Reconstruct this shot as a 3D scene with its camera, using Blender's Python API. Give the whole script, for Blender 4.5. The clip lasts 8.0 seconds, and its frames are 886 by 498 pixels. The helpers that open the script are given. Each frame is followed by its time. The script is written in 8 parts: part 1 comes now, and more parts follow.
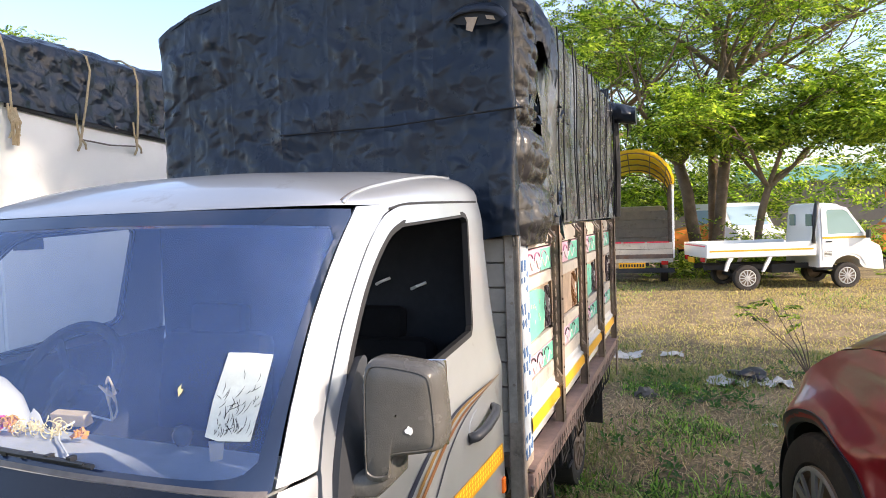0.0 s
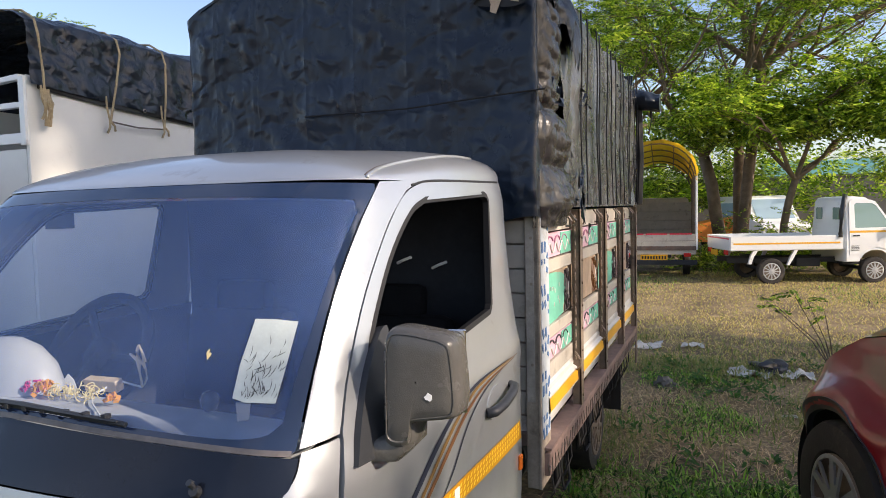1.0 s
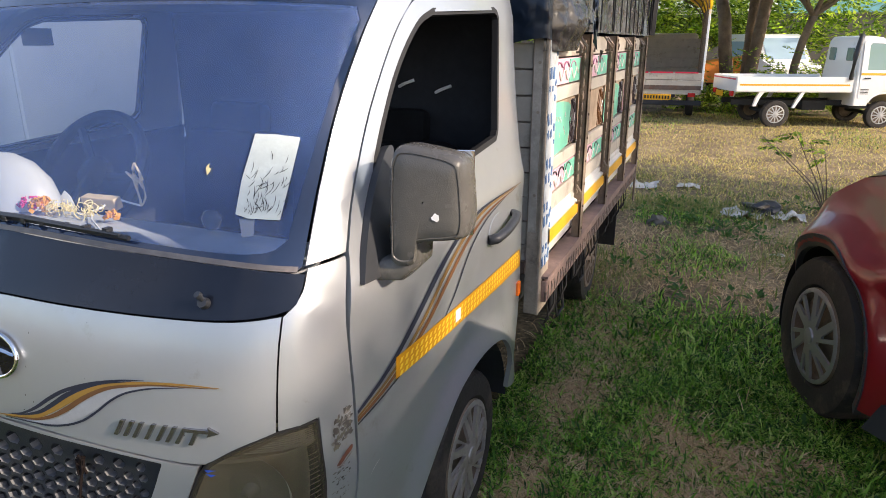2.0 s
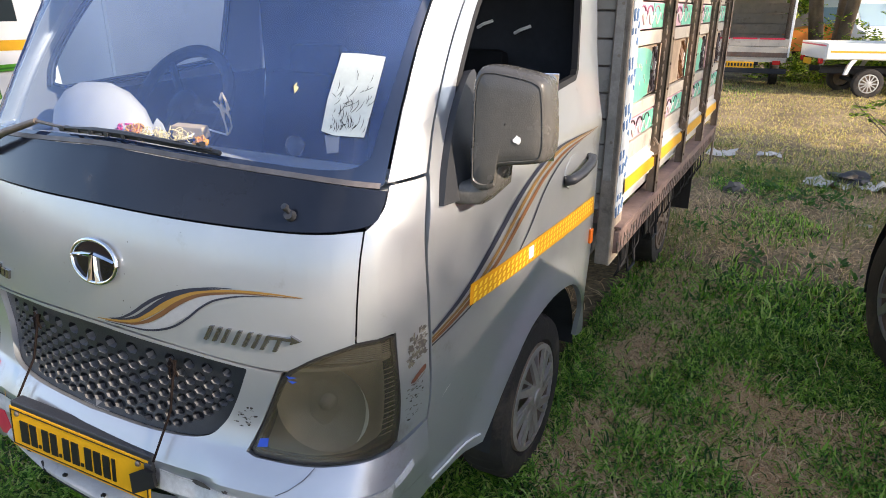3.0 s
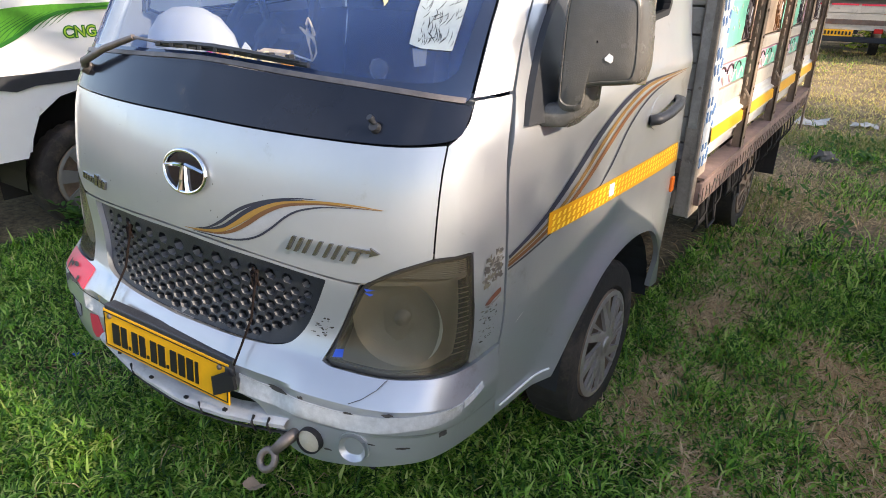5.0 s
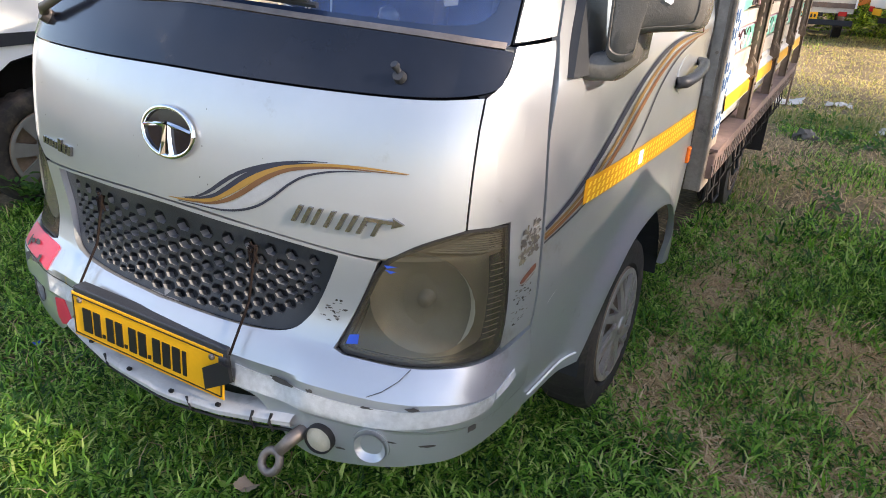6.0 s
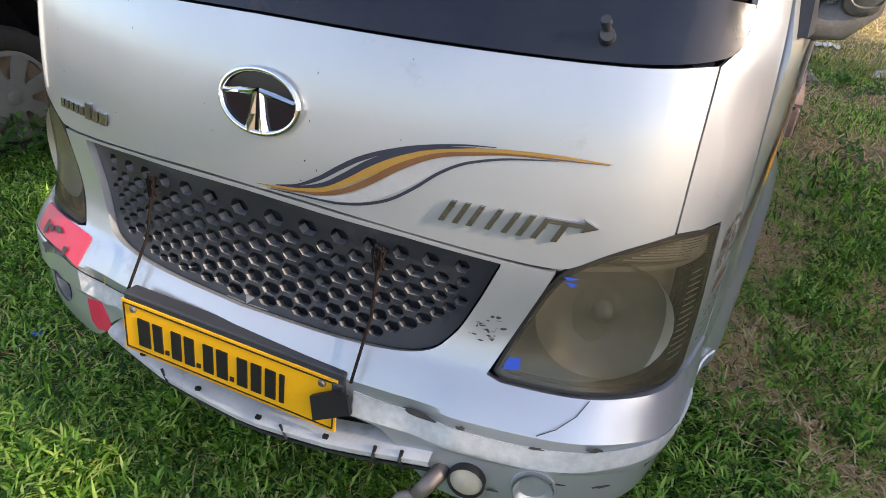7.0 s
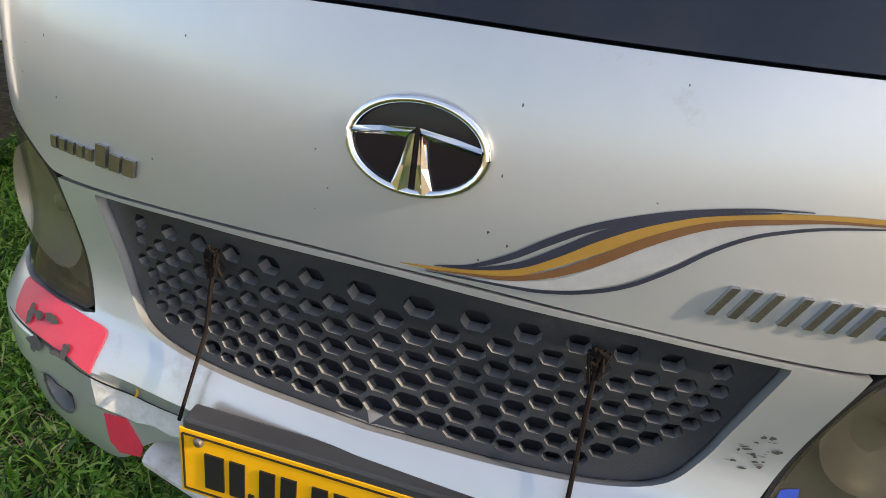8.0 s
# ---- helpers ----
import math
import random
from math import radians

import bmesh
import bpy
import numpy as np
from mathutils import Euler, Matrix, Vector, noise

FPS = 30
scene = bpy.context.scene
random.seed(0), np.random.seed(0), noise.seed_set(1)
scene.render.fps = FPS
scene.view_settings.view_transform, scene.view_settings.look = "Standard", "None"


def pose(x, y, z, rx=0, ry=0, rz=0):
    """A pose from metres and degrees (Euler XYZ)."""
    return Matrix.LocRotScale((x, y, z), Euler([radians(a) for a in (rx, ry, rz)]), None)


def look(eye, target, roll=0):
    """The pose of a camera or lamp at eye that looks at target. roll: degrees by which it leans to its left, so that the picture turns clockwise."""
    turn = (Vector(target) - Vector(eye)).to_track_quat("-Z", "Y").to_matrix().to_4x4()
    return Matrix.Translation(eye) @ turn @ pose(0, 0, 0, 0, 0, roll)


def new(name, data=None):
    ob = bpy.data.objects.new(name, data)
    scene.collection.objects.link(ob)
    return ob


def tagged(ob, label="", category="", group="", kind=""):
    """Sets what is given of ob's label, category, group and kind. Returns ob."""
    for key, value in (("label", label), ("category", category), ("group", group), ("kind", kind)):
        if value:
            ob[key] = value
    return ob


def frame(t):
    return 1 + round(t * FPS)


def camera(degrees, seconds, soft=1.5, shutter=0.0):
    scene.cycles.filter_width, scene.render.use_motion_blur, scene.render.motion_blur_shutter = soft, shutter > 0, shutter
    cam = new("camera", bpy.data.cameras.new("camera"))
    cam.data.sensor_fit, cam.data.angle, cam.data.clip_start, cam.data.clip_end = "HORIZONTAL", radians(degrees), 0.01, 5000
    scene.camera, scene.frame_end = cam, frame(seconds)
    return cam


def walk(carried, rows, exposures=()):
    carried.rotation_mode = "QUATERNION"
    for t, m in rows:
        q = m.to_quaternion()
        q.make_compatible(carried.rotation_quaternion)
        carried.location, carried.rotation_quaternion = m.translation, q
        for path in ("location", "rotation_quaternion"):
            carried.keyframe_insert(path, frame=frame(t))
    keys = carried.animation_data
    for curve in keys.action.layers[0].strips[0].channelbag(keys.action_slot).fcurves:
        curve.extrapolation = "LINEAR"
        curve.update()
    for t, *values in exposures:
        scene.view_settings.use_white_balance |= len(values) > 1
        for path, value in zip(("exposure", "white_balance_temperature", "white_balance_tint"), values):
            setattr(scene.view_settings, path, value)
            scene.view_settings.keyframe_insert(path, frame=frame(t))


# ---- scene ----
cam = camera(67.7, 8.0, soft=0.9)
PATH = [
    (0, (1.465, -0.873, 1.759), (0.745, 0.99, 1.665), -2.0),
    (0.3, (1.491, -0.913, 1.765), (0.768, 0.951, 1.799), -1.5),
    (0.5, (1.488, -0.906, 1.756), (0.742, 0.95, 1.771), -2.0),
    (1, (1.476, -0.906, 1.721), (0.698, 0.932, 1.6), -1.3),
    (1.5, (1.45, -0.876, 1.703), (0.736, 0.943, 1.277), 0.6),
    (1.6, (1.451, -0.879, 1.693), (0.739, 0.929, 1.22), 0.6),
    (1.7, (1.438, -0.869, 1.689), (0.737, 0.931, 1.171), 0.5),
    (2.8, (1.422, -0.918, 1.596), (0.535, 0.744, 0.924), -0.1),
    (3, (1.416, -0.927, 1.577), (0.525, 0.729, 0.895), 0.2),
    (3.5, (1.415, -0.988, 1.524), (0.375, 0.564, 0.809), 0.7),
    (4, (1.391, -1.007, 1.5), (0.286, 0.507, 0.8), 1.6),
    (4.5, (1.386, -1.013, 1.501), (0.247, 0.486, 0.826), 1.7),
    (5, (1.402, -0.97, 1.476), (0.367, 0.557, 0.703), 1.0),
    (5.2, (1.419, -0.942, 1.452), (0.431, 0.629, 0.707), 0.9),
    (6.3, (1.087, -0.909, 1.375), (0.196, 0.663, 0.516), 2.8),
    (6.5, (1.013, -0.933, 1.381), (0.234, 0.689, 0.508), 0.8),
    (7, (0.739, -0.846, 1.352), (-0.009, 0.728, 0.372), 3.7),
    (7.5, (0.4, -0.752, 1.307), (-0.383, 0.822, 0.353), 1.5),
    (8, (0.238, -0.672, 1.288), (-0.254, 0.981, 0.275), 4.9),
]
walk(cam, [(t, look(eye, target, roll)) for t, eye, target, roll in PATH],
     exposures=[(0.0, 1.5, 6450, 18), (0.35, 0.82, 6400, 20), (1.0, 0.86, 6450, 18), (1.7, 1.1, 6500, 18), (3.0, 1.42, 6450, 17), (4.2, 1.54, 6500, 17), (5.0, 1.55, 6550, 17), (6.5, 1.78, 6600, 18), (7.1, 1.66, 6850, 18), (8.0, 1.56, 7350, 15)])
# world, sun -----------------------------------------------------------------
SUN_EL, SUN_AZ = 27.0, 92.0          # degrees above the horizon; from +y towards +x
world = bpy.data.worlds.new("sky")
scene.world = world
world.use_nodes = True
wn = world.node_tree
sky = wn.nodes.new("ShaderNodeTexSky")
sky.sky_type, sky.sun_disc = "NISHITA", False
sky.sun_elevation, sky.sun_rotation = radians(SUN_EL), radians(SUN_AZ)
sky.air_density, sky.dust_density, sky.ozone_density = 1.0, 1.6, 1.2
wn.nodes["Background"].inputs[1].default_value = 0.13
wtc, wnz, wmp, wmx = (wn.nodes.new(k) for k in ("ShaderNodeTexCoord", "ShaderNodeTexNoise", "ShaderNodeMapRange", "ShaderNodeMix"))
wmx.data_type = "RGBA"                # thin scattered cloud over the whole sky
wnz.inputs["Scale"].default_value, wnz.inputs["Detail"].default_value, wnz.inputs["Roughness"].default_value = 2.4, 7.0, 0.6
wmp.inputs[1].default_value, wmp.inputs[2].default_value, wmp.inputs[3].default_value, wmp.inputs[4].default_value = 0.48, 0.76, 0.0, 0.34
wn.links.new(wtc.outputs["Generated"], wnz.inputs["Vector"])
wn.links.new(wnz.outputs["Fac"], wmp.inputs[0])
wn.links.new(wmp.outputs[0], wmx.inputs[0])
wn.links.new(sky.outputs[0], wmx.inputs[6])
wmx.inputs[7].default_value = (6.2, 6.4, 6.8, 1)
wn.links.new(wmx.outputs[2], wn.nodes["Background"].inputs[0])
sun = new("sun", bpy.data.lights.new("sun", "SUN"))
sun.data.energy, sun.data.angle, sun.data.color = 3.2, radians(0.6), (1.0, 0.86, 0.66)
sd = Vector((math.sin(radians(SUN_AZ)) * math.cos(radians(SUN_EL)), math.cos(radians(SUN_AZ)) * math.cos(radians(SUN_EL)), math.sin(radians(SUN_EL))))
sun.matrix_world = look(sd * 60, (0, 0, 0))


# materials ------------------------------------------------------------------
def mat(name, color, rough=0.5, metal=0.0, coat=0.0, spec=0.5, vary=0.0, scale=6.0, bump=0.0, bscale=40.0, dirt=None, damt=0.0, dscale=3.0, rvary=0.0, trans=0.0, ior=1.45, crease=0.0, rand=0.0):
    """A principled material with two-scale colour variation, bump and dirt patches."""
    m = bpy.data.materials.new(name)
    m.use_nodes = True
    nt = m.node_tree
    b = nt.nodes["Principled BSDF"]
    b.inputs["Base Color"].default_value = (*color, 1)
    b.inputs["Roughness"].default_value = rough
    b.inputs["Metallic"].default_value = metal
    b.inputs["Coat Weight"].default_value = coat
    b.inputs["Coat Roughness"].default_value = 0.08
    b.inputs["Specular IOR Level"].default_value = spec
    b.inputs["Transmission Weight"].default_value = trans
    b.inputs["IOR"].default_value = ior
    tc = nt.nodes.new("ShaderNodeTexCoord")
    co = tc.outputs["Object"]
    col = None

    def noise_node(sc, detail=6.0, rg=0.6):
        n = nt.nodes.new("ShaderNodeTexNoise")
        n.inputs["Scale"].default_value, n.inputs["Detail"].default_value, n.inputs["Roughness"].default_value = sc, detail, rg
        nt.links.new(co, n.inputs["Vector"])
        return n.outputs["Fac"]

    def mixrgb(fac, a, bcol, mode="MIX"):
        x = nt.nodes.new("ShaderNodeMix")
        x.data_type, x.blend_type = "RGBA", mode
        if hasattr(fac, "is_linked"):
            nt.links.new(fac, x.inputs[0])
        else:
            x.inputs[0].default_value = fac
        for k, v in ((6, a), (7, bcol)):
            if hasattr(v, "is_linked"):
                nt.links.new(v, x.inputs[k])
            else:
                x.inputs[k].default_value = (*v, 1)
        return x.outputs[2]

    def ramp(fac, lo, hi):
        r = nt.nodes.new("ShaderNodeMapRange")
        r.inputs[1].default_value, r.inputs[2].default_value = lo, hi
        nt.links.new(fac, r.inputs[0])
        return r.outputs[0]

    base = color
    if vary:
        f1 = ramp(noise_node(scale), 0.3, 0.7)
        f2 = ramp(noise_node(scale * 9), 0.3, 0.7)
        base = mixrgb(f1, tuple(c * (1 - vary) for c in color), tuple(min(1, c * (1 + vary)) for c in color))
        base = mixrgb(f2, base, mixrgb(0.5, base, tuple(c * (1 - vary) for c in color)))
    if dirt:
        fd = ramp(noise_node(dscale, 8.0, 0.7), 0.62 - damt * 0.3, 0.78 - damt * 0.2)
        base = mixrgb(fd, base, dirt)
    if rand:
        oi = nt.nodes.new("ShaderNodeObjectInfo")
        base = mixrgb(ramp(oi.outputs["Random"], 0, 1), base, mixrgb(rand, base, (0.02, 0.02, 0.02)))
    if hasattr(base, "is_linked"):
        nt.links.new(base, b.inputs["Base Color"])
    if rvary:
        r = nt.nodes.new("ShaderNodeMapRange")
        r.inputs[3].default_value, r.inputs[4].default_value = max(0.02, rough - rvary), min(1, rough + rvary)
        nt.links.new(noise_node(scale * 2.3), r.inputs[0])
        nt.links.new(r.outputs[0], b.inputs["Roughness"])
    if bump:
        bn = nt.nodes.new("ShaderNodeBump")
        bn.inputs["Strength"].default_value, bn.inputs["Distance"].default_value = 1.0, bump
        nt.links.new(noise_node(bscale), bn.inputs["Height"])
        nt.links.new(bn.outputs[0], b.inputs["Normal"])
        if crease:                            # sharp folds, coarse and fine
            for sc, depth in ((2.6, crease), (7.0, crease * .45), (17.0, crease * .16)):
                cr = nt.nodes.new("ShaderNodeTexNoise")
                cr.noise_type = "RIDGED_MULTIFRACTAL"
                cr.inputs["Scale"].default_value, cr.inputs["Detail"].default_value, cr.inputs["Roughness"].default_value, cr.inputs["Distortion"].default_value = sc, 3.0, 0.45, 0.6
                nt.links.new(co, cr.inputs["Vector"])
                b2 = nt.nodes.new("ShaderNodeBump")
                b2.inputs["Strength"].default_value, b2.inputs["Distance"].default_value = 1.0, depth
                nt.links.new(cr.outputs["Fac"], b2.inputs["Height"])
                nt.links.new(bn.outputs[0], b2.inputs["Normal"])
                nt.links.new(b2.outputs[0], b.inputs["Normal"])
                bn = b2
    return m


SILVER = mat("silver_paint", (0.455, 0.480, 0.503), 0.36, 0.60, 0.8, vary=0.04, scale=3, dirt=(0.30, 0.28, 0.25), damt=0.02, dscale=5, rvary=0.05)
WHITE = mat("white_paint", (0.78, 0.79, 0.78), 0.3, 0, 0.5, vary=0.04, scale=2, dirt=(0.45, 0.42, 0.36), damt=0.05, dscale=4)
CREAM = mat("cream_panel", (0.50, 0.455, 0.385), 0.6, vary=0.15, scale=5, dirt=(0.25, 0.21, 0.165), damt=0.22, dscale=6)
BLACKP = mat("black_plastic", (0.034, 0.037, 0.043), 0.45, vary=0.2, scale=8, bump=0.0004, bscale=300, dirt=(0.10, 0.095, 0.085), damt=0.12, rvary=0.1)
GRILLEM = mat("charcoal_grille_plastic", (0.021, 0.024, 0.030), 0.42, vary=0.2, scale=8, bump=0.0004, bscale=300, dirt=(0.07, 0.066, 0.06), damt=0.08, rvary=0.08)
LEDGE = mat("dusty_skylit_ledges", (0.17, 0.172, 0.176), 0.6, vary=0.25, scale=30)
COWLM = mat("satin_black_cowl", (0.010, 0.013, 0.022), 0.15, 0, 0.0, vary=0.2, scale=5, dirt=(0.06, 0.05, 0.04), damt=0.1, rvary=0.08)
MIRP = mat("faded_black_plastic", (0.105, 0.101, 0.093), 0.26, vary=0.18, scale=6, bump=0.0006, bscale=350, dirt=(0.20, 0.185, 0.16), damt=0.07, rvary=0.08)
RUBBER = mat("tyre_rubber", (0.026, 0.023, 0.021), 0.75, vary=0.3, scale=10, bump=0.0015, bscale=60, dirt=(0.13, 0.10, 0.075), damt=0.34)
SEAL = mat("dark_seal", (0.012, 0.012, 0.013), 0.6)
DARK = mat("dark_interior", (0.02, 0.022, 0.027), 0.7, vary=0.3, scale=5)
DASH = mat("grey_dashboard", (0.58, 0.60, 0.63), 0.6, vary=0.15, scale=8, bump=0.0004, bscale=300)
CHROME = mat("chrome", (0.85, 0.85, 0.84), 0.07, 1.0)
EMBLEM = mat("emblem_enamel", (0.005, 0.006, 0.012), 0.10, 0, 0.0, spec=0.35)
DCHROME = mat("dark_chrome", (0.30, 0.29, 0.28), 0.16, 0.9, vary=0.2, scale=60)
HUBCAP = mat("silver_hubcap", (0.44, 0.405, 0.37), 0.40, 0.5, vary=0.18, scale=6, dirt=(0.14, 0.11, 0.085), damt=0.2)
STEEL = mat("rusty_steel", (0.16, 0.12, 0.10), 0.55, 0.4, vary=0.35, scale=7, bump=0.001, bscale=60, dirt=(0.25, 0.10, 0.05), damt=0.3)
POST = mat("worn_brown_iron_post", (0.21, 0.155, 0.11), 0.6, 0.0, vary=0.35, scale=9, bump=0.001, bscale=80, dirt=(0.05, 0.04, 0.035), damt=0.3)
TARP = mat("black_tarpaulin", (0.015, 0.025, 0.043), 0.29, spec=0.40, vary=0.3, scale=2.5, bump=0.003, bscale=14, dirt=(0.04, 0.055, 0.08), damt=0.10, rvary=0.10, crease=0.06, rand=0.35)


def clear_glass(name, tint, ior=1.5, film=0.0, film2=0.0, film_color=(0.5, 0.5, 0.5)):
    """A thin pane: what lies behind, tinted, a mirrored sky by Fresnel, and a film of dust and painted sky veil."""
    m = bpy.data.materials.new(name)
    m.use_nodes = True
    t = m.node_tree
    t.nodes.remove(t.nodes["Principled BSDF"])
    tr, gl, fr, mx = (t.nodes.new(k) for k in ("ShaderNodeBsdfTransparent", "ShaderNodeBsdfGlossy", "ShaderNodeFresnel", "ShaderNodeMixShader"))
    tr.inputs["Color"].default_value = (*tint, 1)
    gl.inputs["Roughness"].default_value = 0.02
    fr.inputs["IOR"].default_value = ior
    t.links.new(fr.outputs[0], mx.inputs[0])
    t.links.new(tr.outputs[0], mx.inputs[1])
    t.links.new(gl.outputs[0], mx.inputs[2])
    out = mx.outputs[0]
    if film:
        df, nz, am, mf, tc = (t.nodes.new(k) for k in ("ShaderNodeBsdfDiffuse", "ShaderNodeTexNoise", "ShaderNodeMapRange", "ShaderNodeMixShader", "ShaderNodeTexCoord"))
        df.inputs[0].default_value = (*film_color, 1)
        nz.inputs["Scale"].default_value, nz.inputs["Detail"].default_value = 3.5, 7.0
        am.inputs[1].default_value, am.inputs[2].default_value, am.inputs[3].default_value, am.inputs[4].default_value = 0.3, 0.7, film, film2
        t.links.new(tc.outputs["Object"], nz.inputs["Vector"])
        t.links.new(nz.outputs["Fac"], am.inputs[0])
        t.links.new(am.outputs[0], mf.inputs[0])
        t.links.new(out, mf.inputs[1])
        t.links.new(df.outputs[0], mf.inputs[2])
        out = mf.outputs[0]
    t.links.new(out, t.nodes["Material Output"].inputs[0])
    return m


def see_through(m, amount, translucent=None):
    """Lets part of the light through a finished material, straight or scattered."""
    t = m.node_tree
    b = t.nodes["Principled BSDF"]
    q = t.nodes.new("ShaderNodeBsdfTranslucent" if translucent else "ShaderNodeBsdfTransparent")
    q.inputs["Color"].default_value = (*(translucent or (1, 1, 1)), 1)
    mx = t.nodes.new("ShaderNodeMixShader")
    mx.inputs[0].default_value = amount
    t.links.new(b.outputs[0], mx.inputs[1])
    t.links.new(q.outputs[0], mx.inputs[2])
    t.links.new(mx.outputs[0], t.nodes["Material Output"].inputs[0])
    return m


SIDEGL = clear_glass("dark_side_glass", (0.34, 0.35, 0.36), 1.30)
# the film's blue is the sky's veil painted over the dust
WSGLASS = clear_glass("dusty_sky_veiled_tinted_glass", (0.84, 0.93, 1.0), 1.62, 0.14, 0.24, (0.15, 0.27, 0.66))
LENS = see_through(mat("hazed_lamp_lens", (0.075, 0.066, 0.044), 0.12, 0, 0.5, vary=0.18, scale=9, rvary=0.06, dirt=(0.12, 0.09, 0.05), damt=0.18, dscale=12), 0.42)
YELLOW = mat("yellow_paint", (0.75, 0.40, 0.02), 0.4, vary=0.1, scale=8, dirt=(0.3, 0.2, 0.08), damt=0.06)
RED = mat("red_paint", (0.19, 0.003, 0.009), 0.32, 0.05, 0.8, vary=0.1, scale=3)
BARK = mat("tree_bark", (0.16, 0.12, 0.085), 0.9, vary=0.35, scale=5, bump=0.02, bscale=12)


# mesh helpers ---------------------------------------------------------------
def part(name, bm, material, parent=None, label="", smooth=False, m=None):
    """Links a bmesh as one mesh object, under parent if given."""
    me = bpy.data.meshes.new(name)
    bm.normal_update()
    bm.to_mesh(me)
    bm.free()
    for mm in (material if isinstance(material, (list, tuple)) else [material]):
        me.materials.append(mm)
    if smooth:
        me.shade_smooth()
        if smooth is not True:
            me.set_sharp_from_angle(angle=radians(smooth))
    ob = new(name, me)
    if parent:
        ob.parent = parent
    if m:
        ob.matrix_basis = m
    if label:
        tagged(ob, label)
    return ob


def thing(name, label, category, group="", kind="", m=None):
    ob = tagged(new(name), label, category, group, kind)
    if m:
        ob.matrix_basis = m
    return ob


def box(bm, c, s, rot=(0, 0, 0), bevel=0.0):
    g = bmesh.ops.create_cube(bm, size=1, matrix=pose(*c, *rot) @ Matrix.Diagonal((*s, 1)))
    if bevel:
        ed = list({e for v in g["verts"] for e in v.link_edges})
        bmesh.ops.bevel(bm, geom=ed, offset=bevel, segments=2, affect="EDGES", profile=0.5)
    return bm


def cyl(bm, a, b, r, r2=None, n=16, caps=True):
    a, b = Vector(a), Vector(b)
    d = b - a
    q = d.to_track_quat("Z", "Y").to_matrix().to_4x4()
    bmesh.ops.create_cone(bm, cap_ends=caps, segments=n, radius1=r, radius2=r if r2 is None else r2, depth=d.length, matrix=Matrix.Translation((a + b) / 2) @ q)
    return bm


def tube(bm, pts, r, n=8, caps=True):
    """A tube along points, r a number or one a point."""
    pts = [Vector(p) for p in pts]
    rs = r if isinstance(r, (list, tuple)) else [r] * len(pts)
    rings, up = [], Vector((0, 0, 1))
    for i, p in enumerate(pts):
        d = (pts[min(i + 1, len(pts) - 1)] - pts[max(i - 1, 0)]).normalized()
        s = d.cross(up)
        if s.length < 0.05:
            s = d.cross(Vector((1, 0, 0)))
        s.normalize()
        t = s.cross(d)
        rings.append([bm.verts.new(p + rs[i] * (math.cos(2 * math.pi * k / n) * s + math.sin(2 * math.pi * k / n) * t)) for k in range(n)])
    for a, b in zip(rings, rings[1:]):
        for k in range(n):
            bm.faces.new((a[k], a[(k + 1) % n], b[(k + 1) % n], b[k]))
    if caps:
        bm.faces.new(rings[0][::-1])
        bm.faces.new(rings[-1])
    return bm


def lathe(bm, profile, m, n=32):
    """Revolves (radius, height) pairs round the local z axis of m."""
    rings = []
    for r, h in profile:
        rings.append([bm.verts.new(m @ Vector((r * math.cos(2 * math.pi * k / n), r * math.sin(2 * math.pi * k / n), h))) for k in range(n)])
    for a, b in zip(rings, rings[1:]):
        for k in range(n):
            bm.faces.new((a[k], a[(k + 1) % n], b[(k + 1) % n], b[k]))
    return rings


def curve2(P, n=8, closed=False):
    """A smooth line through 2D or 3D points."""
    P = [np.array(p, float) for p in P]
    Q = [P[-1], *P, P[0], P[1]] if closed else [2 * P[0] - P[1], *P, 2 * P[-1] - P[-2]]
    out = []
    for i in range(1, len(Q) - 2):
        a, b, c, d = Q[i - 1], Q[i], Q[i + 1], Q[i + 2]
        for k in range(n):
            t = k / n
            out.append(0.5 * (2 * b + (c - a) * t + (2 * a - 5 * b + 4 * c - d) * t * t + (3 * b - a - 3 * c + d) * t ** 3))
    if not closed:
        out.append(P[-1])
    return out


def loft(bm, rings, closed=False, cap=False):
    vs = [[bm.verts.new(p) for p in ring] for ring in rings]
    for a, b in zip(vs, vs[1:]):
        n = len(a)
        for k in range(n if closed else n - 1):
            bm.faces.new((a[k], a[(k + 1) % n], b[(k + 1) % n], b[k]))
    if cap:
        bm.faces.new(vs[0][::-1])
        bm.faces.new(vs[-1])
    return vs


# the cab's skin: u runs round the plan from the middle of the front, z up --------
CX = -0.015
PLAN = np.array(curve2([(0, 0), (.2, .008), (.4, .029), (.59, .066), (.683, .112), (.735, .17), (.765, .28), (.783, .45), (.795, .70), (.803, 1.1), (.803, 1.42)], 24))
PLAN_U = np.r_[0, np.cumsum(np.hypot(*np.diff(PLAN, axis=0).T))]
PROF = np.array(curve2([(.3, -.13), (.45, -.15), (.60, -.12), (.72, -.07), (.85, -.058), (.95, -.047), (1.05, -.03), (1.13, -.008), (1.20, .03), (1.337, .113), (1.488, .205), (1.65, .305), (1.75, .38), (1.85, .50)], 8))
WID = np.array(curve2([(.3, .96), (.45, .98), (.72, 1.0), (1.05, 1.0), (1.20, .995), (1.337, .975), (1.488, .95), (1.65, .92), (1.75, .905), (1.85, .875)], 8))


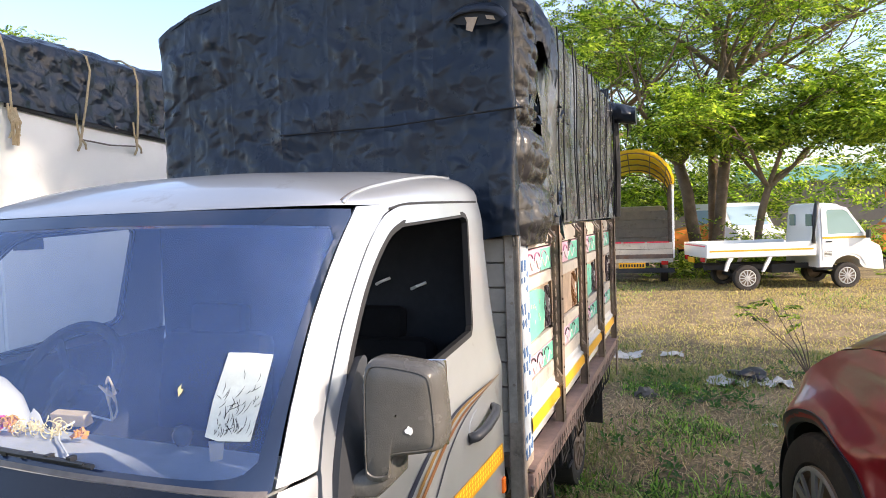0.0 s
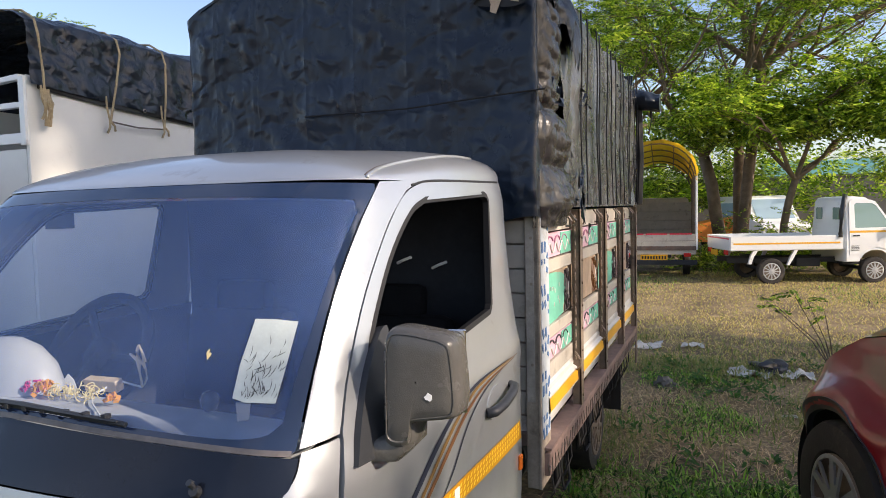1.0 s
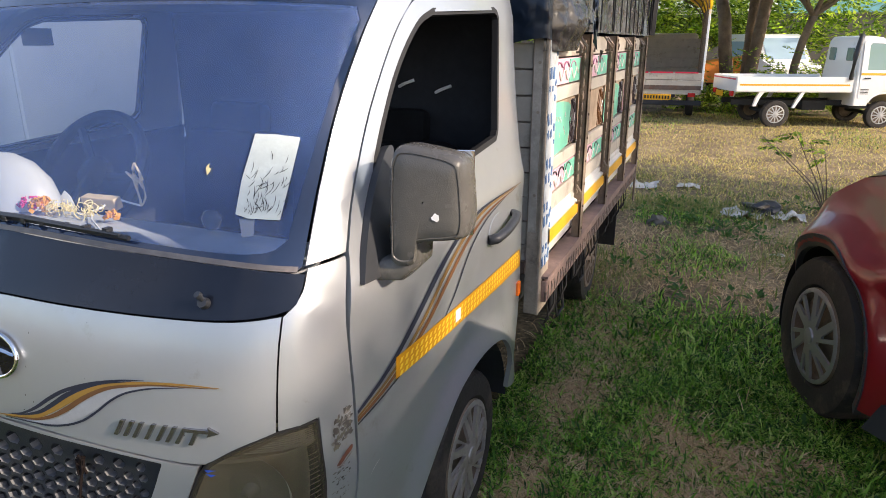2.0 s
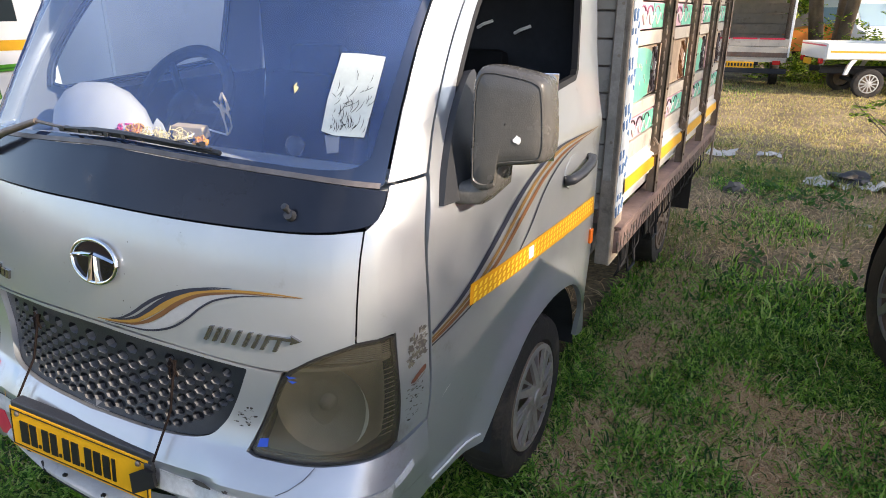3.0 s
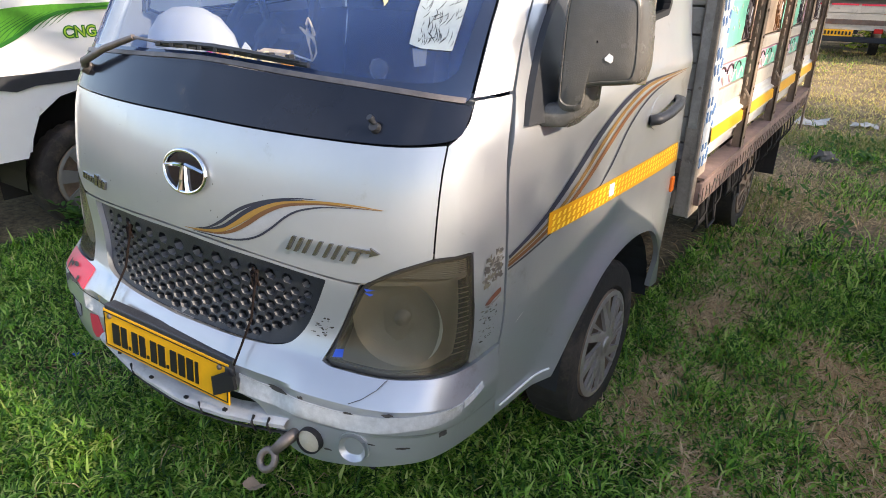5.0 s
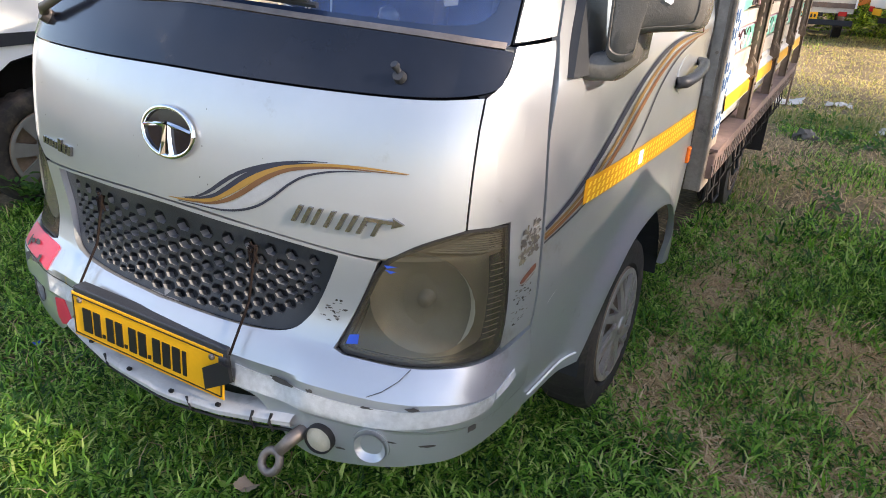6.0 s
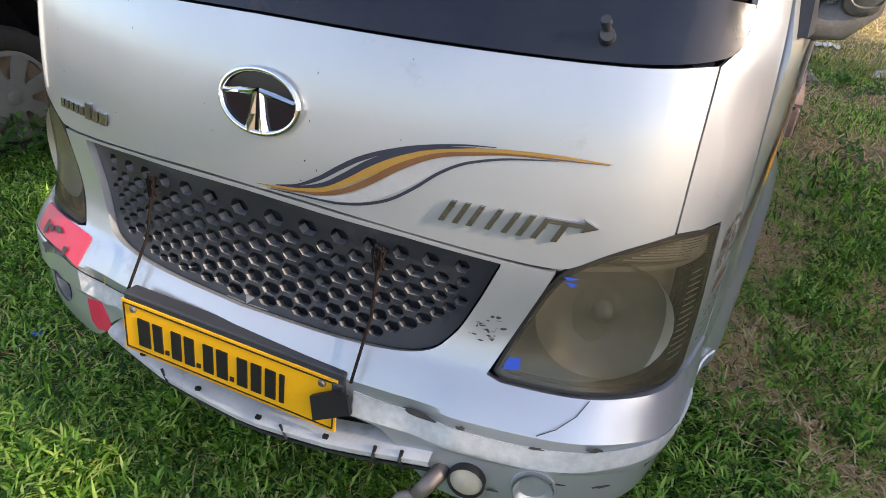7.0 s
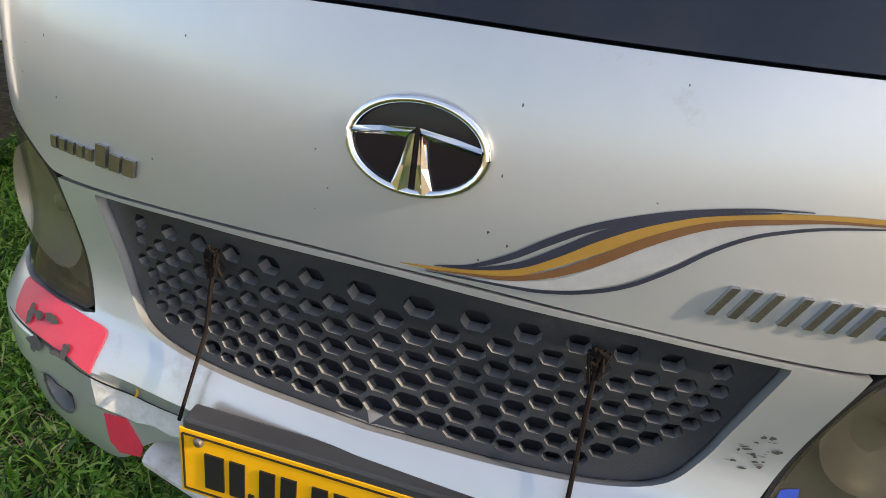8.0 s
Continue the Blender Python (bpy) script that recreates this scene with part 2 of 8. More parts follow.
def skin(u, z, off=0.0):
    def at(u, z):
        px, py = np.interp(abs(u), PLAN_U, PLAN[:, 0]), np.interp(abs(u), PLAN_U, PLAN[:, 1])
        y0, w = np.interp(z, PROF[:, 0], PROF[:, 1]), np.interp(z, WID[:, 0], WID[:, 1])
        w += 0.024 * min(1, max(0, (abs(u) - 0.95) / 0.5)) * min(1, max(0, (z - 1.45) / 0.3))     # squarer roof sides
        return Vector((CX + math.copysign(px * w, u), y0 + py * (1.42 - y0) / 1.42, z))
    p = at(u, z)
    if off:
        n = (at(u + 0.01, z) - at(u - 0.01, z)).cross(at(u, z + 0.01) - at(u, z - 0.01)).normalized()
        p = p + n * off
    return p


def fill2(outlines, step_u, step_z):
    """A flat bmesh in (u, z) of the first outline less the others, cut into a grid."""
    bm = bmesh.new()
    for o in outlines:
        vs = [bm.verts.new((p[0], p[1], 0)) for p in o]
        for k in range(len(vs)):
            bm.edges.new((vs[k], vs[(k + 1) % len(vs)]))
    bmesh.ops.triangle_fill(bm, use_beauty=True, edges=bm.edges[:], normal=(0, 0, 1))
    us, zs = [p[0] for p in outlines[0]], [p[1] for p in outlines[0]]
    for axis, lo, hi, st in ((0, min(us), max(us), step_u), (1, min(zs), max(zs), step_z)):
        if st:
            k = math.ceil((lo + 1e-4) / st)
            while k * st < hi - 1e-4:
                no, co = [0, 0, 0], [0, 0, 0]
                no[axis], co[axis] = 1, k * st
                bmesh.ops.bisect_plane(bm, geom=bm.verts[:] + bm.edges[:] + bm.faces[:], plane_co=co, plane_no=no, dist=1e-5)
                k += 1
    for f in bm.faces:
        if f.normal.z < 0:
            f.normal_flip()
    return bm


def panel(name, outlines, material, parent, label="", off=0.0, thick=0.012, su=0.05, sz=0.05, where=skin):
    """A sheet laid on the skin, with its rim turned inwards."""
    bm = fill2(outlines, su, sz)
    rim = [e for e in bm.edges if e.is_boundary]
    if thick:
        ex = bmesh.ops.extrude_edge_only(bm, edges=rim)
        low = {v for v in ex["geom"] if isinstance(v, bmesh.types.BMVert)}
    else:
        low = set()
    for v in bm.verts:
        v.co = where(v.co.x, v.co.y, off - (thick if v in low else 0))
    return part(name, bm, material, parent, label, smooth=40)


def both(o):
    """The outline mirrored to the other side."""
    return [(-u, z) for u, z in o][::-1]


def sym(half):
    """A closed outline from its half with u >= 0, in order from the middle top to the middle bottom."""
    return [*half, *[(-u, z) for u, z in half[::-1] if u > 1e-6]]


def fl(*runs):
    """One outline from several runs of points, as plain numbers."""
    return [(float(p[0]), float(p[1])) for run in runs for p in run]


def ribbon(mid, widths):
    """An outline round a smooth middle line with a width at each given point."""
    c = np.array(curve2([(*p, w) for p, w in zip(mid, widths)], 5))
    d = np.gradient(c[:, :2], axis=0)
    n = np.stack([-d[:, 1], d[:, 0]], 1) / np.maximum(np.linalg.norm(d, axis=1), 1e-9)[:, None]
    a, b = c[:, :2] + n * c[:, 2:] / 2, c[:, :2] - n * c[:, 2:] / 2
    return fl(a, b[::-1])


def ring(loop, w):
    """The outer and inner outlines of a band of width w along a closed loop."""
    P = [loop[0]]
    for p in loop[1:]:
        if math.hypot(p[0] - P[-1][0], p[1] - P[-1][1]) > w * .8:
            P.append(p)
    if math.hypot(P[0][0] - P[-1][0], P[0][1] - P[-1][1]) < w * .8:
        P.pop()
    P = np.array(P)
    d = np.roll(P, -1, 0) - np.roll(P, 1, 0)
    n = np.stack([-d[:, 1], d[:, 0]], 1) / np.maximum(np.linalg.norm(d, axis=1), 1e-9)[:, None]
    c = P.mean(0)
    if np.sum(n * (P - c)) < 0:
        n = -n
    return [fl(P + n * w / 2), fl(P - n * w / 2)]


def ragged(cu, cz, ru, rz, n=14, seed=0, jag=0.35):
    """An uneven patch outline."""
    rnd = random.Random(seed)
    return [(cu + ru * math.cos(2 * math.pi * k / n) * (1 + jag * (rnd.random() - 0.6)), cz + rz * math.sin(2 * math.pi * k / n) * (1 + jag * (rnd.random() - 0.6))) for k in range(n)]


# black print with the sky's blue reflection mixed into its base colour
BORDER = mat("sky_tinted_black_print", (0.014, 0.026, 0.062), 0.06, 0, 0.0, spec=1.0)
INSIDE = mat("dark_cab_lining", (0.030, 0.033, 0.040), 0.75, spec=0.25, vary=0.3, scale=5)
GOLD = mat("gold_decal", (0.33, 0.19, 0.04), 0.35, vary=0.12, scale=20)
BRONZE = mat("bronze_decal", (0.19, 0.115, 0.04), 0.32, vary=0.15, scale=20)
BROWN = mat("brown_decal", (0.16, 0.075, 0.03), 0.4, vary=0.12, scale=20)
NAVY = mat("navy_decal", (0.025, 0.03, 0.05), 0.35, vary=0.2, scale=20)
HALFTONE = mat("grey_decal", (0.36, 0.37, 0.37), 0.4, vary=0.1, scale=40)
SCUFF = mat("scraped_primer", (0.07, 0.065, 0.06), 0.8, vary=0.4, scale=40)
SCUFF2 = mat("scraped_filler", (0.27, 0.26, 0.24), 0.7, vary=0.35, scale=50)
MOSSY = mat("rubbed_olive_grime", (0.15, 0.14, 0.10), 0.85, vary=0.4, scale=60)
RUSTP = mat("rust_scrape", (0.15, 0.055, 0.03), 0.8, vary=0.4, scale=60)
TAPEW = mat("worn_white_reflective_tape", (0.56, 0.57, 0.57), 0.5, vary=0.18, scale=60, bump=0.0004, bscale=500, dirt=(0.33, 0.32, 0.30), damt=0.25, dscale=14)
TAPEY = mat("yellow_reflective_tape", (0.62, 0.29, 0.01), 0.35, vary=0.12, scale=10)
TAPEY2 = mat("light_yellow_chevron", (0.90, 0.62, 0.06), 0.3, vary=0.1, scale=10)
TAPER = mat("red_reflective_tape", (0.62, 0.035, 0.07), 0.4, vary=0.12, scale=14)
PLATE = mat("yellow_number_plate", (0.80, 0.40, 0.01), 0.4, vary=0.06, scale=10)
INK = mat("black_ink", (0.01, 0.01, 0.011), 0.5)
BLUE = mat("blue_tape", (0.02, 0.08, 0.5), 0.5, vary=0.1, scale=20)
OFFW = mat("off_white_plastic", (0.84, 0.84, 0.82), 0.5, vary=0.08, scale=10)
STICKER = mat("peeling_pale_sticker", (0.50, 0.56, 0.55), 0.6, vary=0.12, scale=18)
LABELM = mat("faded_label", (0.36, 0.35, 0.33), 0.6, vary=0.15, scale=30)
REFLECTOR = mat("lamp_reflector", (0.36, 0.325, 0.235), 0.40, 0.3, vary=0.12, scale=10)
AMBER = mat("amber_lens", (0.75, 0.16, 0.02), 0.25)
IRON = mat("dull_iron", (0.22, 0.19, 0.17), 0.5, 0.7, vary=0.3, scale=20, dirt=(0.25, 0.13, 0.07), damt=0.2)
CLOTH = mat("black_seat_cloth", (0.006, 0.0065, 0.008), 0.9, spec=0.2, vary=0.3, scale=12)
CORD = mat("dark_cord", (0.012, 0.008, 0.007), 0.9, spec=0.2, vary=0.3, scale=60)
TAN = mat("tan_strap", (0.72, 0.56, 0.36), 0.7, vary=0.15, scale=30)
PETAL = mat("marigold_petals", (0.80, 0.36, 0.03), 0.7, vary=0.2, scale=60)
MAGENTA = mat("magenta_petals", (0.62, 0.05, 0.22), 0.7, vary=0.2, scale=60)
STRAW = mat("straw_garland", (0.85, 0.70, 0.34), 0.8, vary=0.2, scale=60)


def plain_wheel(name, parent, c, out, r, w, rim_r, spokes, cap_mat, label="", twist=0.0):
    """A tyre with rim and spoked cover; out is +1 or -1 along x for the outer face."""
    m = Matrix.Translation(c) @ Matrix.Rotation(radians(90 * out), 4, "Y")
    bm = bmesh.new()
    h = w / 2
    prof = [(rim_r, -h * .9), (r * .86, -h), (r * .95, -h * .93), (r * .995, -h * .7), (r, -h * .3), (r, h * .3), (r * .995, h * .7), (r * .95, h * .93), (r * .86, h), (rim_r * 1.07, h * .97), (rim_r, h * .8), (rim_r, -h * .9)]
    rings = lathe(bm, prof, m, 96)
    hub = m @ Vector((0, 0, 0))
    for q in range(3, 7):                    # tread grooves
        for k in range(96):
            if k % 3 == (0 if q in (3, 6) else 1):
                v = rings[q][k]
                radial = v.co - hub
                radial.x = 0
                v.co -= radial.normalized() * .009
    wheel = part(name, bm, RUBBER, parent, label or "worn black tyre", smooth=40)
    bm = bmesh.new()
    lathe(bm, [(rim_r, h * .85), (rim_r * .99, h * .98), (rim_r * .93, h * .95), (rim_r * .90, h * .55), (rim_r * .3, h * .45), (0.002, h * .45)], m, 40)
    part("rim", bm, POST, wheel, "dark steel rim", smooth=40)
    gaps = []
    for k in range(spokes):
        a0 = 2 * math.pi * k / spokes
        for b0, b1, q0, q1 in ((.10, .60, .30, .90), (.70, .93, .46, .88)) if twist else ((.14, .90, .30, .88),) if spokes > 7 else ((.27, .80, .40, .90),) if spokes == 7 else ((.08, .54, .34, .89), (.63, .99, .52, .89)):
            s0, s1 = a0 + 2 * math.pi * b0 / spokes, a0 + 2 * math.pi * b1 / spokes
            mid = (s0 + s1) / 2
            out_a = [(q1 * rim_r, s0 + (s1 - s0) * i / 4 + twist) for i in range(5)]
            in_a = [(q0 * rim_r, mid + (s1 - s0) * .22), (q0 * rim_r, mid - (s1 - s0) * .22)]
            gaps.append([(p * math.cos(g), p * math.sin(g)) for p, g in [*out_a, *in_a]])
    disc = [(rim_r * .985 * math.cos(2 * math.pi * k / 48), rim_r * .985 * math.sin(2 * math.pi * k / 48)) for k in range(48)]

    def cover(u, z, off=0.0):
        q = math.hypot(u, z) / rim_r
        return m @ Vector((u, z, h * (.98 + .16 * (1 - min(1, q)) ** .7 + .05 * math.exp(-((q - .93) / .04) ** 2)) + off))

    return_cover = panel("wheel_cover", [disc, *gaps], cap_mat, wheel, "silver plastic wheel cover", off=0.0, thick=0.012, su=rim_r * .12, sz=rim_r * .12, where=cover)
    bm = bmesh.new()
    lathe(bm, [(rim_r * .17, h * 1.08), (rim_r * .16, h * 1.18), (rim_r * .12, h * 1.21), (0.002, h * 1.21)], m, 20)
    part("hub_cap", bm, cap_mat, wheel, smooth=40)
    return wheel


# the silver mini truck -------------------------------------------------------
truck = thing("mini_truck", "silver mini truck, scraped bumper, painted wooden load bed, on grass", "truck")

glass_low = curve2([(0, 1.275), (.33, 1.262), (.575, 1.25), (.72, 1.235)], 4)
glass_side = curve2([(.728, 1.24), (.736, 1.38), (.757, 1.535), (.805, 1.68), (.85, 1.775)], 4)
glass_top = curve2([(.84, 1.79), (.49, 1.797), (0, 1.803)], 4)
glass_half = fl(glass_top[::-1], glass_side[::-1], glass_low[::-1])
in_low = curve2([(0, 1.288), (.33, 1.276), (.55, 1.266), (.635, 1.267), (.667, 1.273)], 4)
in_side = curve2([(.690, 1.29), (.711, 1.42), (.746, 1.58), (.797, 1.72)], 4)
in_top = curve2([(.775, 1.750), (.45, 1.762), (0, 1.768)], 4)
in_half = fl(in_top[::-1], in_side[::-1], in_low[::-1])
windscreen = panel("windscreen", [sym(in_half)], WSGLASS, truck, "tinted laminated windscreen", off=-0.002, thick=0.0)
windscreen.visible_shadow = False
panel("windscreen_border", [sym(glass_half), sym(in_half)], BORDER, truck, "black printed windscreen border", off=-0.001, thick=0.01)
panel("windscreen_seal", [ribbon([(-.72, 1.235), (-.575, 1.248), (-.33, 1.260), (0, 1.272), (.33, 1.260), (.575, 1.248), (.72, 1.235)], [.010] * 7)], IRON, truck, "dusty rubber seal", off=0.006, thick=0.008)

cowl_top = [(u, z - 0.008) for u, z in glass_low]
cowl_low = curve2([(.736, 1.225), (.733, 1.194), (.712, 1.162), (.575, 1.148), (.314, 1.147), (0, 1.150)], 5)
cowl = panel("cowl", [sym(fl(cowl_top, cowl_low))], COWLM, truck, "satin black plastic cowl below the windscreen", off=0.004)

hood_top = [(u, z - 0.004) for u, z in curve2([(0, 1.150), (.314, 1.147), (.575, 1.148), (.704, 1.156)], 5)]
hood_low = curve2([(.704, .921), (.65, .902), (.612, .884), (.565, .856), (.535, .851), (.47, .852), (.30, .862), (.135, .870), (0, .872)], 4)
bonnet = panel("bonnet", [sym(fl(hood_top, hood_low))], SILVER, truck, "silver front panel with small chips", off=0.002)

grille_half = fl([(0, .862)], curve2([(.30, .853), (.462, .843)], 3), curve2([(.462, .838), (.43, .755), (.403, .70), (.36, .665), (.25, .650), (0, .646)], 5))
lamp_out = fl(curve2([(.488, .664), (.515, .75), (.556, .838), (.618, .882), (.70, .914), (.787, .921)], 4), curve2([(.803, .80), (.812, .668)], 3), curve2([(.80, .660), (.66, .655), (.50, .657)], 4))
bump_half = fl([(0, .869)], curve2([(.135, .866), (.30, .859), (.47, .848), (.545, .845)], 3), curve2([(.540, .83), (.505, .74), (.474, .655)], 4), curve2([(.50, .648), (.66, .646), (.82, .651), (.912, .667)], 4), curve2([(.92, .64), (.940, .56), (.960, .456)], 3), curve2([(.950, .451), (.86, .452), (.738, .447), (.62, .434), (.485, .415), (.41, .44), (.35, .495), (.27, .522), (0, .505)], 4))


def bumper_skin(u, z, off=0.0):
    """The cab's skin with a sloping shoulder below the lamps, an upright band and a tucked lower part."""
    a = abs(u)
    fade = 1 - min(1, max(0, (a - 0.72) / 0.25)) ** 1.6
    side = np.interp(z, [.40, .47, .522, .532, .578, .588, .648, .660], [.0, .008, .012, .024, .030, .030, .003, 0]) * fade
    mid = np.interp(z, [.40, .50, .560, .595, .640, .655], [.0, .0, .004, .018, .006, 0])
    k = min(1, max(0, (a - 0.36) / 0.10))
    k = k * k * (3 - 2 * k)
    return skin(u, z, off + side * k + mid * (1 - k))


fog_hole = [(-.548 + .037 * math.cos(a), .503 + .033 * math.sin(a)) for a in np.linspace(0, 2 * math.pi, 21)[:-1]]
bumper = panel("bumper", [sym(bump_half), sym(grille_half), fog_hole], SILVER, truck, "scraped silver bumper and grille surround", off=0.004, thick=0.02, su=0.010, sz=0.007, where=bumper_skin)
bumper.data.set_sharp_from_angle(angle=radians(14))

# grille: a dark plate with rows of six-sided holes, mesh behind
holes = []
COLUMNS = (0, .039, .075, .110, .145, .174, .207, .234, .262, .289, .316, .341, .362, .381, .399)
for side in (1, -1):
    for k, uk in enumerate(COLUMNS):
        if k == 0 and side < 0:
            continue
        step = (COLUMNS[min(k + 1, 14)] - COLUMNS[max(k - 1, 0)]) / (2 if 0 < k < 14 else 1)
        for r, zz in enumerate((.790, .756, .7265, .698, .672) if k % 2 == 0 else (.817, .773, .740, .7115, .686, .6645)):
            top_row = k % 2 == 1 and r == 0
            w = step * (.54 if top_row else .53) * (1.18 if k > 9 else 1)
            h = (.0145 if top_row else .0122 - r * .0007) * (step / .037) ** .42
            uc = .005 + side * (uk + (.014 if top_row and k == 13 else 0))
            low = np.interp(abs(uc), [0, .25, .33, .37, .40, .43], [.646, .652, .668, .690, .730, .79]) + .009
            if zz - h < low:
                cut = (zz + h - low) / 2
                if cut < .0045:
                    continue
                zz, w, h = zz + h - cut, w * (.45 + .55 * cut / h), cut
            holes.append([(uc + w * a, zz + h * b) for a, b in ((1, .28), (.56, 1), (-.56, 1), (-1, .28), (-1, -.28), (-.56, -1), (.56, -1), (1, -.28))])
grille = panel("grille", [sym([(u * .992, .754 + (z - .754) * .985) for u, z in grille_half]), *holes], GRILLEM, truck, "dark grey plastic honeycomb grille", off=-0.010, thick=0.020, su=0, sz=0.05)
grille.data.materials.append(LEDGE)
for poly in grille.data.polygons:      # upward ledges paler: dust, with sky light put into the colour
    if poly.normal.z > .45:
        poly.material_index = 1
# mesh sheet in near-black: the shade inside the holes is in its colour
panel("grille_mesh", [sym([(u * 1.0, z) for u, z in grille_half])], DARK, truck, "radiator mesh, darkened for the shade behind the grille", off=-0.038, thick=0.0)
for k in range(24):
    bm = bmesh.new()
    tube(bm, [skin(u, .66 + k * .0083, -.040) for u in np.linspace(-.44, .44, 14)], .0012, 4)
    part("radiator_fin", bm, DCHROME, grille)
for u0, u1, z1 in ((-.246, -.256, .590), (.262, .266, .600)):
    bm = bmesh.new()
    tube(bm, [skin(u0, .822, .000), skin(u0, .80, .006), skin((u0 + u1) / 2, .70, .018), skin(u1, z1, .042)], [.006, .0035, .003, .003], 6)
    rk = random.Random(3)
    for k in range(7):
        tube(bm, [skin(u0 + rk.uniform(-.012, .012), .80 + rk.uniform(-.02, .03), .002 + rk.uniform(0, .01)) for _ in range(3)], .003, 5)
    part("cord", bm, CORD, bumper, "dark cord tied through the grille")

for side in (1, -1):
    f = (lambda o: o) if side > 0 else both
    lamp = panel("headlight", [f(lamp_out)], LENS, truck, "yellowed hazy headlight", off=0.002, thick=0.035, su=0.03, sz=0.03)
    panel("lamp_seal", [f(o) for o in ring(lamp_out, .011)], SEAL, lamp, off=0.001, thick=0.012, su=0, sz=0)
    panel("lamp_housing", [f(lamp_out)], REFLECTOR, lamp, "dull reflector housing", off=-0.05, thick=0.0)
    c = skin(side * .635, .765, -.028)
    n = (skin(side * .60, .765, 0.05) - skin(side * .60, .765)).normalized()
    mm = Matrix.Translation(c) @ n.to_track_quat("Z", "Y").to_matrix().to_4x4()
    bm = bmesh.new()
    lathe(bm, [(.105, .018), (.100, .010), (.085, -.006), (.05, -.02), (.018, -.026), (.014, .0), (.002, .002)], mm, 28)
    part("reflector_bowl", bm, REFLECTOR, lamp, "round reflector bowl", smooth=True)
    panel("lamp_divider", [f(ribbon([(.535, .845), (.64, .858), (.72, .862), (.80, .872)], [.008] * 4))], REFLECTOR, lamp, off=-0.012, thick=0.012)
    bm = bmesh.new()
    for k in range(9):
        tube(bm, [skin(side * u, .875 + k * .0045, -.008) for u in np.linspace(.64 + k * .012, .79, 5)], .0016, 4)
    for k in range(14):
        tube(bm, [skin(side * (.765 + j * .012), .69 + k * .012, -.006) for j in range(4)], .0011, 4)
    part("lens_ribs", bm, REFLECTOR, lamp)
    if side > 0:
        for o in ([(.497, .668), (.522, .672), (.520, .690), (.500, .686)], [(.560, .833), (.583, .832), (.572, .826)], [(.558, .842), (.585, .842), (.565, .836)]):
            panel("tape_scrap", [o], BLUE, lamp, "scrap of blue tape", off=0.004, thick=0.0)
    corner = fl([(.7078, .922), (.7078, 1.152)], curve2([(.722, 1.165), (.738, 1.194), (.741, 1.235)], 3), [(.832, 1.243)], curve2([(.838, 1.23), (.880, 1.009), (.895, .888), (.910, .673)], 4), [(.822, .657)], curve2([(.818, .668), (.808, .80), (.794, .927)], 3))
    cp = panel("corner_panel", [f(corner)], SILVER, truck, "scraped silver corner panel", off=0.001)
    if side > 0:
        rnd = random.Random(4)
        for k in range(150):                  # rubbed cluster above, faint scratches below
            high = k < 95
            u0, z0 = (.832 + rnd.random() * .052, .838 + rnd.random() * .072) if high else (.826 + rnd.random() * .052, .700 + rnd.random() * .085)
            z0 += (u0 - .855) * .35
            a0, b0 = (.002 + rnd.random() * .007, .0015 + rnd.random() * .006) if high else (.001 + rnd.random() * .005, .0006 + rnd.random() * .0022)
            panel("scratch", [ragged(u0, z0, a0, b0, 11, k, 1.1)], rnd.choice([SCUFF, SCUFF, MOSSY, SCUFF2] if high else [SCUFF, SCUFF2, SCUFF2]), cp, off=0.0024 + .0001 * (k % 6), thick=0.0, su=0, sz=0)
        panel("rust_patch", [fl(curve2([(.838, .790), (.858, .806), (.884, .818), (.886, .806), (.868, .797), (.850, .787)], 4, closed=True))], RUSTP, cp, off=0.0032, thick=0.0, su=0, sz=0)
        panel("scrape_patch", [fl(curve2([(.838, .784), (.862, .790), (.884, .800), (.880, .794), (.855, .782)], 4, closed=True))], SCUFF2, cp, off=0.0028, thick=0.0, su=0, sz=0)
        panel("scratch", [ribbon([(.955, .700), (.972, .712), (.988, .719)], [.0006, .0018, .0005])], OFFW, truck, off=0.006, thick=0.0, su=0, sz=0)
    pillar = fl([(.735, 1.242)], curve2([(.742, 1.38), (.764, 1.535), (.812, 1.68), (.862, 1.795)], 4), [(1.12, 1.803)], curve2([(1.03, 1.772), (.955, 1.691), (.867, 1.528), (.833, 1.368), (.832, 1.25)], 4))
    panel("windscreen_pillar", [f(pillar)], SILVER, truck, off=0.001)
    door_out = fl(curve2([(.840, 1.25), (.839, 1.368), (.873, 1.528), (.961, 1.691), (1.036, 1.768), (1.17, 1.803)], 5), [(2.034, 1.81), (2.034, .40), (1.945, .40)], curve2([(1.935, .46), (1.915, .55), (1.85, .635), (1.76, .69), (1.62, .718), (1.48, .71), (1.38, .675), (1.30, .60), (1.235, .53), (1.18, .458)], 3), [(1.13, .455), (1.06, .452), (.966, .452), (.946, .56), (.926, .64)], curve2([(.916, .67), (.902, .888), (.887, 1.009), (.846, 1.235)], 4))
    hole = fl(curve2([(.93, 1.345), (.912, 1.43), (.972, 1.588), (1.075, 1.710), (1.165, 1.747)], 5), curve2([(1.76, 1.768), (1.805, 1.755), (1.81, 1.72)], 3), curve2([(1.775, 1.40), (1.75, 1.376)], 2), curve2([(1.457, 1.349), (1.0, 1.325)], 2))

    def door_skin(u, z, off=0.0):
        a = abs(u)
        d = math.hypot(a - 1.58, (z - .32) * 1.02)
        s = 0.028 * math.exp(-((d - .41) / .05) ** 2) * (1 if z > .3 else 0)        # arch lip
        s += 0.008 * math.exp(-((z - 1.16 - (a - 1.0) * .05) / .05) ** 2)            # waist crease
        return skin(u, z, off + s)

